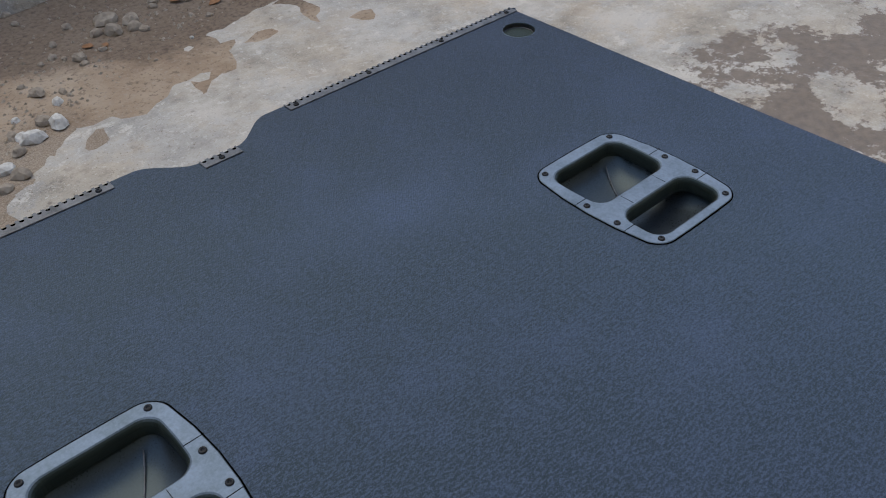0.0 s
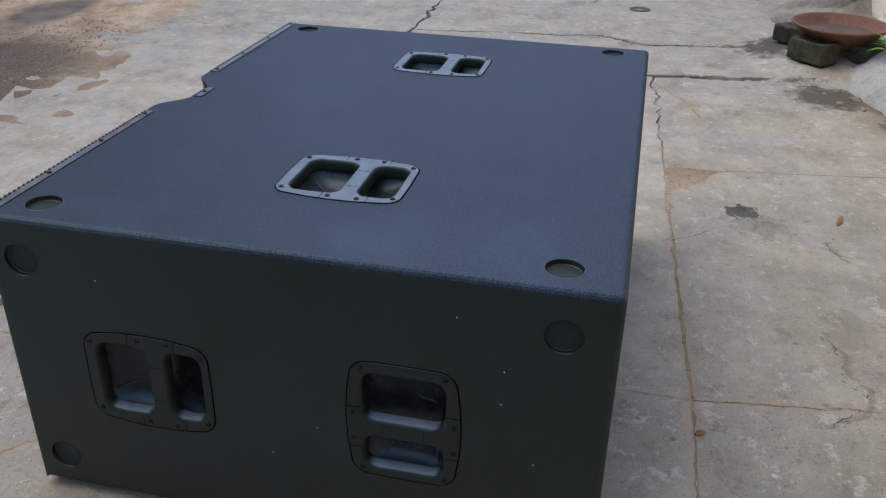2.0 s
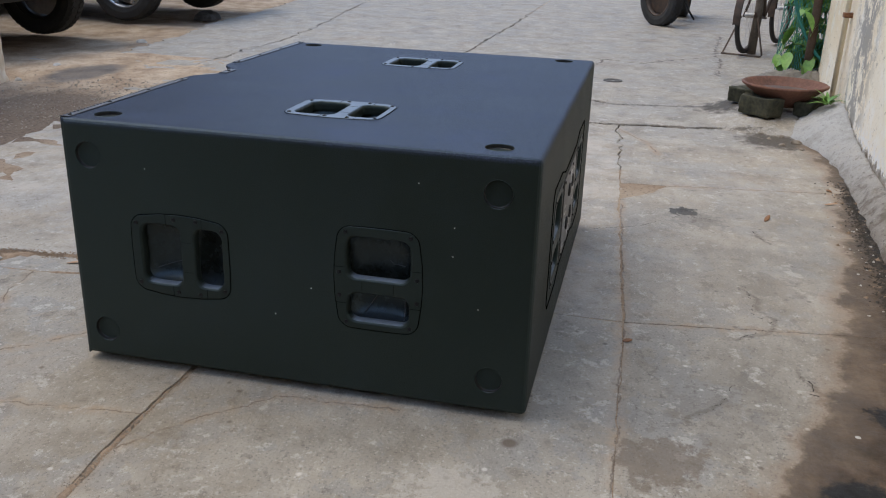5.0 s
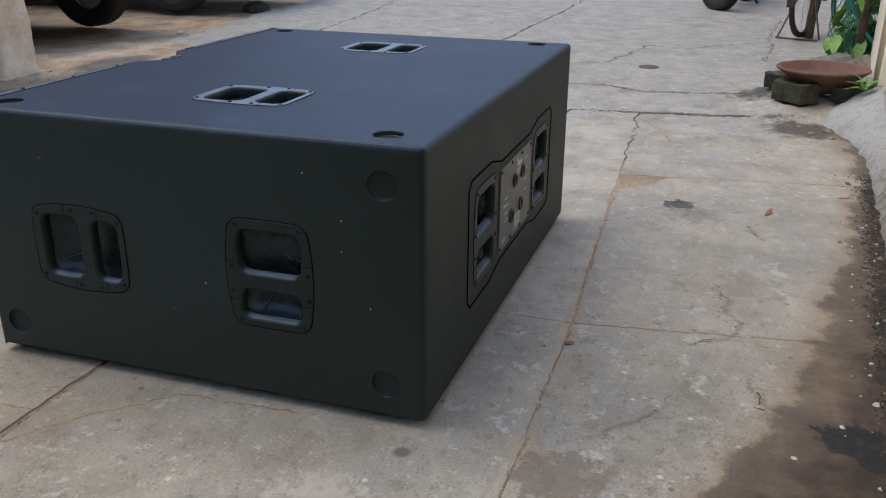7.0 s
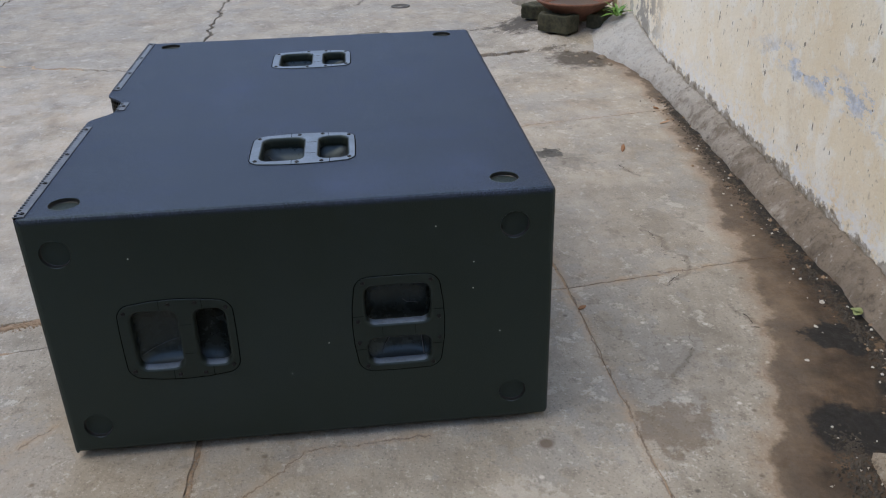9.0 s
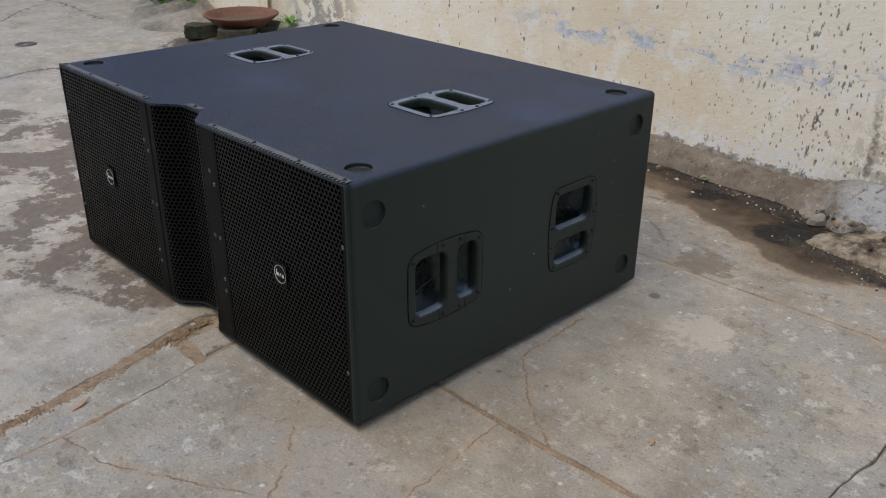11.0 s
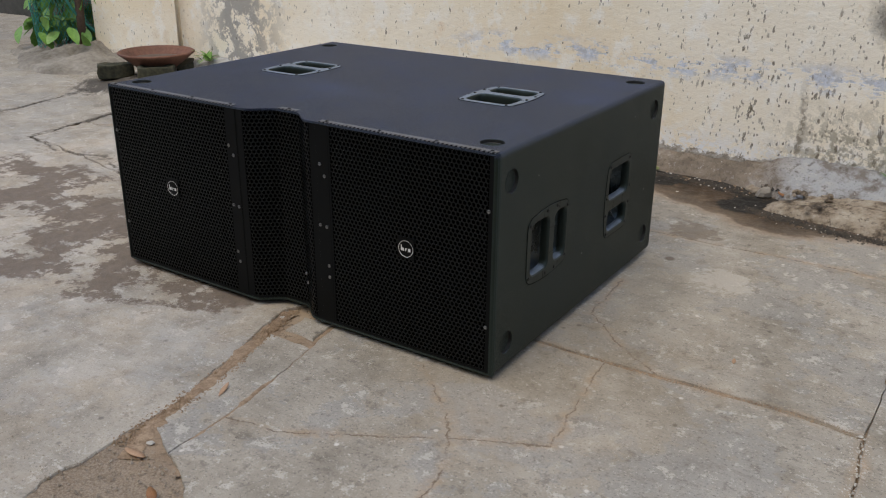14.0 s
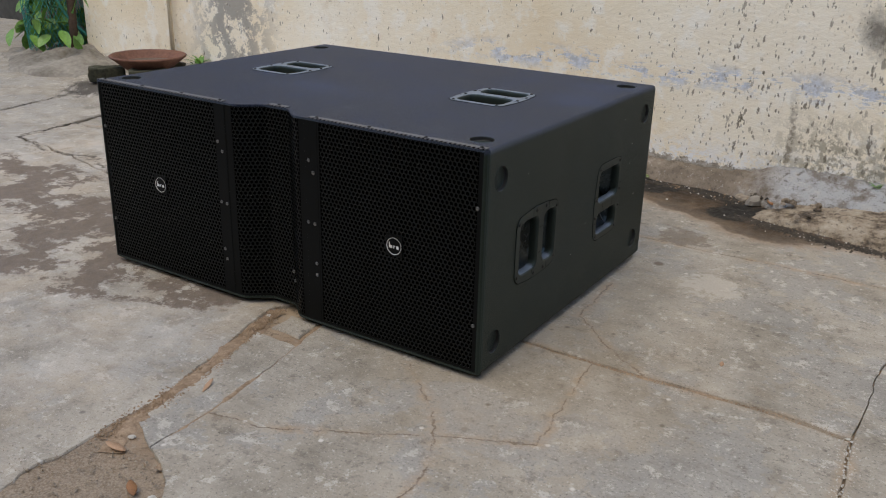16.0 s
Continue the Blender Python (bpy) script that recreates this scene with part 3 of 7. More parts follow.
FOOT, CRUST = foot_mortar(), crust_mortar()
PAINT, DIRT, PLASTER = textured_paint(), dirt(), wall_plaster()
CONCRETE, WALL_CONCRETE = concrete(False), concrete(True)
HANDLE = handle_metal()
CUP = bowl_plastic()
GRILLE = plain("black_powder_coated_steel", (0.0034, 0.0043, 0.0047), (0.0056, 0.0068, 0.0073), 12, 0.36, 0.0, 0.08, 300, 0.22)
STRAP = plain("matt_black_strap_steel", (0.0024, 0.003, 0.0032), (0.004, 0.0048, 0.005), 12, 0.5, 0.0, 0.08, 300, 0.12)
LIP = plain("worn_edge_and_glint_steel", (0.045, 0.048, 0.054), (0.145, 0.150, 0.162), 40, 0.4, 0.0, 0.1, 300)
FOAM = plain("black_acoustic_foam_and_gaps", (0.001, 0.001, 0.001), (0.002, 0.002, 0.002), 90, 1.0, 0.0, 0.4, 900, 0.0)
SCREW = plain("zinc_screw", (0.10, 0.10, 0.10), (0.24, 0.24, 0.24), 60, 0.32, 0.9)
DARK_SCREW = plain("blackened_screw", (0.005, 0.005, 0.006), (0.022, 0.022, 0.024), 60, 0.35, 0.6)
RUBBER = plain("black_rubber", (0.012, 0.012, 0.012), (0.03, 0.029, 0.028), 20, 0.75, 0.0, 0.2, 200)
PANEL = plain("grey_anodised_panel", (0.075, 0.073, 0.07), (0.105, 0.102, 0.098), 7, 0.38, 0.2, 0.04, 200)
WHITE = plain("white_print", (0.62, 0.62, 0.62), (0.75, 0.75, 0.75), 90, 0.5)
SOCKET = plain("black_socket_plastic", (0.01, 0.01, 0.01), (0.02, 0.02, 0.02), 30, 0.4)
GRIME = plain("damp_rough_mortar", (0.13, 0.112, 0.09), (0.33, 0.30, 0.26), 3.2, 0.85, 0.0, 0.7, 28, world=True)
BRICK = plain("mossy_cement_brick", (0.018, 0.021, 0.011), (0.078, 0.072, 0.044), 16, 0.9, 0.0, 0.6, 60)
CLAY = plain("weathered_terracotta", (0.085, 0.036, 0.024), (0.215, 0.098, 0.064), 7, 0.75, 0.0, 0.3, 60)
SILT = plain("dry_dish_silt", (0.07, 0.045, 0.035), (0.14, 0.095, 0.07), 11, 0.6, 0.0, 0.3, 70)
PIPE = plain("cream_painted_pipe", (0.74, 0.62, 0.40), (0.86, 0.78, 0.60), 9, 0.5, 0.0, 0.1, 90)
RUST = plain("rusty_bracket", (0.12, 0.05, 0.025), (0.28, 0.13, 0.06), 30, 0.8, 0.0, 0.4, 120)
LEAF = plain("glossy_green_leaf", (0.06, 0.16, 0.025), (0.20, 0.38, 0.07), 6, 0.42, 0.0, 0.1, 50)
STEM = plain("green_stem", (0.06, 0.09, 0.03), (0.14, 0.16, 0.06), 12, 0.6)
NET = plain("teal_net_twine", (0.02, 0.17, 0.14), (0.05, 0.27, 0.22), 30, 0.6)
BARK = plain("weathered_wood_post", (0.055, 0.035, 0.024), (0.13, 0.085, 0.058), 8, 0.9, 0.0, 0.6, 60)
POLE = plain("pale_grey_stake_wood", (0.10, 0.078, 0.058), (0.22, 0.18, 0.14), 8, 0.9, 0.0, 0.5, 60)
DRY = plain("dry_orange_leaf", (0.16, 0.070, 0.030), (0.34, 0.165, 0.070), 30, 0.7)
TAN = plain("dry_tan_leaf", (0.33, 0.19, 0.11), (0.50, 0.33, 0.21), 30, 0.7)
WILT = plain("wilted_leaf", (0.16, 0.21, 0.07), (0.34, 0.36, 0.17), 20, 0.6)
CHIP = plain("pale_stone_chip", (0.36, 0.33, 0.29), (0.62, 0.59, 0.54), 25, 0.8, 0.0, 0.3, 90)
STONE = plain("dusty_rubble", (0.19, 0.15, 0.112), (0.38, 0.32, 0.25), 9, 0.9, 0.0, 0.5, 60)
TYRE = plain("dusty_tyre_rubber", (0.016, 0.016, 0.017), (0.045, 0.043, 0.04), 9, 0.8, 0.0, 0.3, 90)
ALLOY = plain("silver_alloy_wheel", (0.42, 0.43, 0.44), (0.58, 0.59, 0.60), 8, 0.32, 0.8)
CARPAINT = plain("black_car_paint", (0.008, 0.008, 0.009), (0.014, 0.014, 0.016), 4, 0.18)
CARGREY = plain("dark_green_car_paint", (0.018, 0.024, 0.022), (0.028, 0.036, 0.033), 4, 0.2)
TRIM = plain("black_bumper_plastic", (0.012, 0.012, 0.012), (0.03, 0.03, 0.03), 14, 0.6)
GLASS = plain("dark_car_glass", (0.006, 0.008, 0.008), (0.01, 0.012, 0.012), 3, 0.05)
CHROME = plain("dull_steel", (0.35, 0.34, 0.32), (0.5, 0.48, 0.45), 15, 0.35, 0.9)
BIKE = plain("rusty_bicycle_frame", (0.05, 0.04, 0.035), (0.13, 0.085, 0.06), 15, 0.6, 0.3)
PILLAR = plain("stained_pillar_plaster", (0.74, 0.55, 0.37), (0.95, 0.87, 0.72), 4.4, 0.92, 0.0, 0.5, 30)
GATE = plain("blue_grey_gate_paint", (0.15, 0.18, 0.20), (0.36, 0.40, 0.43), 6, 0.5, 0.2, 0.2, 60)
IRON = plain("dark_iron_cover", (0.07, 0.065, 0.06), (0.14, 0.13, 0.12), 20, 0.7, 0.3, 0.4, 80)
CLOTH = plain("dirty_rag", (0.03, 0.025, 0.02), (0.09, 0.075, 0.06), 20, 0.95, 0.0, 0.4, 90)
SAND = plain("brown_joint_sand", (0.19, 0.125, 0.078), (0.38, 0.275, 0.185), 40, 0.9, 0.0, 0.3, 200)
YARD_END = plain("grey_cement_render", (0.30, 0.29, 0.27), (0.46, 0.44, 0.41), 2.0, 0.9, 0.0, 0.4, 20)
SKY_BLOCK = plain("brown_skyblock_render", (0.15, 0.12, 0.09), (0.26, 0.21, 0.16), 1.4, 0.9, 0.0, 0.4, 18)
END_WALL = plain("dark_recess_plaster", (0.045, 0.045, 0.04), (0.10, 0.095, 0.085), 2.0, 0.9, 0.0, 0.4, 20)
GREEN_GRIME = plain("rubbly_plinth", (0.26, 0.18, 0.11), (0.80, 0.66, 0.47), 9.0, 0.92, 0.0, 0.8, 22)


# ---- mesh helpers ----
def link(name, bm, material, parent=None, label="", smooth=False):
    me = bpy.data.meshes.new(name)
    bm.normal_update()
    bm.to_mesh(me)
    bm.free()
    for m in material if isinstance(material, (list, tuple)) else (material,):
        me.materials.append(m)
    if smooth:
        me.shade_smooth()
    ob = new(name, me)
    if parent is not None:
        ob.parent = parent
    if label:
        ob["label"] = label
    return ob


def part(name, bm, material, parent, label="", smooth=False):
    return link(name, bm, material, parent, label, smooth)


def thing(name, label, category, at=(0, 0, 0), rz=0, group=""):
    ob = new(name)
    ob.empty_display_size = 0.05
    ob.matrix_world = pose(*at, 0, 0, rz)
    return tagged(ob, label, category, group)


def box(bm, x0, x1, y0, y1, z0, z1, bevel=0.0, seg=2):
    vs = [bm.verts.new((x, y, z)) for z in (z0, z1) for y in (y0, y1) for x in (x0, x1)]
    fs = [bm.faces.new([vs[i] for i in q]) for q in ((0, 2, 3, 1), (4, 5, 7, 6), (0, 1, 5, 4), (2, 6, 7, 3), (0, 4, 6, 2), (1, 3, 7, 5))]
    if bevel:
        es = list({e for f in fs for e in f.edges})
        bmesh.ops.bevel(bm, geom=es, offset=bevel, segments=seg, profile=0.5, affect="EDGES")
    return bm


def tube(bm, pts, radius, seg=10, cap=True):
    """A round bar along points; radius is one number or one for each point."""
    pts = [Vector(p) for p in pts]
    radii = radius if isinstance(radius, (list, tuple)) else [radius] * len(pts)
    rings, up = [], None
    for i, p in enumerate(pts):
        d = (pts[min(i + 1, len(pts) - 1)] - pts[max(i - 1, 0)]).normalized()
        if up is None:
            up = d.orthogonal().normalized()
        up = (up - d * up.dot(d)).normalized()
        side = d.cross(up)
        rings.append([bm.verts.new(p + radii[i] * (math.cos(a) * up + math.sin(a) * side)) for a in [2 * math.pi * k / seg for k in range(seg)]])
    for a, b in zip(rings, rings[1:]):
        for k in range(seg):
            bm.faces.new((a[k], a[(k + 1) % seg], b[(k + 1) % seg], b[k]))
    if cap:
        bm.faces.new(rings[0][::-1])
        bm.faces.new(rings[-1])
    return bm


def lathe(bm, profile, seg=32, axis="z", at=(0, 0, 0), closed=False, caps=True):
    """Turns (radius, height) pairs round an axis."""
    at = Vector(at)
    rings = []
    for r, h in profile:
        ring = []
        for k in range(seg):
            a = 2 * math.pi * k / seg
            c, s = r * math.cos(a), r * math.sin(a)
            ring.append(bm.verts.new(at + Vector({"z": (c, s, h), "x": (h, c, s), "y": (s, h, c)}[axis])))
        rings.append(ring)
    pairs = list(zip(rings, rings[1:])) + ([(rings[-1], rings[0])] if closed else [])
    for a, b in pairs:
        for k in range(seg):
            bm.faces.new((a[k], a[(k + 1) % seg], b[(k + 1) % seg], b[k]))
    if caps and not closed:
        if profile[0][0] > 1e-5:
            bm.faces.new(rings[0][::-1])
        if profile[-1][0] > 1e-5:
            bm.faces.new(rings[-1])
    return bm


def loft(bm, loops, cap_first=False, cap_last=False):
    rings = [[bm.verts.new(p) for p in loop] for loop in loops]
    for a, b in zip(rings, rings[1:]):
        n = len(a)
        for k in range(n):
            bm.faces.new((a[k], a[(k + 1) % n], b[(k + 1) % n], b[k]))
    if cap_first:
        bm.faces.new(rings[0][::-1])
    if cap_last:
        bm.faces.new(rings[-1])
    return rings


def rounded(u0, u1, v0, v1, r, seg=5, bulge=(0.0, 0.0)):
    """A rounded rectangle, counter-clockwise; bulge swells its sides in u and in v."""
    out = []
    for cu, cv, a0 in ((u1 - r, v1 - r, 0), (u0 + r, v1 - r, 90), (u0 + r, v0 + r, 180), (u1 - r, v0 + r, 270)):
        for k in range(seg + 1):
            a = radians(a0 + 90 * k / seg)
            out.append((cu + r * math.cos(a), cv + r * math.sin(a)))
    full = []
    for i, p in enumerate(out):
        q = out[(i + 1) % len(out)]
        steps = 4 if i % (seg + 1) == seg else 1
        full += [(p[0] + (q[0] - p[0]) * s / steps, p[1] + (q[1] - p[1]) * s / steps) for s in range(steps)]
    cu, cv, hu, hv = (u0 + u1) / 2, (v0 + v1) / 2, (u1 - u0) / 2, (v1 - v0) / 2
    bu, bv = bulge
    return [(u + (u - cu) / hu * bu * (1 - ((v - cv) / hv) ** 2), v + (v - cv) / hv * bv * (1 - ((u - cu) / hu) ** 2)) for u, v in full]


def sheet(bm, outer, holes, z):
    """A flat face with holes at height z, from loops of (u, v). Returns the vertices of each loop."""
    loops, edges = [], []
    for loop in (outer, *holes):
        vs = [bm.verts.new((u, v, z)) for u, v in loop]
        loops.append(vs)
        edges += [bm.edges.new((a, b)) for a, b in zip(vs, vs[1:] + vs[:1])]
    bmesh.ops.triangle_fill(bm, edges=edges, use_beauty=True, use_dissolve=False)
    return loops


# ---- the yard: ground, slabs, wall ----
def wall_y(x):
    return WALL_AT + WALL_SLOPE * x


def ground_height(x, y):
    """The dirt under and between the slabs, rougher in the open patch beyond them."""
    open_patch = 1.0 / (1.0 + math.exp((y + 1.25 + 0.18 * min(0, x + 0.6) * -1) * 9)) if x < 0.2 else 0.0
    n1, n2 = noise.noise((x * 1.7, y * 1.7, 3.0)), noise.noise((x * 9, y * 9, 7.0))
    joint = math.exp(-((x + 0.56) / 0.16) ** 2 - ((y + 0.38) / 0.42) ** 4)
    filled = max(joint, min(1.0, max(0.0, (-0.75 - y) / 0.2)) if -4.5 < x < 0.0 else 0.0)
    if y > 1.0 and x > -2.3:
        filled = 1.0
    deep = 0.028 * min(1.0, max(0.0, (-2.5 - x) / 0.4)) if filled < 0.1 else 0.0
    return -0.012 - deep + 0.0104 * filled + 0.0014 * n2 + open_patch * (0.004 + 0.016 * n1 + 0.010 * n2)


def spaced(lo, hi, near_lo, near_hi, step):
    """Even steps in the near stretch, then ever wider ones out to the ends."""
    mid = [near_lo + i * step for i in range(int((near_hi - near_lo) / step) + 1)]
    out, p, d = [], near_lo, step
    while p > lo:
        d *= 1.35
        p -= d
        out.append(max(p, lo))
    left = out[::-1]
    out, p, d = [], mid[-1], step
    while p < hi:
        d *= 1.35
        p += d
        out.append(min(p, hi))
    return left + mid + out


def build_ground():
    xs, ys = spaced(-400, 400, -4.5, 1.5, 0.05), spaced(-400, 400, -3.6, 2.4, 0.05)
    verts = [(x, y, ground_height(x, y) if abs(x) < 9 and abs(y) < 9 else -0.004) for y in ys for x in xs]
    n = len(xs)
    faces = [(j * n + i, j * n + i + 1, (j + 1) * n + i + 1, (j + 1) * n + i) for j in range(len(ys) - 1) for i in range(n - 1)]
    me = bpy.data.meshes.new("ground")
    me.from_pydata(verts, [], faces)
    me.materials.append(DIRT)
    me.shade_smooth()
    return tagged(new("ground", me), "brown sandy dirt ground with grit and ruts", "ground", kind="structure")


build_ground()

pavement = tagged(new("pavement"), "cracked grey concrete yard slabs, stained and dusty", "pavement", kind="structure")


def ragged(points, step=0.02, amount=0.008):
    """A closed outline whose edges wander the same way for both slabs that share them."""
    out = []
    for i, p in enumerate(points):
        q = points[(i + 1) % len(points)]
        k = max(1, round(math.dist(p, q) / step))
        if math.dist(p, q) > 3:
            k = max(1, round(math.dist(p, q) / 0.15))
        for s in range(k):
            f = s / k
            x, y = p[0] + (q[0] - p[0]) * f, p[1] + (q[1] - p[1]) * f
            fade = amount * (0.35 + 0.65 * min(1, 4 * min(f, 1 - f))) * (1.0 + 3.0 * min(1.0, max(0.0, (-2.2 - x) / 0.5)) + 3.0 * min(1.0, max(0.0, (-0.66 - y) / 0.2)))
            dx = 0.8 * noise.noise((x * 7, y * 7, 1.5)) + 0.8 * noise.noise((x * 26, y * 26, 4.5))
            dy = 0.8 * noise.noise((x * 7, y * 7, 11.5)) + 0.8 * noise.noise((x * 26, y * 26, 14.5))
            out.append(Vector((x + fade * dx, y + fade * dy)))
    return out


def inset(loop, d):
    """Moves an outline inwards, here more, there less, so that the joints open and close."""
    out = []
    for i, p in enumerate(loop):
        a, b = loop[i - 1], loop[(i + 1) % len(loop)]
        t = (b - a).normalized()
        vary = 0.3 + 1.3 * max(0.0, 0.40 + noise.noise((p.x * 4.5, p.y * 4.5, 8)) + 0.4 * noise.noise((p.x * 21, p.y * 21, 9)))
        out.append(p + Vector((-t.y, t.x)) * d * vary)
    return out


def slab(points, gap=0.006, top=0.0, tilt=0.0, material=CONCRETE):
    loop = ragged(points)
    area = sum(a.x * b.y - b.x * a.y for a, b in zip(loop, loop[1:] + loop[:1]))
    if area < 0:
        loop.reverse()
    low, mid, high = inset(loop, gap * 0.5), inset(loop, gap * 0.55), inset(loop, gap * 0.5 + min(0.004, 0.0008 + gap * 0.3))
    bm = bmesh.new()
    h = lambda p: top + tilt * noise.noise((p.x * 0.7, p.y * 0.7, 5))
    rings = loft(bm, [[(p.x, p.y, -0.05) for p in low], [(p.x, p.y, h(p) - 0.004) for p in mid], [(p.x, p.y, h(p)) for p in high]])
    edges = [bm.edges.get((a, b)) for a, b in zip(rings[-1], rings[-1][1:] + rings[-1][:1])]
    bmesh.ops.triangle_fill(bm, edges=edges, use_beauty=True, use_dissolve=False)
    bmesh.ops.recalc_face_normals(bm, faces=bm.faces)
    return part("slab", bm, material, pavement)


WALL_END = 2.32
# along the wall
slab([(-3.215, 1.14), (-2.03, 1.20), (-2.055, 1.40), (-2.17, 2.12), (-2.2, WALL_END), (-3.37, WALL_END + 0.05), (-3.325, 1.87)], 0.006, material=WALL_CONCRETE)
slab([(-1.80, 1.212), (-0.60, 1.275), (-0.70, 1.90), (-0.72, WALL_END), (-2.2, WALL_END), (-2.17, 2.12), (-2.055, 1.40), (-1.93, 1.34)], 0.0014, material=WALL_CONCRETE)
slab([(-2.03, 1.20), (-1.80, 1.212), (-1.93, 1.34), (-2.055, 1.40)], 0.004, -0.002, material=WALL_CONCRETE)
slab([(-0.60, 1.275), (0.12, 1.285), (0.85, 1.30), (2.8, 1.33), (2.8, WALL_END), (-0.72, WALL_END), (-0.70, 1.90)], 0.0014, material=WALL_CONCRETE)
# under and behind the speaker; the joint along y 0.27 stands open
slab([(-0.62, 0.275), (0.0, 0.274), (0.33, 0.280), (0.66, 0.294), (0.83, 0.276), (0.85, 1.30), (0.12, 1.285), (-0.60, 1.275)], 0.0022)
slab([(-3.24, 1.14), (-3.17, 0.78), (-2.57, 0.70), (-1.9, 0.55), (-0.62, 0.275), (-0.60, 1.275), (-2.03, 1.20)], 0.005)
# front yard
slab([(-3.17, 0.78), (-3.25, 1.12), (-3.275, 1.3), (-3.385, 1.87), (-3.42, WALL_END + 0.05), (-4.0, WALL_END + 0.08), (-3.93, 1.62), (-3.88, 1.38), (-3.84, 1.08), (-3.95, 0.86), (-3.78, -0.24), (-3.22, -0.25), (-3.75, -1.95), (-3.0, -1.85), (-1.7, -1.62), (-1.02, -1.44), (-0.77, -1.22), (-0.56, -1.03), (-0.57, -0.72), (-0.595, -0.47), (-0.63, -0.30), (-0.69, -0.10), (-0.72, 0.03), (-0.62, 0.275), (-1.9, 0.55), (-2.57, 0.70)], 0.016)
slab([(-0.64, -0.075), (-0.645, 0.02), (-0.545, 0.035), (-0.525, -0.08)], 0.006, 0.0015)
slab([(-0.505, -0.12), (-0.655, -0.115), (-0.625, -0.22), (-0.590, -0.36), (-0.570, -0.47), (-0.555, -0.60), (-0.44, -0.66), (-0.445, -0.48), (-0.47, -0.30)], 0.0022, 0.0002)
slab([(-0.62, 0.265), (-0.535, 0.03), (-0.505, -0.12), (-0.47, -0.30), (-0.445, -0.48), (-0.44, -0.66), (-0.35, -0.70), (-0.28, -0.77), (-0.26, -0.87), (-0.30, -1.3), (-0.2, -2.4), (0.6, -2.4), (0.95, -2.4), (0.90, -0.6), (0.83, 0.263), (0.66, 0.282), (0.33, 0.266), (0.0, 0.264)], 0.003)
slab([(0.83, 0.271), (0.90, -0.6), (0.95, -2.4), (4.2, -2.4), (4.2, 1.33), (2.8, 1.33), (0.85, 1.30)], 0.006)
slab([(2.8, 1.33), (4.2, 1.33), (4.2, 2.1), (2.8, WALL_END)], 0.012, material=WALL_CONCRETE)
slab([(-0.2, -2.4), (0.6, -2.4), (0.95, -2.4), (4.2, -2.4), (4.2, -6), (-0.1, -6)], 0.012)
slab([(4.2, -6), (9, -6), (9, 1.9), (4.2, 2.1), (4.2, 1.33), (4.2, -2.4)], 0.012)
# the cross band and the drive beyond it
slab([(-3.95, 0.86), (-3.84, 1.08), (-3.88, 1.38), (-3.93, 1.62), (-4.0, WALL_END + 0.08), (-4.1, 3.6), (-9.9, 3.6), (-9.9, -0.22), (-8.0, -0.21), (-6.0, -0.243), (-3.78, -0.24)], 0.022)
slab([(-9.9, -0.22), (-9.9, 3.6), (-13.8, 3.6), (-13.8, -0.2)], 0.016)
slab([(-3.22, -0.25), (-3.78, -0.24), (-6.0, -0.243), (-8.0, -0.21), (-8.06, -1.2), (-8.0, -2.2), (-7.27, -2.09), (-5.8, -1.92), (-3.75, -1.95)], 0.014)
slab([(-8.0, -0.21), (-9.9, -0.22), (-13.8, -0.2), (-13.8, -2.9), (-9.3, -2.4), (-8.0, -2.2), (-8.06, -1.2)], 0.012)
slab([(-3.75, -1.95), (-5.8, -1.92), (-7.27, -2.09), (-9.3, -2.4), (-13.8, -2.9), (-13.8, -4.6), (-9.5, -3.35), (-7.74, -3.12), (-6.54, -3.08), (-5.64, -2.86), (-5.15, -2.83), (-4.68, -2.79), (-4.37, -2.73), (-4.04, -2.63), (-3.87, -2.63), (-3.72, -2.47), (-3.69, -2.33)], 0.014)
slab([(-3.38, -2.93), (-3.62, -2.86), (-3.95, -2.92), (-4.41, -3.05), (-4.18, -3.20), (-3.73, -3.24), (-3.46, -3.12)], 0.01, -0.004)


def build_wall():
    bm = bmesh.new()
    x0, x1, z1, step = -4.84, 5.0, 2.9, 0.08
    nx, nz = int((x1 - x0) / step), int(z1 / step)
    rows = []
    for j in range(nz + 1):
        z = z1 * j / nz
        rows.append([bm.verts.new((x, 0.012 * noise.noise((x * 0.9, 0, z * 0.9)) + 0.005 * noise.noise((x * 5, 2, z * 5)), z - 0.02)) for x in [x0 + (x1 - x0) * i / nx for i in range(nx + 1)]])
    for a, b in zip(rows, rows[1:]):
        for i in range(nx):
            bm.faces.new((a[i], a[i + 1], b[i + 1], b[i]))
    back = [bm.verts.new(p) for p in ((x0, 0.23, -0.02), (x1, 0.23, -0.02), (x1, 0.23, z1 - 0.02), (x0, 0.23, z1 - 0.02))]
    bm.faces.new(back[::-1])
    bm.faces.new([*rows[-1], back[2], back[3]])
    bm.faces.new([*[r[0] for r in rows[::-1]], back[0], back[3]][::1])
    bm.faces.new([*[r[-1] for r in rows], back[2], back[1]])
    ob = link("wall_yard", bm, PLASTER, None, "", True)
    ob.matrix_world = pose(0, WALL_AT, 0, 0, 0, math.degrees(math.atan(WALL_SLOPE)))
    return tagged(ob, "tall cream yard wall, peeling limewash with mould spots", "wall", kind="structure")


build_wall()


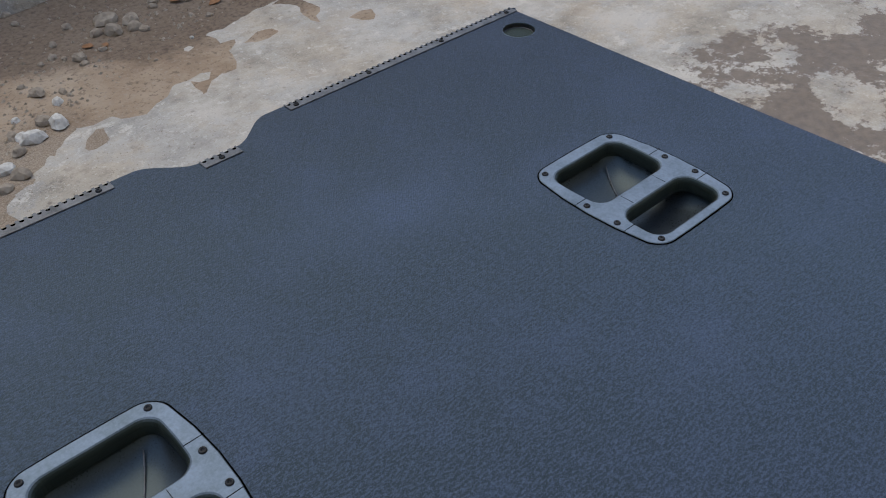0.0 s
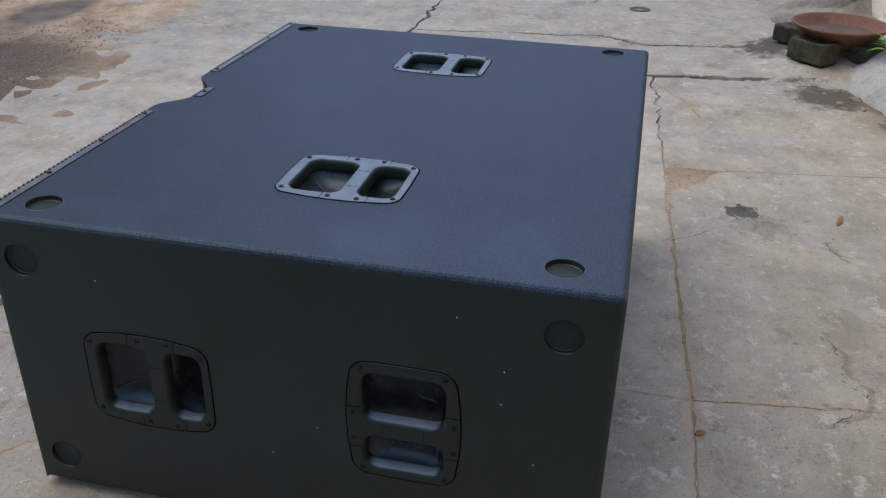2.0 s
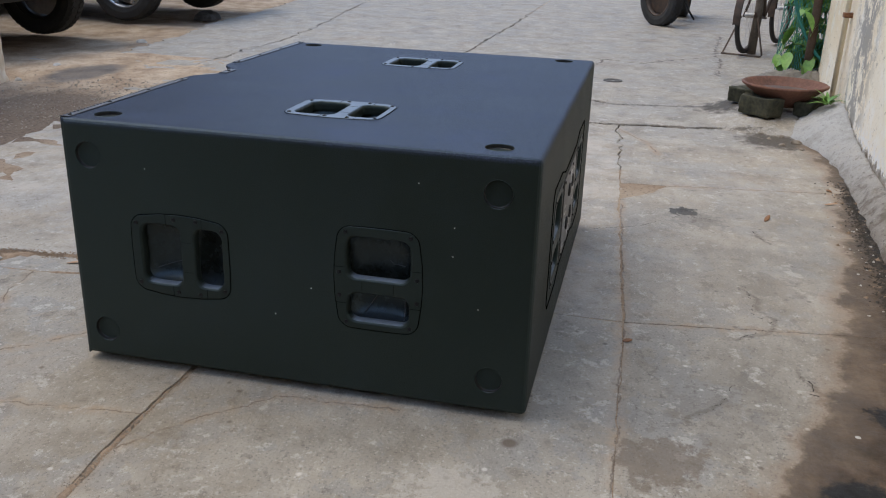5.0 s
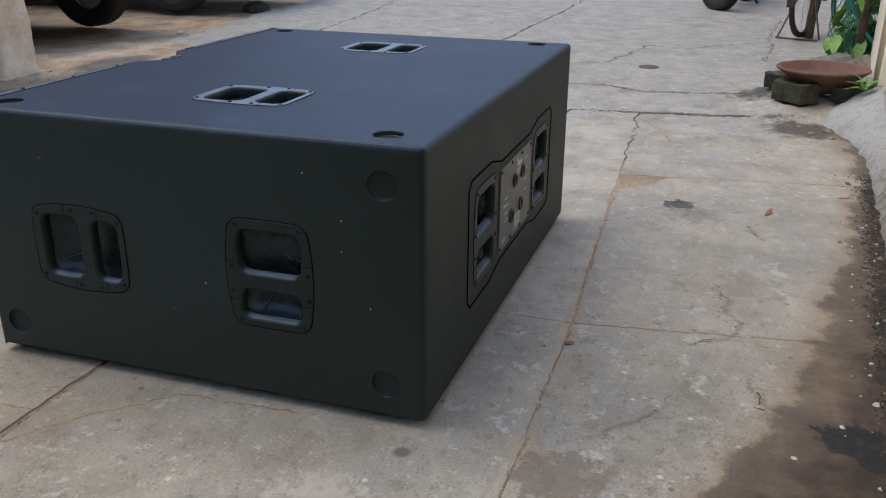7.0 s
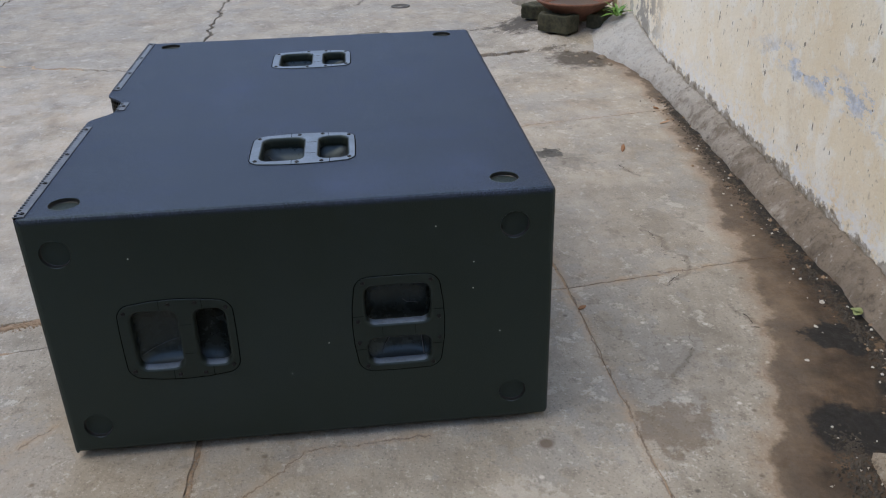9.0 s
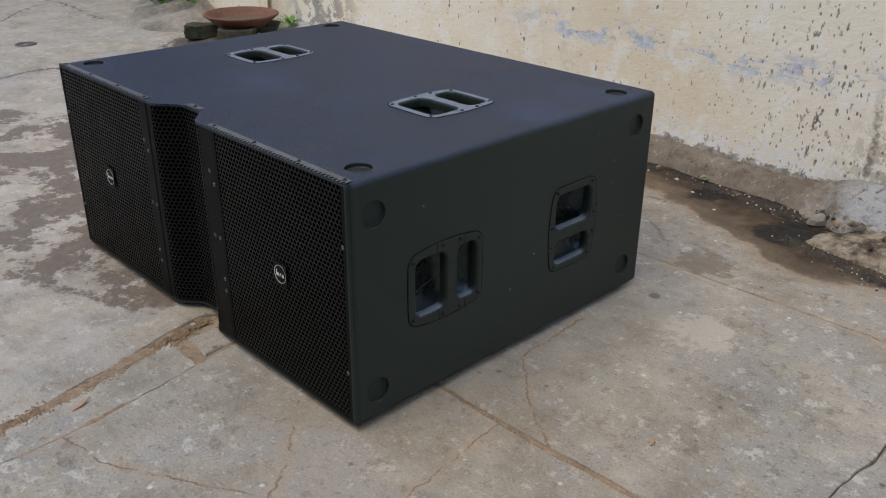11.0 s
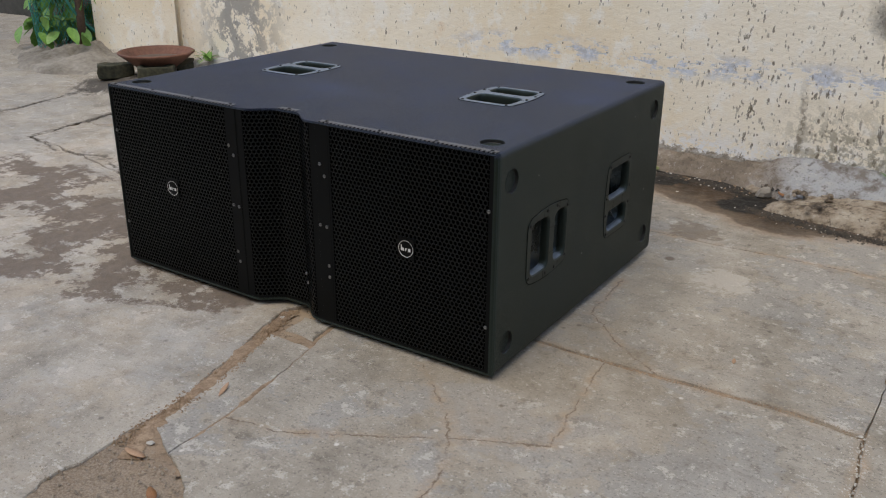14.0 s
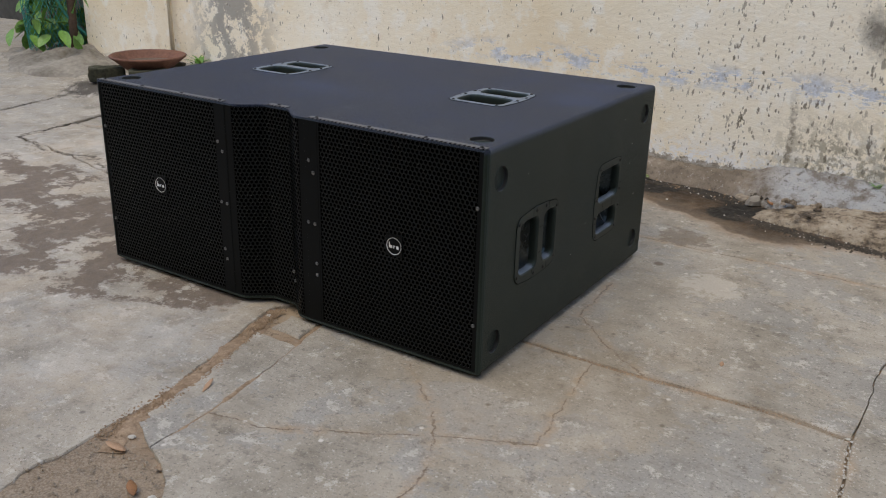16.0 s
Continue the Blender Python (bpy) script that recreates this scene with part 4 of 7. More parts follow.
def build_apron():
    """The rough mortar footing along the wall: a stubby plinth that turns into a sloping bank past the gutter stones."""
    bm = bmesh.new()
    x0, x1, n, m = -3.75, 4.6, 520, 15
    rows = []
    for i in range(n + 1):
        x = x0 + (x1 - x0) * i / n
        bank = 1 / (1 + math.exp(-(x - 0.17) * 26))
        lump = math.exp(-((x + 3.40) / 0.46) ** 2)
        w = 0.092 + 0.19 * lump + 0.10 * bank + 0.016 * noise.noise((x * 2.6, 1, 0)) + 0.012 * noise.noise((x * 9, 1, 4))
        h = 0.088 + 0.06 * bank + 0.08 * lump + 0.014 * noise.noise((x * 2.2, 5, 0)) + 0.010 * noise.noise((x * 11, 5, 3))
        slope = max(lump, bank, 0.6)
        row = []
        for k in range(m + 1):
            f = k / m
            if k < 2:
                back, z = -0.02 + 0.026 * k, h - 0.035
            else:
                g = (k - 2) / (m - 2)
                plinth_y, plinth_z = (0.55 * w * min(1, g / 0.35), h - 0.012 * min(1, g / 0.35)) if g < 0.35 else (w * (0.55 + 0.45 * (g - 0.35) / 0.65), (h - 0.012) * (1 - ((g - 0.35) / 0.65)) ** 0.8)
                bank_y, bank_z = w * g, h * (1 - g) ** 0.85
                back = 0.012 + plinth_y * (1 - slope) + bank_y * slope
                z = plinth_z * (1 - slope) + bank_z * slope - 0.004
            y = wall_y(x) - back
            if k >= 2:
                z += 0.009 * noise.noise((x * 13, y * 13, 2)) + 0.008 * noise.noise((x * 38, y * 38, 3)) + 0.004 * noise.noise((x * 90, y * 90, 4))
                y += 0.006 * noise.noise((x * 15, z * 15, 6)) + 0.004 * noise.noise((x * 44, z * 44, 7))
            if k == m:
                z = -0.02
            row.append(bm.verts.new((x, y, z)))
        rows.append(row)
    for a, b in zip(rows, rows[1:]):
        for k in range(m):
            bm.faces.new((a[k], a[k + 1], b[k + 1], b[k]))
    bmesh.ops.recalc_face_normals(bm, faces=bm.faces)
    ob = link("kerb", bm, FOOT, None, "", True)
    return tagged(ob, "rough brown mortar footing sealing the wall foot", "kerb", kind="structure")


build_apron()


def mound(name, label, category, cx, cy, rx, ry, h, seed, material, turn=0.0, flat=0.4, kind=""):
    """A low irregular crust or heap that lies on the ground."""
    bm = bmesh.new()
    rings, seg = 16, 90
    loops = []
    for r in range(rings):
        f = 1 - r / rings
        loop = []
        for k in range(seg):
            a = 2 * math.pi * k / seg
            rag = 1 + 0.28 * noise.noise((math.cos(a) * 1.5 + seed, math.sin(a) * 1.5, seed)) + 0.1 * noise.noise((math.cos(a) * 5 + seed, math.sin(a) * 5, seed))
            x, y = math.cos(a) * rx * f * rag, math.sin(a) * ry * f * rag
            z = h * min(1.0, (1 - f) / flat) ** 0.7 * (1 + 0.5 * noise.noise((x * 6 + seed, y * 6, 1))) + 0.10 * h * noise.noise((x * 24, y * 24, seed)) + 0.10 * h * noise.noise((x * 60, y * 60, seed)) - (0.02 if r == 0 else 0)
            loop.append((x, y, z))
        loops.append(loop)
    loft(bm, loops, False, True)
    ob = link(name, bm, material, None, "", True)
    ob.matrix_world = pose(cx, cy, 0, 0, 0, turn)
    return tagged(ob, label, category, kind=kind)


# ---- the speaker ----
W, D, TOP, LOW, MID = 1.408, 1.084, 0.600, 0.018, -0.704


def front(x):
    """How far the front edge steps back at x: a shallow hollow down the middle."""
    d = abs(x - MID)
    if d < 0.034:
        return 0.052
    f = min(1.0, (d - 0.034) / 0.085)
    return 0.052 * (1 - f * f * (3 - 2 * f)) + 0.0


speaker = thing("subwoofer", "large black double subwoofer cabinet lying on concrete", "subwoofer")

TOP_GRIPS = [(-0.3105, 0.556), (-1.097, 0.554)]
SIDE_GRIPS = [(0.277, 0.300, "y"), (0.745, 0.300, "z")]
BACK_GRIPS = [-0.420, -1.000]
TOP_CUPS = [(-0.067, 0.083), (-0.067, 0.985), (-1.341, 0.985), (-1.341, 0.083)]
SIDE_CUPS = [(0.066, 0.520), (0.998, 0.520), (0.998, 0.096), (0.066, 0.090)]
HU, HV, CUP_R, CUP_SQ = 0.104, 0.077, 0.031, 0.040


def build_cabinet():
    bm = bmesh.new()
    holes = {"top": [], "right": [], "back": []}
    for x, y in TOP_GRIPS:
        holes["top"].append((x - HV, x + HV, y - HU, y + HU))
    for y, z, axis in SIDE_GRIPS:
        a, b = (HU, HV) if axis == "y" else (HV, HU)
        holes["right"].append((y - a, y + a, z - b, z + b))
    for x in BACK_GRIPS:
        holes["back"].append((x - HV, x + HV, 0.300 - HU, 0.300 + HU))
    round_holes = {"top": TOP_CUPS, "right": SIDE_CUPS}
    for side, cups in round_holes.items():
        holes[side] += [(a - CUP_SQ, a + CUP_SQ, b - CUP_SQ, b + CUP_SQ) for a, b in cups]
    xs = {-W, 0.0} | {MID + 0.01 * k for k in range(-14, 15)} | {MID + s * 0.034 for s in (-1, 1)}
    ys, zs = {0.0, D}, {LOW, TOP}
    for a, b, c, d in holes["top"]:
        xs |= {a, b}
        ys |= {c, d}
    for a, b, c, d in holes["right"]:
        ys |= {a, b}
        zs |= {c, d}
    for a, b, c, d in holes["back"]:
        xs |= {a, b}
        zs |= {c, d}
    tidy = lambda vals: sorted({round(v, 4) for v in vals})
    xs, ys, zs = tidy(xs), tidy(ys), tidy(zs)
    made = {}

    def vert(x, y, z):
        key = (round(x, 4), round(y, 4), round(z, 4))
        if key not in made:
            ends = 0.014 if y < 1e-6 and (x > -1e-6 or x < -W + 1e-6) else 0.0
            made[key] = bm.verts.new((x, y + ends + front(x) * max(0.0, 1 - y / 0.2), z))
        return made[key]

    def open_at(side, a, b):
        return any(h[0] < a < h[1] and h[2] < b < h[3] for h in holes.get(side, ()))

    def face_grid(side, us, vs, place, flip):
        for u0, u1 in zip(us, us[1:]):
            for v0, v1 in zip(vs, vs[1:]):
                if not open_at(side, (u0 + u1) / 2, (v0 + v1) / 2):
                    q = [vert(*place(u, v)) for u, v in ((u0, v0), (u1, v0), (u1, v1), (u0, v1))]
                    bm.faces.new(q[::-1] if flip else q)

    face_grid("top", xs, ys, lambda u, v: (u, v, TOP), False)
    face_grid("bottom", xs, ys, lambda u, v: (u, v, LOW), True)
    face_grid("right", ys, zs, lambda u, v: (0.0, u, v), False)
    face_grid("left", ys, zs, lambda u, v: (-W, u, v), True)
    face_grid("back", xs, zs, lambda u, v: (u, D, v), True)
    # flat rings that turn the square openings round
    for side, cups in round_holes.items():
        for a, b in cups:
            if side == "top":
                put = lambda u, v: (u, v, TOP)
            else:
                put = lambda u, v: (0.0, u, v)
            edge_u = [u for u in (xs if side == "top" else ys) if a - CUP_SQ - 1e-4 <= u <= a + CUP_SQ + 1e-4]
            edge_v = [v for v in (ys if side == "top" else zs) if b - CUP_SQ - 1e-4 <= v <= b + CUP_SQ + 1e-4]
            square = [(u, edge_v[0]) for u in edge_u[:-1]] + [(edge_u[-1], v) for v in edge_v[:-1]] + [(u, edge_v[-1]) for u in edge_u[:0:-1]] + [(edge_u[0], v) for v in edge_v[:0:-1]]
            sq = [vert(*put(u, v)) for u, v in square]
            ring = [bm.verts.new(put(a + CUP_R * math.cos(t), b + CUP_R * math.sin(t))) for t in [2 * math.pi * k / 32 for k in range(32)]]
            edges = []
            for loop in (sq, ring):
                for p, q in zip(loop, loop[1:] + loop[:1]):
                    e = bm.edges.get((p, q))
                    edges.append(e or bm.edges.new((p, q)))
            bmesh.ops.triangle_fill(bm, edges=edges, use_beauty=True, use_dissolve=False)
    # the front rim turns in and back
    order = [(x, LOW) for x in xs] + [(0.0, z) for z in zs[1:-1]] + [(x, TOP) for x in xs[::-1]] + [(-W, z) for z in zs[-2:0:-1]]
    outer = [vert(x, 0.0, z) for x, z in order]
    inner = []
    for side_in, face_in, at_ends, depth in ((0.0012, 0.0, 0.0085, 0.0), (0.0042, 0.0, 0.0038, 0.0), (0.0085, 0.003, 0.0010, 0.0), (0.0125, 0.006, 0.0, 0.0), (0.0125, 0.006, 0.0, 0.016)):
        ring = []
        for x, z in order:
            end = x > -1e-6 or x < -W + 1e-6
            ring.append(bm.verts.new((min(-side_in, max(-W + side_in, x)), front(x) + depth + (at_ends if end else 0.0), min(TOP - face_in, max(LOW + face_in, z)))))
        inner.append(ring)
    for a, b in zip([outer] + inner, inner):
        for k in range(len(a)):
            m = (k + 1) % len(a)
            quad = [a[k], a[m], b[m], b[k]]
            if len({tuple(round(c, 5) for c in v.co) for v in quad}) == 4:
                bm.faces.new(quad)
    bmesh.ops.remove_doubles(bm, verts=bm.verts, dist=1e-5)
    bmesh.ops.recalc_face_normals(bm, faces=bm.faces)
    on = lambda v, axis, val: abs(v.co[axis] - val) < 1e-5
    walls = [(0, 0.0), (0, -W), (1, D), (2, TOP), (2, LOW)]
    sharp = [e for e in bm.edges if sum(all(on(v, *wl_) for v in e.verts) for wl_ in walls) == 2]
    bmesh.ops.bevel(bm, geom=sharp, offset=0.013, segments=4, profile=0.5, affect="EDGES")
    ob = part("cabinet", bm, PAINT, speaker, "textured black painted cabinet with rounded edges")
    return ob


cabinet = build_cabinet()


def side_frame(origin, u, v):
    """The pose with x along u, y along v and z out of the face."""
    u, v = Vector(u), Vector(v)
    n = u.cross(v)
    return Matrix(((u.x, v.x, n.x, origin[0]), (u.y, v.y, n.y, origin[1]), (u.z, v.z, n.z, origin[2]), (0, 0, 0, 1)))


def share(name, mesh_ob, parent, m):
    """One more part on the same mesh."""
    ob = new(name, mesh_ob.data)
    ob.parent = parent
    ob.matrix_local = m
    return ob


def build_cups():
    first = None
    frames = [side_frame((x, y, TOP), (1, 0, 0), (0, 1, 0)) for x, y in TOP_CUPS] + [side_frame((0, y, z), (0, 1, 0), (0, 0, 1)) for y, z in SIDE_CUPS]
    for m in frames:
        if first is None:
            bm = bmesh.new()
            r = CUP_R
            lathe(bm, [(r + 0.0008, 0.0002), (r, 0.0007), (r - 0.0008, -0.0005), (r - 0.0014, -0.0075), (r - 0.0026, -0.0085), (0.0, -0.0085)], 40, caps=False)
            # darker wall paints in the shaded crescent; handle-coat rim gives the glint
            for f in bm.faces:
                c = f.calc_center_median()
                if c.z < -0.002 and math.hypot(c.x, c.y) > r - 0.0024:
                    f.material_index = 1
                elif c.z > -0.0005:
                    f.material_index = 2
            first = part("stacking_cup", bm, (PAINT, SOCKET, HANDLE), speaker, "round black recess for stacking feet")
            first.matrix_local = m
        else:
            share("stacking_cup", first, speaker, m)


build_cups()


def build_feet():
    first = None
    for x, y in TOP_CUPS:
        if first is None:
            bm = bmesh.new()
            lathe(bm, [(0.0, 0.0), (0.024, 0.0), (0.026, 0.003), (0.026, 0.019), (0.0, 0.019)], 28)
            first = part("rubber_foot", bm, RUBBER, speaker, "short black rubber foot", True)
            first.matrix_local = pose(x, y, 0)
        else:
            share("rubber_foot", first, speaker, pose(x, y, 0))


build_feet()


def screw_mesh(bm, r=0.0050, h=0.0022):
    lathe(bm, [(r, -0.002), (r, h * 0.45), (r * 0.82, h), (r * 0.45, h), (r * 0.38, h * 0.2), (0.0, h * 0.2)], 14)


screw_keep = {}


def screw(parent, m, material, name="screw"):
    if material.name not in screw_keep:
        bm = bmesh.new()
        screw_mesh(bm)
        ob = part(name, bm, material, parent, "", True)
        screw_keep[material.name] = ob
        ob.matrix_local = m
        return ob
    return share(name, screw_keep[material.name], parent, m)


U0, U1, V0, V1 = -0.1165, 0.1165, -0.0850, 0.0850
SWELL = (0.002, 0.0135)
# moulding lines in the bowls of the upright, lying and top handles, coloured as highlights
CREASES = {"lying": [((-0.092, -0.052), (-0.040, -0.034), (0.004, -0.022))], "upright": [((-0.030, 0.012), (-0.022, 0.022), (-0.021, 0.048)), ((0.040, -0.006), (0.094, -0.040)), ((0.052, 0.050), (0.098, 0.054))], "top": [((-0.088, 0.048), (-0.040, 0.020), (0.004, -0.026))]}


def build_grip(m, lay):
    """A recessed carrying handle: a frame with a large and a small opening, a bowl behind it and eight screws."""
    bm = bmesh.new()
    outer = rounded(U0, U1, V0, V1, 0.023, 6, SWELL)
    big, small = rounded(-0.100, 0.005, -0.074, 0.074, 0.021, 7, (0.0, 0.003)), rounded(0.031, 0.107, -0.072, 0.072, 0.021, 7, (0.0, 0.003))
    loops = sheet(bm, outer, [big, small], 0.0035)
    edge = loops[0]
    low = [bm.verts.new((v.co.x * 1.008, v.co.y * 1.010, 0.0028)) for v in edge]
    base = [bm.verts.new((v.co.x * 1.009, v.co.y * 1.011, -0.004)) for v in edge]
    for a, b in ((edge, low), (low, base)):
        for k in range(len(a)):
            bm.faces.new((a[k], a[(k + 1) % len(a)], b[(k + 1) % len(a)], b[k]))
    for loop in loops[1:]:
        c = sum((v.co for v in loop), Vector()) / len(loop)
        prev = loop
        hu = max(abs(v.co.x - c.x) for v in loop)
        hv = max(abs(v.co.y - c.y) for v in loop)
        for d, z in ((0.0006, 0.0033), (0.0022, 0.0022), (0.0040, 0.0002), (0.0052, -0.0030), (0.0058, -0.0070), (0.0060, -0.0150), (0.0050, -0.0205)):
            ring = [bm.verts.new((c.x + (v.co.x - c.x) * (1 - d / hu), c.y + (v.co.y - c.y) * (1 - d / hv), z)) for v in loop]
            for k in range(len(prev)):
                n = (k + 1) % len(prev)
                bm.faces.new((prev[k], prev[n], ring[n], ring[k]))
            prev = ring
    bmesh.ops.recalc_face_normals(bm, faces=bm.faces)
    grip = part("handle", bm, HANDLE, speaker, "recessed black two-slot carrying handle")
    grip.matrix_local = m
    # thin seam round the plate
    bm = bmesh.new()
    a = rounded(U0 - 0.0030, U1 + 0.0030, V0 - 0.0030, V1 + 0.0030, 0.0255, 6, SWELL)
    b = rounded(U0 + 0.001, U1 - 0.001, V0 + 0.001, V1 - 0.001, 0.0225, 6, SWELL)
    loft(bm, [[(u, v, 0.0023) for u, v in a], [(u, v, 0.0026) for u, v in b]])
    part("seam", bm, FOAM, grip)
    bm = bmesh.new()
    loops = []
    for z, du, dv, r in ((-0.010, 0.105, 0.077, 0.026), (-0.020, 0.104, 0.076, 0.028), (-0.030, 0.099, 0.072, 0.032), (-0.039, 0.090, 0.064, 0.034), (-0.046, 0.077, 0.053, 0.032), (-0.050, 0.060, 0.038, 0.024), (-0.052, 0.040, 0.020, 0.016)):
        loops.append([(u, v, z) for u, v in rounded(-du, du, -dv, dv, r, 6)])
    loft(bm, loops, False, True)
    bmesh.ops.recalc_face_normals(bm, faces=bm.faces)
    for f in bm.faces:
        f.normal_flip()
    part("bowl", bm, CUP, grip, "glossy black plastic bowl", True)
    # a moulded crease across the bowl, its glint painted in pale grey
    def depth(u, v):
        return -0.0505 + 0.022 * (abs(u) / 0.098) ** 4 + 0.021 * (abs(v) / 0.070) ** 4
    for line in CREASES[lay]:
        pts = [Vector(a).lerp(Vector(b), k / 6) for a, b in zip(line, line[1:]) for k in range(7)]
        bm = bmesh.new()
        tube(bm, [(p.x, p.y, depth(p.x, p.y)) for p in pts], 0.0010, 6)
        part("rib", bm, LIP, grip, "thin moulding line coloured as a highlight", True)
    for u, v in ((-0.1055, -0.0725), (-0.1055, 0.0725), (0.1055, -0.0725), (0.1055, 0.0725), (-0.0115, -0.0880), (-0.0115, 0.0880), (0.0430, -0.0880), (0.0430, 0.0880)):
        screw(grip, pose(u, v, 0.0035), DARK_SCREW)
    # mould lines across the frame and the bridge
    for u, v0, v1 in ((-0.031, 0.075, 0.1008), (-0.024, -0.1010, -0.075), (0.057, 0.073, 0.0980), (0.061, -0.0975, -0.073)):
        bm = bmesh.new()
        box(bm, u - 0.0005, u + 0.0005, v0, v1, 0.0034, 0.0038)
        part("mould_line", bm, FOAM, grip)
    for v in (-0.036, 0.036):
        bm = bmesh.new()
        box(bm, 0.006, 0.029, v - 0.0004, v + 0.0004, 0.0034, 0.0037)
        part("mould_line", bm, FOAM, grip)
    return grip


def all_grips():
    frames = [side_frame((x, y, TOP - 0.0018), (0, 1, 0), (-1, 0, 0)) for x, y in TOP_GRIPS]
    for y, z, axis in SIDE_GRIPS:
        frames.append(side_frame((-0.0018, y, z), (0, 1, 0), (0, 0, 1)) if axis == "y" else side_frame((-0.0018, y, z), (0, 0, -1), (0, 1, 0)))
    frames += [side_frame((x, D - 0.0018, 0.300), (0, 0, -1), (-1, 0, 0)) for x in BACK_GRIPS]
    for group, lay in ((frames[:2], "top"), (frames[2:3], "lying"), (frames[3:], "upright")):
        first = build_grip(group[0], lay)
        for m in group[1:]:
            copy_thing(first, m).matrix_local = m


all_grips()


def build_grille_panel(s0, s1, place, z0, z1, label):
    """Hexagon-punched steel: place(s) gives x and y of the sheet at s along the front."""
    p, hole, thick = 0.0127, 0.0053, 0.0012
    r = p / math.sqrt(3)
    cols, rows = int((s1 - s0 - p * 0.5 - 0.006) / p), int((z1 - z0 - 0.005 - 2 * r) / (1.5 * r)) + 1
    off_s = s0 + ((s1 - s0) - cols * p) / 2 + p * 0.25
    off_z = z0 + ((z1 - z0) - (rows - 1) * 1.5 * r) / 2
    verts, faces, index = [], [], {}

    def vid(s, z, back=0.0):
        key = (round(s, 5), round(z, 5), back)
        if key not in index:
            x, y = place(s)
            index[key] = len(verts)
            verts.append((x, y + back, z))
        return index[key]

    for j in range(rows):
        for i in range(cols):
            cs, cz = off_s + i * p + (p / 2 if j % 2 else 0), off_z + j * 1.5 * r
            dirs = [(math.sin(radians(60 * k)), math.cos(radians(60 * k))) for k in range(6)]
            rim = [vid(cs + r * a, cz + r * b) for a, b in dirs]
            cut = [vid(cs + hole * a, cz + hole * b) for a, b in dirs]
            deep = [vid(cs + hole * a, cz + hole * b, thick) for a, b in dirs]
            for k in range(6):
                n = (k + 1) % 6
                faces.append((rim[k], rim[n], cut[n], cut[k]))
                faces.append((cut[k], cut[n], deep[n], deep[k]))
    me = bpy.data.meshes.new("grille")
    me.from_pydata(verts, [], faces)
    me.materials.append(GRILLE)
    ob = new("grille", me)
    ob.parent = speaker
    ob["label"] = label
    # plain margins round the punched field
    in_s, in_z = (s1 - s0 - cols * p) / 2 - p * 0.05, ((z1 - z0) - (rows - 1) * 1.5 * r) / 2 - hole
    def strip(a0, a1, b0, b1):
        bm = bmesh.new()
        k = max(1, int((a1 - a0) / 0.012))
        pts = [place(a0 + (a1 - a0) * i / k) for i in range(k + 1)]
        loft_rows = [[bm.verts.new((x, y - 0.0007, z)) for x, y in pts] for z in (b0, b1)]
        for i in range(k):
            bm.faces.new((loft_rows[0][i], loft_rows[0][i + 1], loft_rows[1][i + 1], loft_rows[1][i]))
        ex = bmesh.ops.extrude_face_region(bm, geom=bm.faces[:])
        bmesh.ops.translate(bm, verts=[e for e in ex["geom"] if isinstance(e, bmesh.types.BMVert)], vec=(0, 0.0013, 0))
        bmesh.ops.recalc_face_normals(bm, faces=bm.faces)
        part("margin", bm, STRAP, ob)
    side = 0.02 if place is not flat else 0.005
    strip(s0 - side, s0 + in_s, z0 - 0.002, z1 + 0.002)
    strip(s1 - in_s, s1 + side, z0 - 0.002, z1 + 0.002)
    strip(s0 + in_s, s1 - in_s, z0 - 0.002, z0 + in_z)
    strip(s0 + in_s, s1 - in_s, z1 - in_z, z1 + 0.002)
    return ob


GZ0, GZ1 = LOW + 0.008, TOP - 0.003
flat = lambda s: (s, 0.002)
build_grille_panel(-0.520, -0.013, flat, GZ0, GZ1, "flat black hexagon-punched steel grille")
build_grille_panel(-1.395, -0.886, flat, GZ0, GZ1, "flat black hexagon-punched steel grille")

# the middle sheet follows the hollow: a table of arc length along the front
ARC = [(0.0, MID - 0.17)]
while ARC[-1][1] < MID + 0.17:
    s_now, x_now = ARC[-1]
    x_next = x_now + 0.002
    ARC.append((s_now + math.hypot(0.002, front(x_next) - front(x_now)), x_next))
ARC_S, ARC_X = [a for a, _ in ARC], [b for _, b in ARC]


def bent(s):
    x = float(np.interp(s, ARC_S, ARC_X))
    return x, front(x) + 0.003


build_grille_panel(0.040, ARC_S[-1] - 0.036, bent, GZ0, GZ1, "bent black hexagon-punched steel grille")


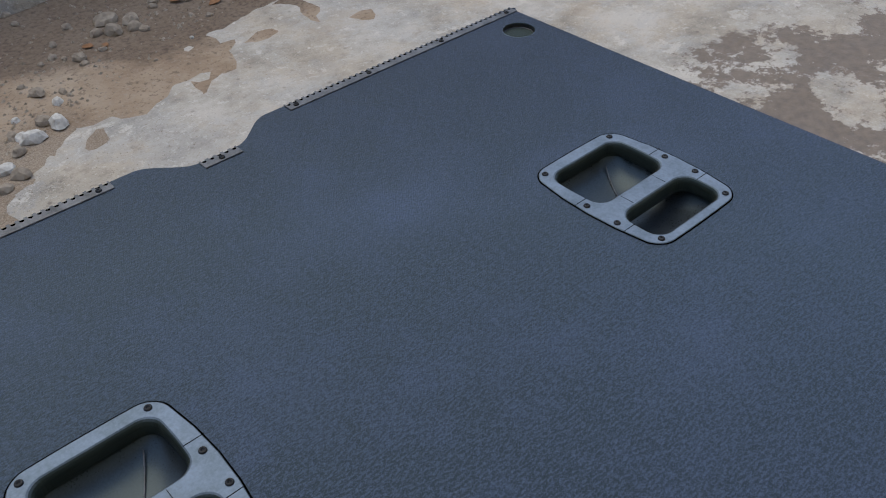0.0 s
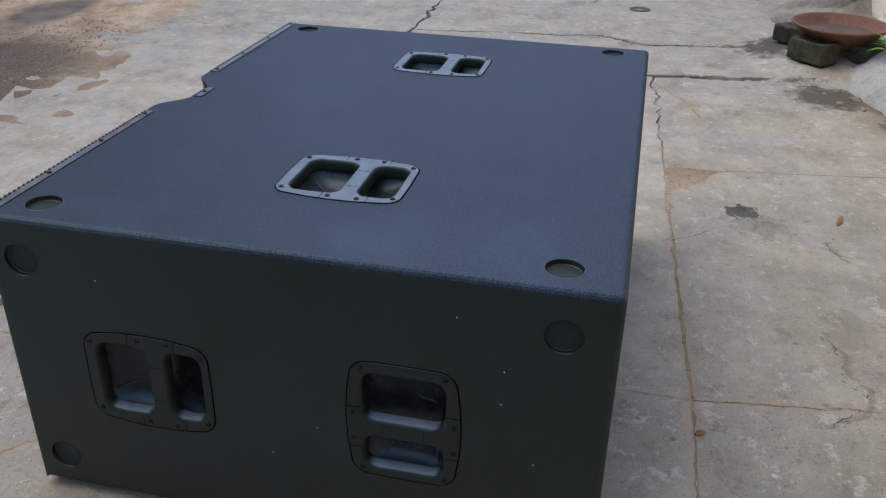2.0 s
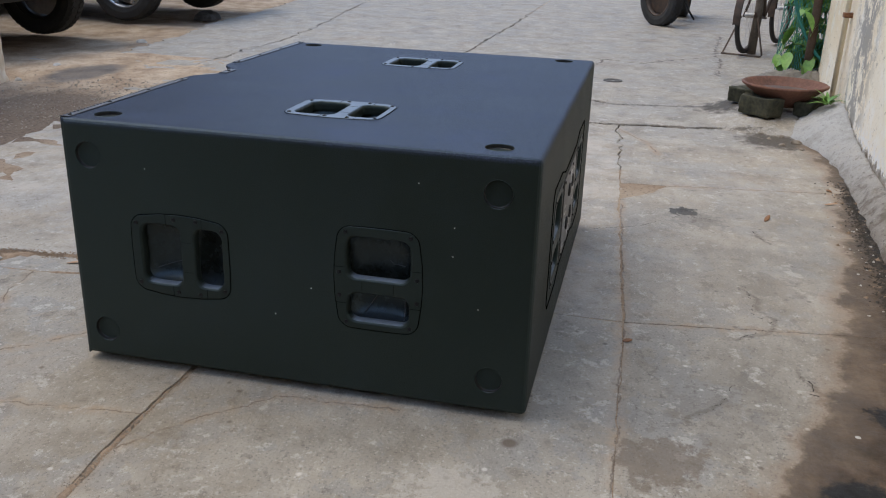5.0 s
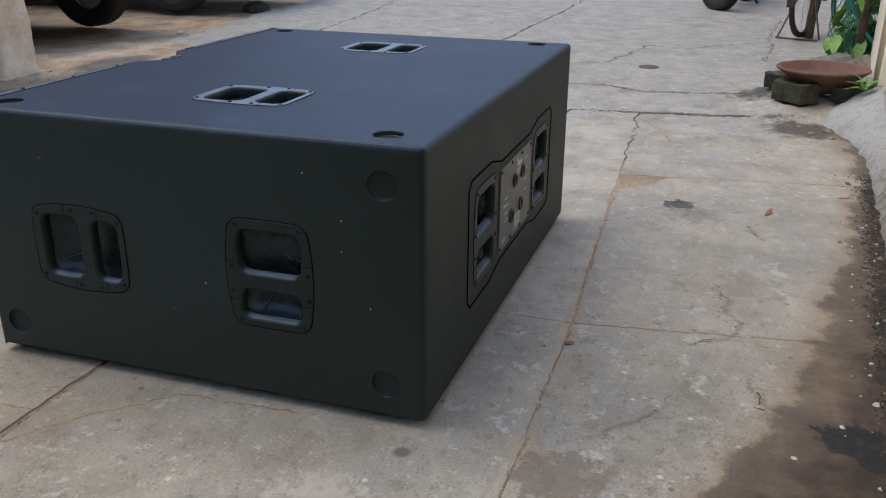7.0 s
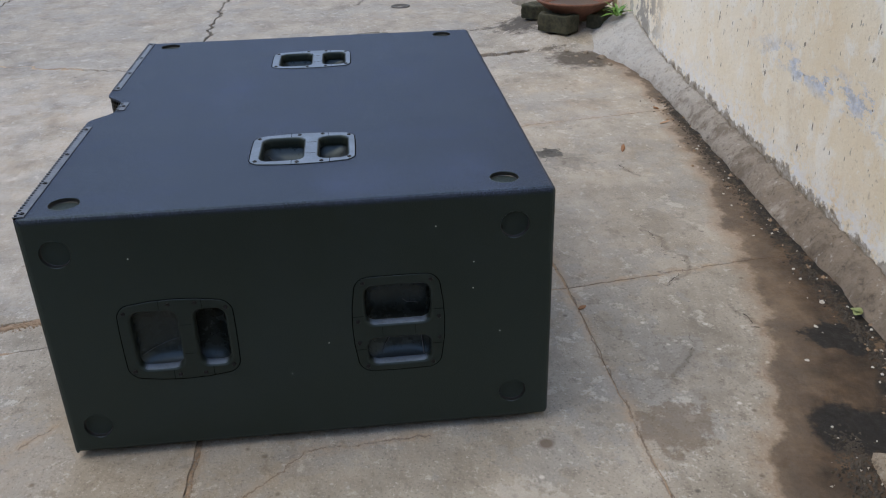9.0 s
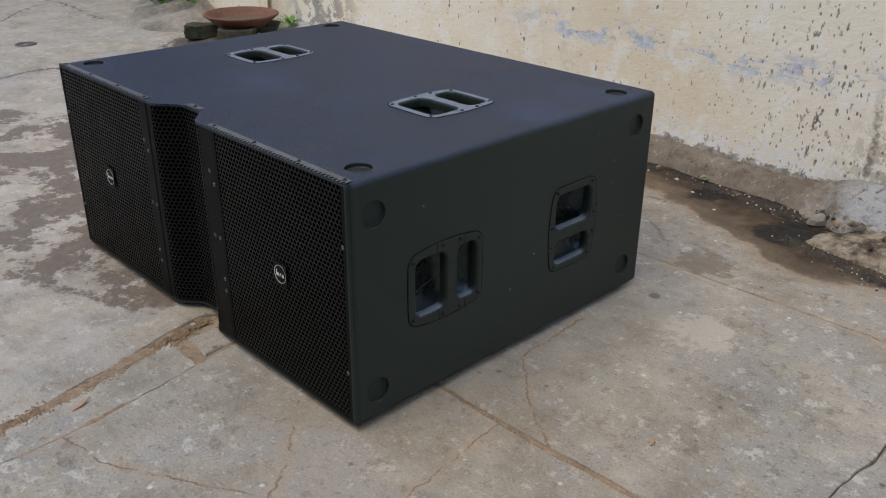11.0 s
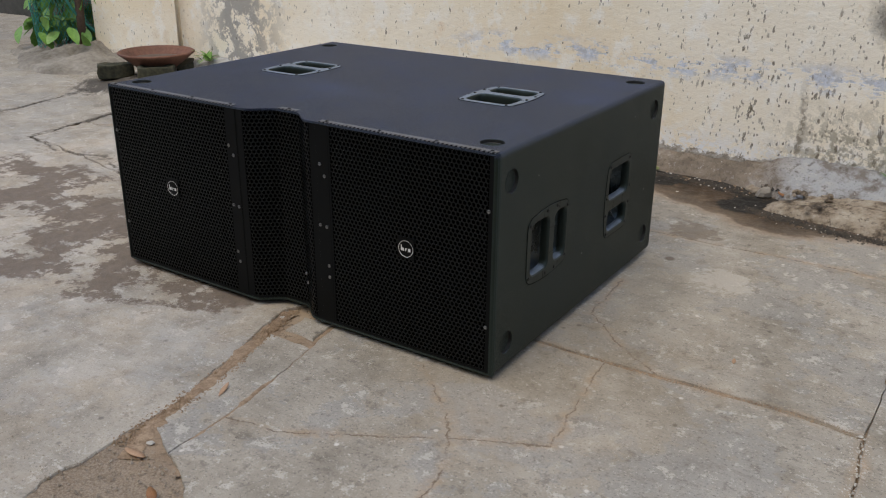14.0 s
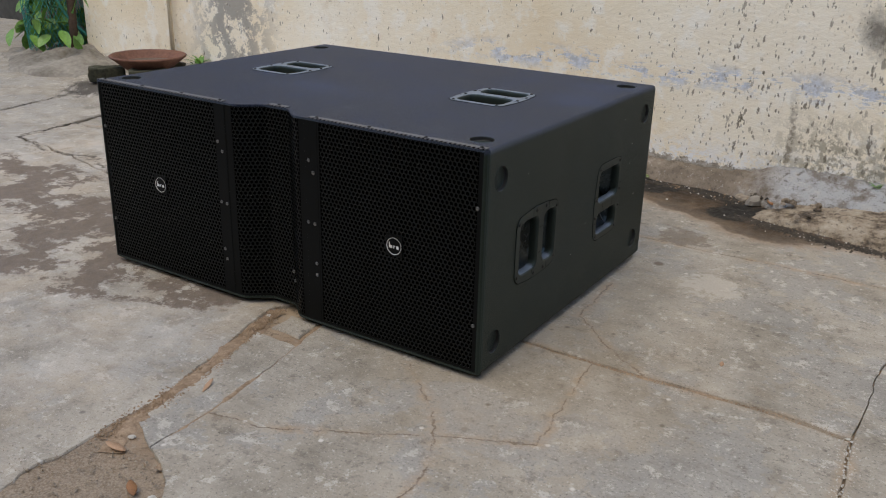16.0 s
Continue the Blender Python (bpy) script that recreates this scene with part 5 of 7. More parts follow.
def build_front_bits():
    # dark foam board behind the sheets
    bm = bmesh.new()
    xs = [-W + 0.010 + (W - 0.020) * i / 140 for i in range(141)]
    rows = [[bm.verts.new((x, front(x) + 0.0125, z)) for x in xs] for z in (LOW + 0.006, TOP - 0.006)]
    for i in range(140):
        bm.faces.new((rows[0][i], rows[0][i + 1], rows[1][i + 1], rows[1][i]))
    part("foam_board", bm, FOAM, speaker, "dark foam behind the grilles")
    # two plain upright straps between the sheets
    for c, lab in ((-0.872, "plain black upright strap"), (-0.536, "plain black upright strap")):
        bm = bmesh.new()
        box(bm, c - 0.021, c + 0.021, 0.0009, 0.0018, LOW + 0.002, TOP - 0.0008, 0.0003, 1)
        part("strap", bm, STRAP, speaker, lab)
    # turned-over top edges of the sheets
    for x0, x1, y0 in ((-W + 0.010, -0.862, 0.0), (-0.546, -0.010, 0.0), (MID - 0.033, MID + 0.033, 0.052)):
        bm = bmesh.new()
        n = max(3, int((x1 - x0) / 0.0127))
        step = (x1 - x0) / n
        for i in range(n):
            a = x0 + i * step
            # most of a punched hole bites into the fold of each stretch
            bite = [(a + step * 0.5 + 0.0041 * math.cos(t), y0 + 0.003 + 0.0062 * math.sin(t)) for t in [-0.5 + (math.pi + 1.0) * k / 8 for k in range(9)]]
            ring = [(a, y0 - 0.0005)] + bite[::-1] + [(a + step, y0 - 0.0005), (a + step, y0 + 0.022), (a, y0 + 0.022)]
            vs = [bm.verts.new((x, y, TOP + 0.0022)) for x, y in ring]
            bm.faces.new(vs)
        # added black strip under the fold, painting the shade in its punched holes
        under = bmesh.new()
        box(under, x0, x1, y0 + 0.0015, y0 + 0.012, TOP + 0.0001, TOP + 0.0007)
        part("lip_dark_strip", under, FOAM, speaker)
        bmesh.ops.remove_doubles(bm, verts=bm.verts, dist=1e-5)
        ex = bmesh.ops.extrude_face_region(bm, geom=bm.faces[:])
        bmesh.ops.translate(bm, verts=[e for e in ex["geom"] if isinstance(e, bmesh.types.BMVert)], vec=(0, 0, -0.0018))
        bmesh.ops.recalc_face_normals(bm, faces=bm.faces)
        part("grille_lip", bm, LIP, speaker, "worn grey folded edge of the grille")
        spots = [x0 + (x1 - x0) * f for f in ((0.04, 0.36, 0.68, 0.97) if x1 - x0 > 0.1 else (0.5,))]
        for x in spots:
            screw(speaker, pose(x, y0 + 0.014, TOP + 0.0022), DARK_SCREW)
    # screws down the front
    marks = [(-0.024, 0.457), (-0.024, 0.152), (-1.384, 0.457), (-1.384, 0.152), (-0.884, 0.485), (-0.868, 0.458), (-0.884, 0.306), (-0.862, 0.304), (-0.882, 0.160), (-0.876, 0.129), (-0.545, 0.487), (-0.530, 0.455), (-0.552, 0.314), (-0.529, 0.312), (-0.526, 0.198), (-0.526, 0.164)]
    for x, z in marks:
        screw(speaker, side_frame((x, 0.0010, z), (1, 0, 0), (0, 0, 1)), SCREW)
    for x, z in ((-0.655, 0.127), (-0.640, 0.106)):
        screw(speaker, side_frame((x, front(x) - 0.001, z), (1, 0, 0), (0, 0, 1)), SCREW)


build_front_bits()


def badge(x, z):
    base = side_frame((x, -0.0012, z), (1, 0, 0), (0, 0, 1))
    bm = bmesh.new()
    box(bm, -0.026, 0.026, -0.028, 0.030, -0.001, 0.0008)
    plate = part("badge", bm, STRAP, speaker, "small square black badge with a white ring")
    plate.matrix_local = base
    bm = bmesh.new()
    lathe(bm, [(0.0215, 0.0008), (0.0228, 0.0014), (0.0228, 0.0008)], 40, closed=True)
    part("ring", bm, WHITE, plate)
    for x0, x1, z0, z1 in ((-0.0150, -0.0125, -0.0060, 0.0095), (-0.0125, -0.0050, -0.0060, 0.0020), (-0.0012, 0.0012, -0.0060, 0.0020), (0.0012, 0.0048, -0.0002, 0.0020), (0.0080, 0.0150, -0.0060, 0.0020)):
        bm = bmesh.new()
        box(bm, x0, x1, z0, z1, 0.0008, 0.0014)
        part("mark", bm, WHITE, plate)


badge(-0.264, 0.309)
badge(-1.144, 0.309)


def build_back_panel():
    base = side_frame((MID, D, 0.300), (-1, 0, 0), (0, 0, 1))
    bm = bmesh.new()
    pw, ph = 0.163, 0.110
    box(bm, -pw, pw, -ph, ph, 0.0004, 0.0030, 0.0012, 1)
    plate = part("connector_panel", bm, PANEL, speaker, "grey connector panel with sockets and print")
    plate.matrix_local = base
    for u, v in ((-0.02, 0.045), (-0.045, -0.045), (0.062, 0.050), (0.052, -0.040)):
        bm = bmesh.new()
        lathe(bm, [(0.019, 0.003), (0.019, 0.006), (0.016, 0.0075), (0.013, 0.006), (0.0125, -0.004), (0.0, -0.004)], 28, at=(u, v, 0))
        part("socket", bm, SOCKET, plate, "round black speaker socket", True)
    for u in (-0.153, -0.05, 0.05, 0.153):
        for v in (-0.101, 0.101):
            screw(plate, pose(u, v, 0.003), DARK_SCREW)
    def bar(u, v, length, high):
        b = bmesh.new()
        box(b, u, u + length, v, v + high, 0.0028, 0.0034)
        part("print_bar", b, WHITE, plate)
    for u, v, length, high in ((0.008, 0.076, 0.006, 0.020), (0.017, 0.074, 0.010, 0.012), (0.030, 0.074, 0.005, 0.012), (0.038, 0.074, 0.010, 0.012), (0.0, 0.066, 0.056, 0.0022), (0.004, 0.060, 0.040, 0.0016), (0.004, 0.055, 0.044, 0.0016), (0.004, 0.050, 0.034, 0.0016)):
        bar(u, v, length, high)
    for k in range(7):
        bar(-0.01 + 0.002 * (k % 3), -0.060 - 0.006 * k, 0.055 + 0.012 * (k % 2), 0.0016)
        if k < 4:
            bar(-0.12, 0.02 - 0.02 * k, 0.03 + 0.01 * (k % 2), 0.002)
            bar(0.088, 0.075 - 0.03 * k, 0.03, 0.002)
    bar(-0.135, -0.085, 0.035, 0.002)
    bar(-0.135, -0.092, 0.028, 0.002)
    bar(-0.135, 0.005, 0.022, 0.002)
    # thin gasket line round handles and panel, waisted at the panel
    hw, hh, wh, lw = 0.425, 0.152, 0.130, 0.15
    right = [(lw, wh), (lw + 0.09, hh), (hw - 0.02, hh), (hw, hh - 0.02), (hw, -hh + 0.02), (hw - 0.02, -hh), (lw + 0.09, -hh), (lw, -wh)]
    ring = right + [(-u, v) for u, v in right[::-1]]
    bm = bmesh.new()
    tube(bm, [(u, v, 0.0) for u, v in ring + ring[:2]], 0.0022, 6, False)
    gasket = part("gasket", bm, FOAM, speaker, "thin black seam round the rear fittings")
    gasket.matrix_local = base


build_back_panel()


def build_specks():
    """Tiny chips of bare paint on the side."""
    spots = [(0.10 + 0.96 * random.random(), 0.06 + 0.5 * random.random()) for _ in range(3)]
    spots += [(0.909, 0.375), (0.968, 0.261), (0.832, 0.528), (0.205, 0.50)]
    first = None
    for y, z in spots:
        m = side_frame((0.0002, y, z), (0, 1, 0), (0, 0, 1))
        if first is None:
            bm = bmesh.new()
            lathe(bm, [(0.0014, 0.0), (0.001, 0.0006), (0.0, 0.0008)], 8)
            first = part("paint_chip", bm, WHITE, speaker)
            first.matrix_local = m
        else:
            share("paint_chip", first, speaker, m)


build_specks()


# ---- the boundary on the other side of the yard: pillar, plinth and gate ----
def build_front_wall():
    bm = bmesh.new()
    n, x0, x1 = 420, -2.72, 6.0
    rows = []
    for i in range(n + 1):
        x = x0 + (x1 - x0) * i / n
        rag = lambda k: 0.035 * noise.noise((x * 4, k * 0.7, 1)) + 0.030 * noise.noise((x * 13, k, 2)) + 0.015 * noise.noise((x * 34, k, 3))
        line = -2.78 + 0.02 * x
        rows.append([bm.verts.new(p) for p in ((x, line + 0.10 + rag(1), -0.03), (x, line + 0.05 + rag(2), 0.12), (x, line + 0.03 + rag(3), 0.21), (x, line + 0.02 + rag(4), 0.275 + 0.5 * rag(5)), (x, line - 0.22, 0.285 + 0.5 * rag(6)), (x, line - 0.26, -0.03))])
    for a, b in zip(rows, rows[1:]):
        for k in range(5):
            bm.faces.new((a[k], b[k], b[k + 1], a[k + 1]))
    bmesh.ops.recalc_face_normals(bm, faces=bm.faces)
    tagged(link("wall_plinth", bm, GREEN_GRIME, None, "", True), "low crumbling rubble plinth under the gate", "plinth", kind="structure")


build_front_wall()


def build_front_kerb():
    """A low broken concrete kerb in front of the plinth."""
    bm = bmesh.new()
    n, x0, x1 = 260, -1.98, 3.2
    rows = []
    for i in range(n + 1):
        x = x0 + (x1 - x0) * i / n
        rag = lambda k: 0.022 * noise.noise((x * 5, k * 1.7, 21)) + 0.014 * noise.noise((x * 17, k, 22))
        fall = 0.55 + 0.45 * min(1.0, (x - x0) / 0.10)
        y = -2.25 + 0.02 * (x + 1.2)
        rows.append([bm.verts.new(p) for p in ((x, y + rag(1), -0.04), (x, y - 0.01 + rag(2), 0.055 * fall), (x, y - 0.03 + rag(3), 0.092 * fall + 0.4 * rag(4)), (x, y - 0.12, 0.100 * fall + 0.4 * rag(5)), (x, y - 0.26 + rag(6), 0.098 * fall), (x, y - 0.29, -0.04))])
    for a, b in zip(rows, rows[1:]):
        for k in range(5):
            bm.faces.new((a[k], b[k], b[k + 1], a[k + 1]))
    bm.faces.new(rows[0])
    bm.faces.new(rows[-1])
    bmesh.ops.recalc_face_normals(bm, faces=bm.faces)
    tagged(link("kerb_front", bm, CONCRETE, None, "", True), "low broken concrete kerb along the dirt", "kerb", kind="structure")


build_front_kerb()


def build_pillar():
    bm = bmesh.new()
    loops = []
    for k in range(85):
        z = -0.03 + 2.1 * k / 84
        flare = 0.022 * math.exp(-max(z, 0) / 0.25)
        hw, hd = 0.140 + flare, 0.125 + flare
        loops.append([(u + 0.012 * noise.noise((u * 6, v * 6, z * 5)) + 0.010 * noise.noise((u * 20, v * 20, z * 19)), v + 0.012 * noise.noise((u * 6 + 4, v * 6, z * 5)) + 0.010 * noise.noise((u * 20 + 4, v * 20, z * 19)), z) for u, v in rounded(-hw, hw, -hd, hd, 0.035, 4)])
    loft(bm, loops, False, True)
    ob = link("pillar", bm, PILLAR, None, "", True)
    ob.matrix_world = pose(-2.94, -2.79, 0, 0, 0, 4)
    tagged(ob, "stained cream gate pillar with chipped edges", "pillar", kind="structure")


build_pillar()


def build_gate():
    gate = thing("metal_gate", "blue-grey sheet metal gate with riveted rails", "gate", (-2.775, -2.83, 0.285))
    bm = bmesh.new()
    # most of this length is unseen, added to darken the grille's reflections
    box(bm, 0.0, 7.6, -0.010, 0.010, 0.02, 1.25)
    part("gate_sheet", bm, GATE, gate)
    for z in (0.02, 0.16, 0.30, 0.75, 1.20):
        bm = bmesh.new()
        box(bm, 0.0, 7.6, 0.010, 0.045, z, z + 0.05, 0.004, 1)
        part("rail", bm, GATE, gate)
    for x in (0.02, 1.4, 2.8, 4.2, 5.6, 7.0):
        bm = bmesh.new()
        box(bm, x - 0.025, x + 0.025, 0.011, 0.06, -0.02, 1.28, 0.005, 1)
        part("upright", bm, GATE, gate)
    for x in (0.17, 1.58, 2.98):
        bm = bmesh.new()
        for k in range(6):
            a = 2 * math.pi * k / 6
            lathe(bm, [(0.0, 0.0), (0.018, 0.0), (0.015, 0.008), (0.0, 0.010)], 10, "y", (x + 0.026 * math.cos(a), 0.012, 0.105 + 0.026 * math.sin(a)))
        lathe(bm, [(0.0, 0.0), (0.02, 0.0), (0.014, 0.014), (0.0, 0.016)], 12, "y", (x, 0.012, 0.105))
        part("rosette", bm, GATE, gate, "cast metal flower rosette", True)


build_gate()


def build_end_wall():
    # unseen wall behind the camera; its grey sets the bounce on the cabinet's side
    bm = bmesh.new()
    box(bm, 5.0, 5.2, -6.0, 2.2, -0.05, 3.4)
    tagged(link("wall_unseen_end", bm, YARD_END), "plain grey plastered wall, unseen, added to set the side light", "wall", kind="structure")
    # tall unseen walls added both sides, past cars and yard wall, to block sky
    bm = bmesh.new()
    box(bm, -16.0, 6.0, -8.4, -8.0, -0.05, 6.2)
    tagged(link("wall_skyblock_south", bm, SKY_BLOCK), "plain brown rendered wall across the lane, unseen, blocking sky", "wall", kind="structure")
    bm = bmesh.new()
    box(bm, -16.0, 6.0, 4.2, 4.6, -0.05, 8.0)
    tagged(link("wall_skyblock_north", bm, SKY_BLOCK), "plain brown rendered wall behind the yard, unseen, blocking sky", "wall", kind="structure")
    # added backing wall, its colour kept dark for the shade of the recess
    bm = bmesh.new()
    box(bm, -8.6, -4.7, 3.62, 3.8, -0.05, 2.9)
    tagged(link("wall_recess", bm, END_WALL), "dark plastered backing wall added behind the creeper", "wall", kind="structure")


build_end_wall()


# ---- things by the wall ----
def brick(name_label, x, y, z, rz, tilt=0.0, lx=0.235, ly=0.115, lz=0.10):
    bm = bmesh.new()
    box(bm, -lx / 2, lx / 2, -ly / 2, ly / 2, 0, lz, 0.010, 2)
    bmesh.ops.subdivide_edges(bm, edges=bm.edges[:], cuts=4, use_grid_fill=True)
    for v in bm.verts:
        # a shallow frog in the top face, then worn and broken edges
        if v.co.z > lz - 0.002 and abs(v.co.x) < lx * 0.34 and abs(v.co.y) < ly * 0.27:
            v.co.z -= 0.014
        v.co += 0.008 * noise.noise_vector(v.co * 19 + Vector((x * 9, y * 9, 0))) + 0.005 * noise.noise_vector(v.co * 55 + Vector((x * 5, 0, y)))
        v.co.z = max(0.0, v.co.z)
    ob = link("brick", bm, BRICK, None, "", True)
    ob.matrix_world = pose(x, y, z, tilt, 0, rz)
    return tagged(ob, name_label, "brick", "bricks under the dish")


brick("mossy dark cement brick propping a clay dish", -3.560, 1.912, 0.052, 42, 0, 0.215, 0.130, 0.106)
brick("mossy dark cement brick propping a clay dish", -3.92, 1.88, 0.052, 52, 0, 0.22, 0.12, 0.088)
brick("mossy dark cement brick propping a clay dish", -3.635, 2.205, 0.052, 138, 0, 0.23, 0.11, 0.092)
mound("concrete_rise", "low trowelled concrete rise under the bricks", "concrete", -3.78, 2.02, 0.62, 0.42, 0.064, 2.4, CONCRETE, 0, 0.75)
mound("dirt_bank", "low bank of damp grey-brown dirt along the wall", "dirt", -4.92, 2.38, 0.85, 0.46, 0.12, 4.7, GRIME, 0, 0.95, "structure")


def build_dish():
    dish = thing("clay_dish", "wide shallow terracotta dish resting on bricks", "dish", (-3.71, 2.045, 0.1405))
    bm = bmesh.new()
    lathe(bm, [(0.0, -0.05), (0.10, -0.05), (0.130, -0.02), (0.170, 0.014), (0.208, 0.044), (0.228, 0.060), (0.238, 0.066), (0.240, 0.074), (0.232, 0.079), (0.222, 0.076), (0.205, 0.058), (0.170, 0.034), (0.12, 0.018), (0.0, 0.014)], 56)
    part("bowl", bm, CLAY, dish, "", True)
    bm = bmesh.new()
    lathe(bm, [(0.0, 0.033), (0.10, 0.0335), (0.150, 0.0345), (0.166, 0.0325), (0.1, 0.017), (0.0, 0.0145)], 40)
    part("silt", bm, SILT, dish, "dry brown silt", True)


build_dish()


def build_pipe():
    pipe = thing("drain_pipe", "cream painted pipe clipped upright to the wall", "pipe", (-3.80, 2.325, 0.09))
    bm = bmesh.new()
    tube(bm, [(0, 0, 0), (0, 0, 1.2), (0, 0, 2.6)], 0.0145, 16)
    part("tube", bm, PIPE, pipe, "", True)
    for z in (0.50, 1.6):
        bm = bmesh.new()
        box(bm, -0.024, 0.024, -0.019, 0.04, z, z + 0.028, 0.004, 1)
        part("clip", bm, RUST, pipe, "rusty pipe clip")


build_pipe()


def leaf_mesh(bm, m, length, width, curl=0.25):
    n = 6
    rows = []
    for i in range(n + 1):
        t = i / n
        w = width * math.sin(math.pi * min(1, t * 0.93 + 0.04)) ** 0.8
        z = -curl * length * t * t
        rows.append([bm.verts.new(m @ Vector((s * w * 0.5, t * length, z + abs(s) * 0.12 * w))) for s in (-1, 0, 1)])
    for a, b in zip(rows, rows[1:]):
        for k in range(2):
            bm.faces.new((a[k], a[k + 1], b[k + 1], b[k]))


def build_creeper():
    rnd = random.Random(4)
    plant = thing("creeper_plant", "leafy green creeper growing inside teal netting", "plant", (-5.22, 2.47, 0.06))
    for k in range(7):
        bm = bmesh.new()
        a = rnd.uniform(-0.28, 0.28)
        pts = [(a + 0.1 * math.sin(3 * t + k), 0.12 * math.cos(2 * t + k) + 0.02, 0.01 + 1.25 * t) for t in [i / 10 for i in range(11)]]
        tube(bm, pts, [0.011 - 0.006 * i / 10 for i in range(11)], 7)
        part("stem", bm, STEM, plant, "", True)
    for k in range(250):
        bm = bmesh.new()
        t = rnd.random() ** 1.7
        c = Vector((rnd.uniform(-0.36, 0.30), rnd.uniform(-0.20, 0.14), 0.12 + 1.25 * t))
        if rnd.random() < 0.2:
            c += Vector((rnd.uniform(0.1, 0.35), rnd.uniform(-0.20, -0.05), 0))
        m = Matrix.Translation(c) @ Euler((rnd.uniform(-1.3, 0.3), rnd.uniform(-0.6, 0.6), rnd.uniform(0, 6.28))).to_matrix().to_4x4()
        leaf_mesh(bm, m, rnd.uniform(0.08, 0.16), rnd.uniform(0.06, 0.11), rnd.uniform(0.1, 0.5))
        part("leaf", bm, LEAF, plant, "", True)
    # teal net wrapped round it
    net = thing("net", "sagging teal twine netting round a creeper", "net", (-5.17, 2.42, 0.06))
    bm = bmesh.new()
    for i in range(26):
        a0 = -1.9 + 3.4 * i / 25
        for s in (-1, 1):
            pts = []
            for j in range(19):
                t = j / 18
                a = a0 + s * 2.4 * t
                r = 0.26 + 0.04 * math.sin(5 * a + 4 * t)
                pts.append((r * math.cos(a - 0.6), r * 0.85 * math.sin(a - 0.6), 0.03 + 1.2 * t))
            tube(bm, pts, 0.0022, 4, False)
    part("mesh", bm, NET, net)
    bm = bmesh.new()
    tube(bm, [(0.30 + 0.03 * math.sin(9 * t), -0.28 + 0.5 * t * t, 0.9 * (1 - t) ** 1.4 + 0.02) for t in [i / 16 for i in range(17)]], 0.011, 7)
    part("rope", bm, NET, net, "twisted teal hem rope", True)
    bm = bmesh.new()
    tube(bm, [(0, 0, -0.03), (0.03, -0.005, 0.35), (0.05, -0.01, 0.8), (0.06, 0.0, 1.5)], [0.032, 0.029, 0.028, 0.027], 9)
    post = link("post", bm, BARK, None, "", True)
    post.matrix_world = pose(-4.91, 2.345, 0.02)
    tagged(post, "weathered dark wooden post against the wall", "post")


build_creeper()


def wheel_parts(parent, at, radius, width, axis_turn, alloy=True, spokes=5, metal=None):
    """A tyre with tread, and a rim with spokes."""
    bm = bmesh.new()
    r, w = radius, width / 2
    prof = [(r * 0.66, -w * 0.85), (r * 0.78, -w), (r * 0.94, -w * 0.95), (r, -w * 0.72), (r, w * 0.72), (r * 0.94, w * 0.95), (r * 0.78, w), (r * 0.66, w * 0.85)]
    lathe(bm, prof, 56, "y", closed=True)
    for k in range(44):
        a = 2 * math.pi * k / 44
        for s in (-1, 1):
            c = Matrix.Rotation(a, 4, "Y") @ Matrix.Translation((0, s * w * 0.42, r)) @ Matrix.Rotation(0.5 * s, 4, "Z")
            vs = [bm.verts.new(c @ Vector(p)) for p in ((-r * 0.045, -w * 0.3, 0.006), (r * 0.045, -w * 0.3, 0.006), (r * 0.045, w * 0.3, 0.006), (-r * 0.045, w * 0.3, 0.006), (-r * 0.05, -w * 0.33, -0.004), (r * 0.05, -w * 0.33, -0.004), (r * 0.05, w * 0.33, -0.004), (-r * 0.05, w * 0.33, -0.004))]
            for q in ((0, 1, 2, 3), (0, 4, 5, 1), (1, 5, 6, 2), (2, 6, 7, 3), (3, 7, 4, 0)):
                bm.faces.new([vs[i] for i in q])
    bmesh.ops.recalc_face_normals(bm, faces=bm.faces)
    wheel = part("wheel", bm, TYRE, parent, "dusty black tyre")
    wheel.matrix_local = pose(*at, 0, 0, axis_turn)
    bm = bmesh.new()
    lathe(bm, [(r * 0.67, -w * 0.8), (r * 0.67, w * 0.8), (r * 0.62, w * 0.8), (r * 0.60, -w * 0.8)], 48, "y", closed=True)
    if alloy:
        lathe(bm, [(0.0, w * 0.35), (r * 0.16, w * 0.4), (r * 0.15, w * 0.72), (0.0, w * 0.76)], 20, "y")
        for k in range(spokes):
            for off in (-0.14, 0.14):
                a = 2 * math.pi * k / spokes + off
                b = a - off * 0.35
                d = lambda ang, rr, y: (rr * math.sin(ang), y, rr * math.cos(ang))
                tube(bm, [d(b, r * 0.12, w * 0.62), d(a, r * 0.4, w * 0.66), d(a, r * 0.63, w * 0.55)], [r * 0.055, r * 0.042, r * 0.05], 8)
    part("rim", bm, metal or (ALLOY if alloy else BIKE), wheel, "", True)
    bm = bmesh.new()
    lathe(bm, [(0.0, -w * 0.2), (r * 0.55, -w * 0.2), (r * 0.55, -w * 0.05), (0.0, -w * 0.05)], 32, "y")
    part("brake_disc", bm, CHROME if alloy else BIKE, wheel)
    return wheel


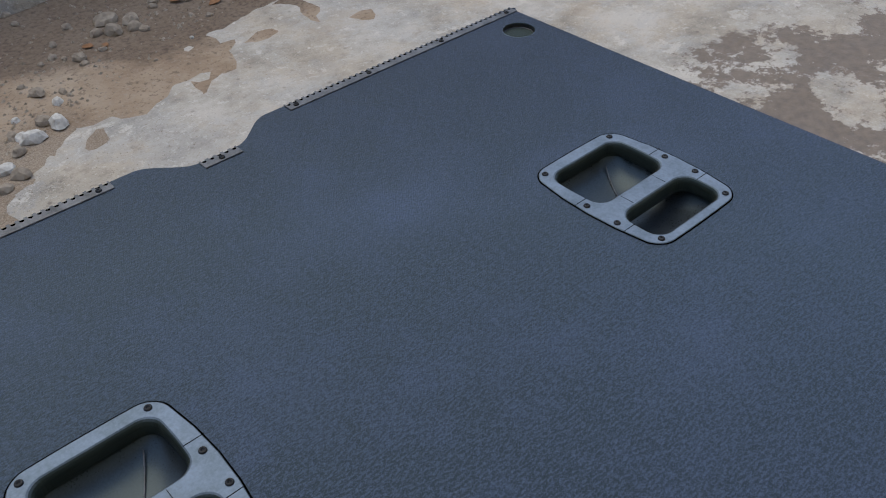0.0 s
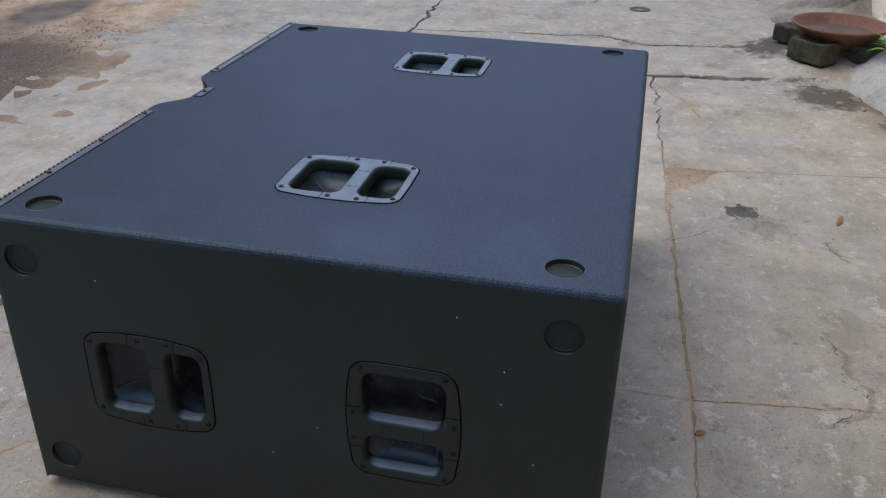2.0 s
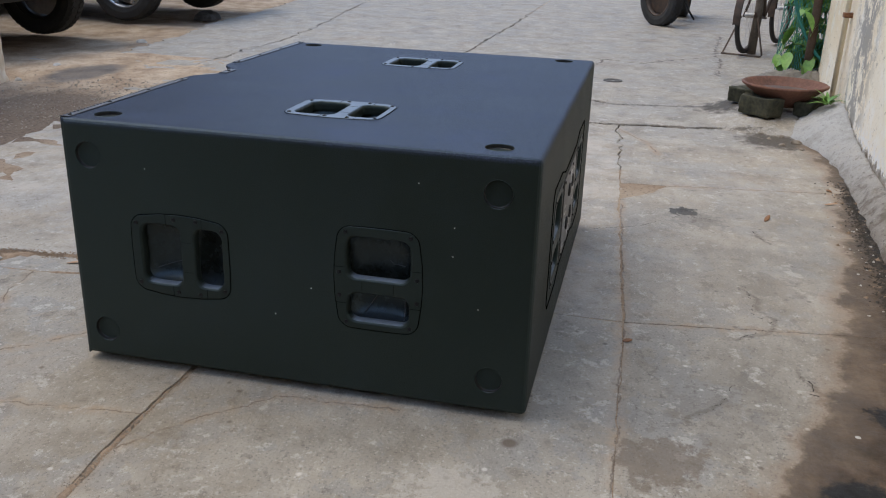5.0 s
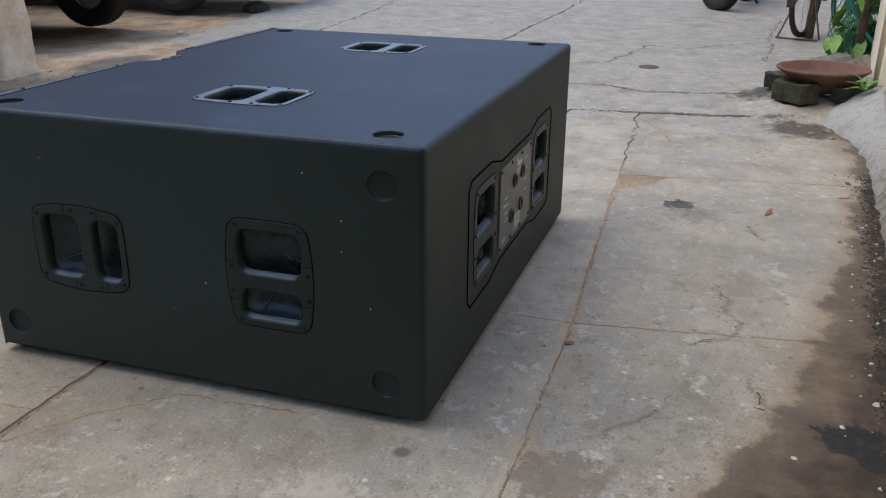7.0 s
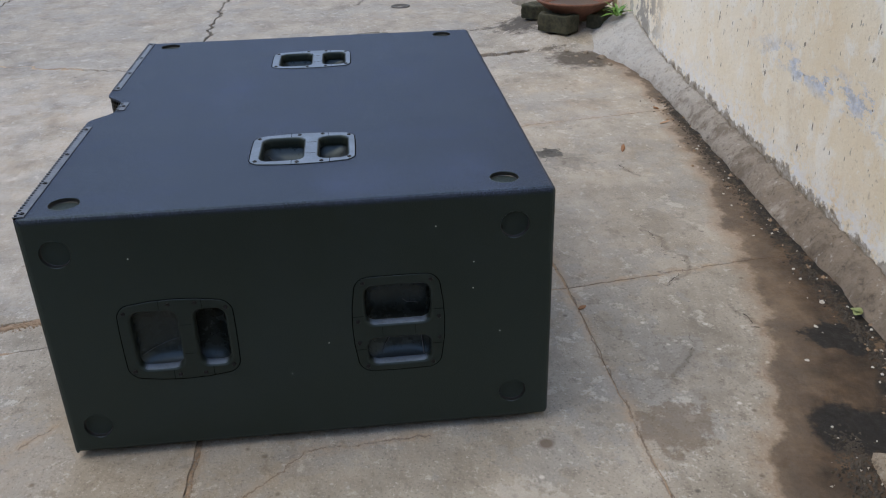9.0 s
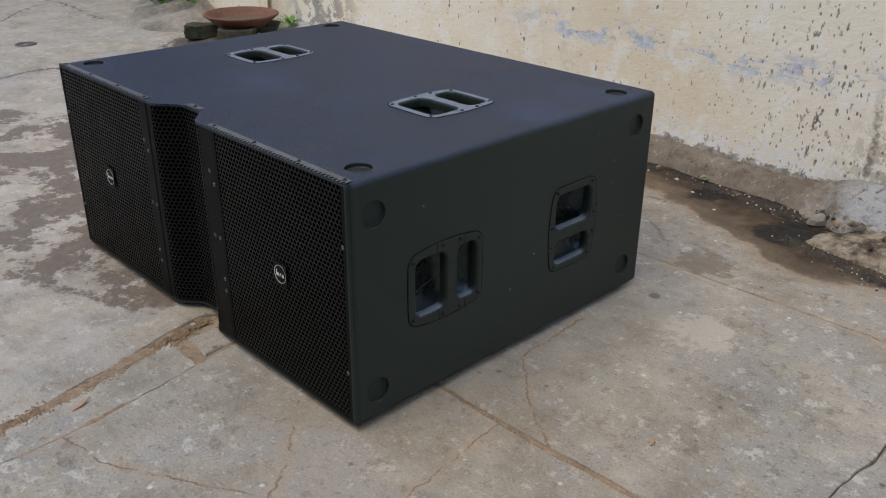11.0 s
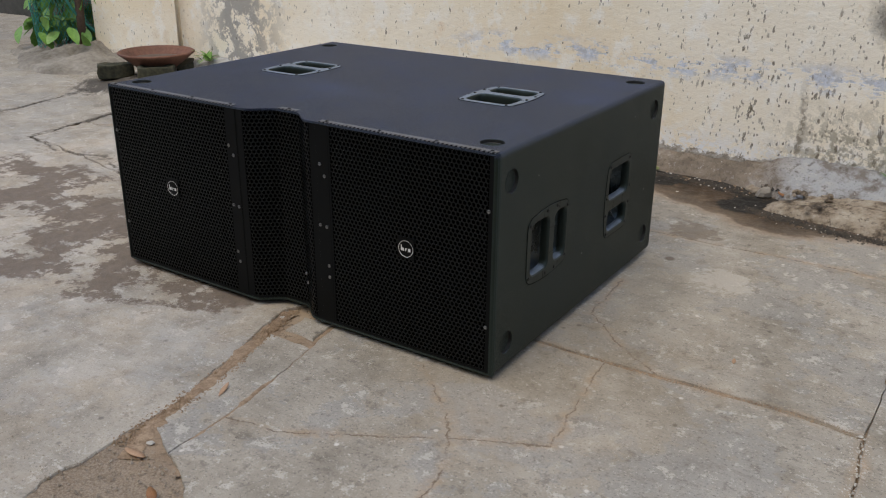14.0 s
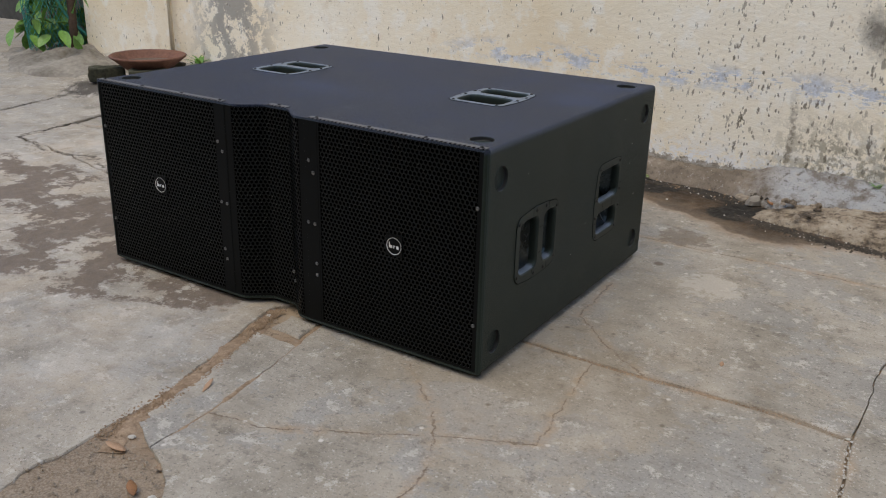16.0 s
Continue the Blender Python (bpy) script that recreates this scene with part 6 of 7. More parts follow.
def car(label, x, y, rz, paint, metal=None, width=1.78):
    """A parked car, nose along +x of its own frame."""
    c = thing("car", label, "car", (x, y, 0), rz, "parked cars")
    hw = width / 2
    side = [(-0.75, 0.42), (-0.72, 0.78), (-0.60, 0.90), (0.45, 1.02), (1.05, 1.52), (2.6, 1.60), (3.35, 1.50), (3.45, 0.95), (3.42, 0.40)]
    bm = bmesh.new()
    loops = []
    for f, ins in ((-1.0, 0.10), (-0.94, 0.02), (-0.8, 0.0), (0.8, 0.0), (0.94, 0.02), (1.0, 0.10)):
        loops.append([(-px * (1 - 0.02 * ins), f * hw * (0.86 if pz > 1.3 else 1.0), 0.42 + (pz - 0.42) * (1 - 0.12 * ins)) for px, pz in side + [(3.2, 0.42), (-0.6, 0.44)]])
    loft(bm, loops, True, True)
    bmesh.ops.recalc_face_normals(bm, faces=bm.faces)
    part("body", bm, paint, c)
    bm = bmesh.new()
    box(bm, 0.58, 0.84, -hw * 0.96, hw * 0.96, 0.40, 0.62, 0.06, 3)
    part("bumper", bm, TRIM, c, "black plastic bumper")
    bm = bmesh.new()
    box(bm, -3.3, -0.42, -hw * 0.9, hw * 0.9, 0.18, 0.44, 0.03, 1)
    part("underbody", bm, TRIM, c, "dark underbody")
    for s in (-1, 1):
        bm = bmesh.new()
        box(bm, 0.60, 0.76, s * hw * 0.70 - 0.16, s * hw * 0.70 + 0.16, 0.66, 0.82, 0.04, 2)
        part("headlight", bm, CHROME, c, "clear headlight")
        bm = bmesh.new()
        box(bm, -2.9, -0.9, s * hw * 0.90 - 0.012, s * hw * 0.90 + 0.012, 1.02, 1.42, 0.01, 1)
        part("window", bm, GLASS, c, "dark side window")
        for px in (0.0, -2.62):
            wheel_parts(c, (px, s * (hw - 0.12), 0.36), 0.36, 0.225, 0 if s > 0 else 180, True, 5, metal)
    return c


# nose towards the drive: +x of the car turned to +y of the yard
car("black parked car with dusty tyres beyond the gate", -4.46, -3.96, 90, CARPAINT, TRIM)
car("dark green parked car with silver alloy wheels", -7.26, -3.92, 90, CARGREY)


def build_motorbike():
    b = thing("motorcycle", "parked dark motorcycle with a knobbly dusty tyre", "motorcycle", (-8.75, 1.33, 0), -12)
    wheel_parts(b, (0, 0, 0.30), 0.30, 0.15, 52, False)
    wheel_parts(b, (-1.32, 0, 0.30), 0.30, 0.15, 4, False)
    for s in (-0.09, 0.09):
        bm = bmesh.new()
        tube(bm, [(0.0, s, 0.30), (-0.14, s, 0.66), (-0.24, s, 0.95)], 0.02, 10)
        part("fork", bm, CHROME, b, "steel fork tube", True)
    bm = bmesh.new()
    box(bm, -0.95, -0.45, -0.12, 0.12, 0.26, 0.58, 0.05, 3)
    part("engine", bm, BIKE, b, "dusty engine block")
    bm = bmesh.new()
    tube(bm, [(-0.24, 0, 0.85), (-0.5, 0, 0.62), (-1.0, 0, 0.55), (-1.32, 0, 0.32)], 0.03, 10)
    part("frame", bm, TRIM, b, "black tube frame", True)
    bm = bmesh.new()
    box(bm, -0.75, -0.3, -0.13, 0.13, 0.70, 0.90, 0.07, 3)
    part("tank", bm, CARPAINT, b, "black fuel tank")
    bm = bmesh.new()
    box(bm, -1.45, -0.75, -0.13, 0.13, 0.72, 0.82, 0.04, 3)
    part("seat", bm, TRIM, b, "black padded seat")
    bm = bmesh.new()
    tube(bm, [(-0.30, -0.36, 0.98), (-0.22, -0.12, 1.0), (-0.22, 0.12, 1.0), (-0.30, 0.36, 0.98)], 0.014, 8)
    part("handlebar", bm, CHROME, b, "", True)
    bm = bmesh.new()
    tube(bm, [(-0.8, 0.06, 0.3), (-0.82, 0.18, 0.1), (-0.84, 0.24, 0.012)], 0.012, 8)
    part("side_stand", bm, TRIM, b, "", True)


build_motorbike()


def build_bicycle():
    b = thing("bicycle", "old rusty bicycle on a wire rear stand", "bicycle", (-6.60, 2.08, 0), 158)
    r = 0.33
    for px in (0.0, 1.02):
        bm = bmesh.new()
        lathe(bm, [(r - 0.03, -0.017), (r - 0.005, -0.019), (r, 0.0), (r - 0.005, 0.019), (r - 0.03, 0.017)], 56, "y", closed=True)
        wheel = part("wheel", bm, TYRE, b, "thin black bicycle tyre", True)
        wheel.matrix_local = pose(px, 0, r + 0.012)
        bm = bmesh.new()
        lathe(bm, [(r - 0.045, -0.012), (r - 0.028, -0.014), (r - 0.028, 0.014), (r - 0.045, 0.012)], 48, "y", closed=True)
        part("rim", bm, BIKE, wheel, "", True)
        bm = bmesh.new()
        for k in range(20):
            a = 2 * math.pi * k / 20
            tube(bm, [(0.02 * math.sin(a + 1), 0.02 * (-1) ** k, 0.02 * math.cos(a + 1)), ((r - 0.04) * math.sin(a), 0, (r - 0.04) * math.cos(a))], 0.0014, 4)
        lathe(bm, [(0.0, -0.04), (0.02, -0.04), (0.02, 0.04), (0.0, 0.04)], 14, "y")
        part("spokes", bm, CHROME, wheel)
        bm = bmesh.new()
        pts = [(px + (r + 0.03) * math.sin(a), 0, r + 0.012 + (r + 0.03) * math.cos(a)) for a in [radians(-100 + 150 * k / 14) for k in range(15)]]
        rows = [[bm.verts.new((x, s, z)) for x, _, z in pts] for s in (-0.03, 0.0, 0.03)]
        for v in rows[1]:
            v.co.z += 0.008
        for u, v in zip(rows, rows[1:]):
            for k in range(14):
                bm.faces.new((u[k], u[k + 1], v[k + 1], v[k]))
        part("mudguard", bm, BIKE, b, "bent steel mudguard", True)
    tubes = [("chain_stay", [(0, 0.05, r), (0.44, 0.02, 0.29)]), ("chain_stay", [(0, -0.05, r), (0.44, -0.02, 0.29)]), ("seat_stay", [(0, 0.05, r), (0.30, 0.02, 0.78)]), ("seat_stay", [(0, -0.05, r), (0.30, -0.02, 0.78)]), ("seat_tube", [(0.44, 0, 0.29), (0.27, 0, 0.92)]), ("down_tube", [(0.44, 0, 0.29), (0.86, 0, 0.74)]), ("top_tube", [(0.30, 0, 0.80), (0.84, 0, 0.84)]), ("head_tube", [(0.88, 0, 0.70), (0.83, 0, 0.92)])]
    for nm, pts in tubes:
        bm = bmesh.new()
        tube(bm, pts, 0.011 if "stay" in nm else 0.016, 9)
        part(nm, bm, BIKE, b, "", True)
    for s in (-0.06, 0.06):
        bm = bmesh.new()
        tube(bm, [(1.02, s, r), (0.92, s * 0.7, 0.66), (0.89, 0.0, 0.70)], 0.011, 8)
        part("fork_blade", bm, BIKE, b, "", True)
    bm = bmesh.new()
    tube(bm, [(0.0, 0.07, r), (-0.06, 0.17, 0.02), (-0.11, 0.17, 0.011), (-0.11, -0.17, 0.011), (-0.06, -0.17, 0.02), (0.0, -0.07, r)], 0.008, 7)
    part("wire_stand", bm, BIKE, b, "bent wire stand", True)
    bm = bmesh.new()
    box(bm, 0.14, 0.40, -0.08, 0.08, 0.93, 0.99, 0.025, 3)
    part("saddle", bm, TRIM, b, "worn black saddle")
    bm = bmesh.new()
    tube(bm, [(0.62, -0.26, 0.98), (0.82, -0.2, 1.0), (0.85, 0, 0.95), (0.82, 0.2, 1.0), (0.62, 0.26, 0.98)], 0.012, 8)
    part("handlebar", bm, CHROME, b, "", True)
    bm = bmesh.new()
    lathe(bm, [(0.085, -0.004), (0.095, 0.0), (0.085, 0.004)], 30, "y", (0.44, 0.05, 0.29), closed=True)
    part("chainring", bm, CHROME, b)
    bm = bmesh.new()
    tube(bm, [(-0.02, 0, 0.01), (0.0, 0.01, 0.4), (0.03, 0, 1.5)], [0.040, 0.034, 0.032], 9)
    trunk = link("stake", bm, POLE, None, "", True)
    trunk.matrix_world = pose(-6.62, 2.14, 0)
    tagged(trunk, "brown wooden stake beside a parked bicycle", "stake")


build_bicycle()


# ---- small things on the ground ----
def drain_cover():
    bm = bmesh.new()
    lathe(bm, [(0.0, -0.004), (0.03, -0.004), (0.032, 0.002), (0.05, 0.002), (0.052, -0.002), (0.07, -0.002), (0.074, 0.004), (0.10, 0.004), (0.105, -0.004)], 36)
    ob = link("drain_cover", bm, IRON, None, "", True)
    ob.matrix_world = pose(-4.71, 1.03, 0.002) @ Matrix.Diagonal((0.66, 0.66, 0.8, 1))
    tagged(ob, "small round dark drain cover set in concrete", "drain cover")


drain_cover()


def ground_leaf(x, y, z, rz, length, width, material, label):
    bm = bmesh.new()
    leaf_mesh(bm, Matrix.Identity(4), length, width, -0.12)
    ex = bmesh.ops.extrude_face_region(bm, geom=bm.faces[:])
    bmesh.ops.translate(bm, verts=[e for e in ex["geom"] if isinstance(e, bmesh.types.BMVert)], vec=(0, 0, 0.0015))
    ob = link("fallen_leaf", bm, material, None, "", True)
    ob.matrix_world = pose(x, y, z + 0.001, 2, 6, rz)
    return tagged(ob, label, "leaf", "fallen leaves")


ground_leaf(-1.672, 1.758, 0.0, 70, 0.064, 0.017, DRY, "curled dry orange leaf on concrete")
ground_leaf(-0.478, 1.277, 0.0, 20, 0.026, 0.015, DRY, "small dry orange leaf in a joint")
ground_leaf(-2.18, 2.08, 0.0, 130, 0.030, 0.022, DRY, "dry orange leaf at the wall foot")
ground_leaf(-0.33, -0.79, 0.0, 60, 0.045, 0.021, DRY, "curled dry orange leaf on sand")
ground_leaf(-0.525, -0.43, 0.0, 20, 0.053, 0.012, TAN, "dry tan leaf lying in a sandy joint")
ground_leaf(-0.47, -0.70, 0.0, 100, 0.053, 0.022, TAN, "dry brown leaf on sand beside a crack")
ground_leaf(0.48, 0.448, 0.0, 10, 0.022, 0.011, TAN, "small dry brown leaf on concrete")
ground_leaf(-0.32, 2.02, 0.012, 40, 0.038, 0.027, WILT, "wilted pale green leaf in the wet gutter")
ground_leaf(-0.33, 2.05, 0.014, 160, 0.034, 0.022, WILT, "wilted pale green leaf in the wet gutter")
ground_leaf(-1.98, 2.02, 0.0, 15, 0.053, 0.013, TAN, "dry tan leaf at the wall foot")
ground_leaf(-1.15, -1.75, 0.0, 30, 0.038, 0.030, DRY, "curled dry orange leaf on dirt")
ground_leaf(-4.9, 2.28, 0.0, 30, 0.068, 0.030, DRY, "dry orange leaf under the creeper")
ground_leaf(-4.75, 2.2, 0.0, 80, 0.075, 0.022, TAN, "dry brown leaf under the creeper")
ground_leaf(-4.98, 2.12, 0.0, 140, 0.060, 0.022, DRY, "dry orange leaf under the creeper")


def pebble(x, y, size, material, label, group, seed, flatness=0.6, z=0.0):
    bm = bmesh.new()
    bmesh.ops.create_icosphere(bm, subdivisions=2, radius=1)
    for v in bm.verts:
        v.co *= 1 + 0.32 * noise.noise(v.co * 1.3 + Vector((seed * 3.1, seed, 0)))
        v.co = Vector((v.co.x * size, v.co.y * size * 0.75, max(-0.2, v.co.z) * size * flatness))
    low = min(v.co.z for v in bm.verts)
    ob = link("pebble", bm, material, None, "")
    ob.matrix_world = pose(x, y, z - low - 0.001, 0, 0, seed * 47)
    return tagged(ob, label, "pebble", group)


CHIPS = [(-1.114, 1.627, 0.011), (-0.355, 1.606, 0.014), (-2.02, 2.048, 0.014), (-0.888, 1.242, 0.006), (-1.657, 2.07, 0.014), (-0.857, 1.965, 0.010), (-0.62, 1.99, 0.012), (-0.30, 1.90, 0.013), (-0.15, 1.80, 0.012), (-0.698, -0.02, 0.016), (-0.627, -0.131, 0.013), (-0.505, -0.655, 0.017), (-0.294, -0.775, 0.018), (-0.594, -0.382, 0.010), (0.13, -0.388, 0.006), (0.823, 0.274, 0.012), (-2.9, 1.62, 0.008), (-0.42, 1.98, 0.018), (-1.2, 2.0, 0.011), (-1.45, 2.02, 0.009)]
for i, (px, py, ps) in enumerate(CHIPS):
    pebble(px, py, ps * 0.58, CHIP, "small pale stone chip lying on the yard", "stone chips", i + 1, 0.42)
for i in range(34):
    rnd = random.Random(100 + i)
    px, py = rnd.uniform(-1.6, -0.45), rnd.uniform(-2.5, -1.2)
    if py > -1.05 - 0.55 * (-0.5 - px):
        py -= 0.5
    pebble(px, py, rnd.uniform(0.008, 0.022), STONE, "dusty broken stone on the dirt", "rubble", 30 + i, 0.7, ground_height(px, py))
for i, (px, py, ps) in enumerate([(-0.62, -1.20, 0.035), (-0.72, -1.33, 0.03), (-0.55, -1.28, 0.04), (-1.25, -1.92, 0.05), (-1.32, -1.86, 0.04), (-0.85, -1.55, 0.03)]):
    pebble(px, py, ps, STONE if i > 2 else CHIP, "chunk of broken concrete on the dirt", "rubble", 70 + i, 0.6, ground_height(px, py))
for i, (px, py, ps, pale) in enumerate([(-0.88, -1.46, 0.028, 1), (-1.23, -1.81, 0.050, 0), (-1.30, -1.78, 0.040, 0), (-1.18, -1.84, 0.034, 0), (-0.99, -1.77, 0.026, 0), (-1.05, -1.68, 0.034, 0), (-0.83, -1.64, 0.018, 0), (-0.74, -1.45, 0.020, 1), (-0.83, -1.33, 0.045, 1), (-0.80, -1.37, 0.036, 0), (-0.74, -1.30, 0.048, 1), (-0.68, -1.26, 0.034, 0), (-0.70, -1.36, 0.030, 0), (-0.64, -1.14, 0.040, 0), (-0.58, -1.10, 0.030, 0), (-0.56, -1.18, 0.046, 1), (-0.92, -1.52, 0.022, 0), (-1.41, -1.57, 0.012, 1), (-1.14, -1.70, 0.020, 0)]):
    pebble(px, py, ps * 0.8, CHIP if pale else STONE, "pale broken concrete lump at the slab edge" if pale else "earthy stone half sunk in damp dirt", "rubble", 120 + i, 0.75, ground_height(px, py))
for i, (px, py, ps) in enumerate([(-3.02, 1.98, 0.022), (-3.10, 2.06, 0.028), (-3.22, 2.00, 0.020), (-2.96, 2.07, 0.018), (-3.16, 1.93, 0.014), (-3.28, 1.90, 0.016)]):
    pebble(px, py, ps, STONE, "crumb of broken concrete in a damp hollow", "hollow crumbs", 150 + i, 0.6)
ground_leaf(-1.10, -1.78, 0.004, 30, 0.048, 0.030, DRY, "curled orange leaf on damp dirt")
ground_leaf(-1.59, -1.76, 0.004, 100, 0.060, 0.034, DRY, "curled orange leaf on damp dirt")
ground_leaf(-1.50, -1.90, 0.006, 60, 0.055, 0.034, DRY, "curled orange leaf on damp dirt")
pebble(0.13, 1.985, 0.035, STONE, "grey stone in the black gutter silt", "gutter stones", 81)
pebble(0.10, 2.01, 0.028, STONE, "grey stone in the black gutter silt", "gutter stones", 82)
pebble(0.17, 1.95, 0.042, GRIME, "muddy grey stone in the black gutter silt", "gutter stones", 86, 0.8)
pebble(0.22, 2.00, 0.036, GRIME, "muddy grey stone in the black gutter silt", "gutter stones", 87, 0.8)
pebble(0.28, 1.96, 0.026, STONE, "grey stone in the black gutter silt", "gutter stones", 88, 0.8)
ground_leaf(0.25, 1.92, 0.02, 30, 0.05, 0.024, DRY, "dry brown leaf among the gutter stones")
ground_leaf(0.33, 1.99, 0.03, 110, 0.045, 0.02, DRY, "dry brown leaf among the gutter stones")
pebble(-5.02, -2.90, 0.045, CHIP, "white scrap on the dirt verge", "scraps", 83)
pebble(-3.14, -2.63, 0.026, CHIP, "white scrap on the dirt verge", "scraps", 84)
pebble(-3.71, -2.76, 0.034, CHIP, "white scrap on the dirt verge", "scraps", 85)


def scatter(name, label, n, place, size, material, seed):
    rnd = random.Random(seed)
    verts, faces = [], []
    for _ in range(n):
        x, y, z = place(rnd)
        s = size * rnd.uniform(0.4, 1.3)
        a = rnd.uniform(0, 6.28)
        base = len(verts)
        for k in range(4):
            b = a + k * 1.57 + rnd.uniform(-0.4, 0.4)
            verts.append((x + s * math.cos(b), y + s * math.sin(b), z - 0.001))
        verts.append((x + 0.3 * s * rnd.uniform(-1, 1), y + 0.3 * s * rnd.uniform(-1, 1), z + s * rnd.uniform(0.5, 1.0)))
        faces += [(base + k, base + (k + 1) % 4, base + 4) for k in range(4)]
    me = bpy.data.meshes.new(name)
    me.from_pydata(verts, [], faces)
    me.materials.append(material)
    return tagged(new(name, me), label, "gravel", kind="stuff")


def by_wall(r):
    x = r.uniform(-2.4, 1.6)
    return x, wall_y(x) - 0.10 - abs(r.gauss(0, 0.045)), 0.0


def in_dirt(r):
    x = r.uniform(-3.4, -0.4)
    y = -1.2 - 0.42 * min(1.2, -0.5 - x if x < -0.5 else 0) - abs(r.gauss(0, 0.5))
    return x, y, ground_height(x, y)


def in_joint(r):
    y = r.uniform(-0.70, 0.03)
    x = float(np.interp(y, (-0.70, -0.47, -0.30, -0.10, 0.03), (-0.56, -0.582, -0.612, -0.672, -0.70))) + r.gauss(0, 0.013)
    return x, y, 0.001


scatter("gutter_grit", "pale grit and scraps strewn in the gutter", 80, by_wall, 0.0040, CHIP, 11)
scatter("silt_crumbs", "black crumbs of silt in the gutter", 700, by_wall, 0.0045, CLOTH, 12)
scatter("dirt_gravel", "loose gravel on the dirt verge", 1500, in_dirt, 0.008, STONE, 13)
scatter("joint_grit", "sandy grit in a wide slab joint", 1500, in_joint, 0.0030, SAND, 14)


def along(points, spread):
    """Places strewn along a line of points."""
    def place(r):
        k = r.randrange(len(points) - 1)
        (ax, ay), (bx, by) = points[k], points[k + 1]
        t = r.random()
        return ax + (bx - ax) * t + r.gauss(0, spread), ay + (by - ay) * t + r.gauss(0, spread), -0.0005
    return place


def dirt_corner(r):
    x, y = r.uniform(-1.15, -0.30), r.uniform(-1.15, -0.68)
    return x, y, max(ground_height(x, y), -0.001)


def sand_drift(label, points, wide, gap, seed):
    """A low ragged ribbon of sand lying along a joint, with breaks in it."""
    bm = bmesh.new()
    steps = 140
    lengths = [0.0]
    for a, b in zip(points, points[1:]):
        lengths.append(lengths[-1] + math.dist(a, b))
    rows = []
    for k in range(steps + 1):
        d = lengths[-1] * k / steps
        x, y = float(np.interp(d, lengths, [p[0] for p in points])), float(np.interp(d, lengths, [p[1] for p in points]))
        x2, y2 = float(np.interp(d + 0.01, lengths, [p[0] for p in points])), float(np.interp(d + 0.01, lengths, [p[1] for p in points]))
        t = Vector((x2 - x, y2 - y)).normalized() if (x2, y2) != (x, y) else Vector((0, 1))
        full = max(0.0, min(1.0, gap + 1.6 * noise.noise((d * 7, seed, 1)))) * min(1.0, 8 * k / steps, 8 * (1 - k / steps))
        row = []
        for j in range(9):
            f = j / 4 - 1
            w = wide * (0.65 + 0.7 * noise.noise((d * 9, seed + (1 if f > 0 else 5), 2)) + 0.3 * noise.noise((d * 40, seed + (1 if f > 0 else 5), 3)))
            px, py = x - t.y * f * w, y + t.x * f * w
            h = -0.003 + full * (0.0062 * (1 - f * f) + 0.0016 * noise.noise((px * 60, py * 60, seed)))
            row.append(bm.verts.new((px, py, h)))
        rows.append(row)
    for a, b in zip(rows, rows[1:]):
        for j in range(8):
            bm.faces.new((a[j], a[j + 1], b[j + 1], b[j]))
    bmesh.ops.recalc_face_normals(bm, faces=bm.faces)
    tagged(link("sand_drift", bm, SAND, None, "", True), label, "sand", kind="stuff")


sand_drift("brown sand washed into the wide slab joint", ((-0.50, -0.72), (-0.555, -0.62), (-0.582, -0.47), (-0.615, -0.30), (-0.672, -0.12), (-0.70, 0.02)), 0.040, 0.75, 3)
sand_drift("thin sand caught along a slab joint", ((-0.36, -0.70), (-0.44, -0.60), (-0.447, -0.47), (-0.475, -0.28), (-0.508, -0.10), (-0.54, 0.03)), 0.016, 0.45, 11)
sand_drift("thin sand caught along a slab joint", ((-0.02, 0.27), (0.33, 0.273), (0.66, 0.288), (0.83, 0.27)), 0.014, 0.25, 17)
scatter("slab_joint_crumbs", "crumbs of broken concrete along a slab joint", 900, along(CRACKS[0], 0.010), 0.0028, STONE, 21)
scatter("cross_joint_crumbs", "crumbs of broken concrete along a cross joint", 700, along(((0.83, 0.27), (0.87, -0.3), (0.90, -0.8)), 0.016), 0.0036, CHIP, 22)
scatter("dirt_grit", "grit strewn over the dirt beside the slabs", 1100, dirt_corner, 0.0034, STONE, 23)
mound("mortar_crust", "broken muddy crust of tan mortar beside the gutter", "rubble", 0.92, 1.880, 0.76, 0.245, 0.066, 3.3, CRUST, -3, 0.55)
for i in range(26):
    rnd = random.Random(300 + i)
    px, py = rnd.uniform(0.28, 1.05), 1.87 + rnd.gauss(0, 0.075)
    pebble(px, py, rnd.uniform(0.008, 0.022), (CRUST, STONE, CRUST)[i % 3], "broken mortar lump on the muddy crust", "crust rubble", 300 + i, 0.7, 0.045)
mound("rag", "dark crumpled rag lying by the drive", "rag", -7.05, -3.35, 0.22, 0.12, 0.05, 6.2, CLOTH, 20)


def build_weed(label, at, count, size, seed):
    rnd = random.Random(seed)
    weed = thing("weed", label, "weed", at)
    for k in range(count):
        bm = bmesh.new()
        m = Matrix.Translation((rnd.uniform(-0.07, 0.07) * size, rnd.uniform(-0.06, 0.0) * size, 0)) @ Euler((rnd.uniform(0.3, 1.2), 0, rnd.uniform(0, 6.28))).to_matrix().to_4x4()
        leaf_mesh(bm, m, rnd.uniform(0.09, 0.19) * size, rnd.uniform(0.02, 0.04) * size, 0.4)
        part("leaf", bm, LEAF, weed, "", True)


build_weed("small green weed at the wall foot", (-3.46, 2.26, 0.155), 30, 0.62, 9)
build_weed("tiny green weed on the mortar bank", (0.60, 2.075, 0.125), 12, 0.22, 10)


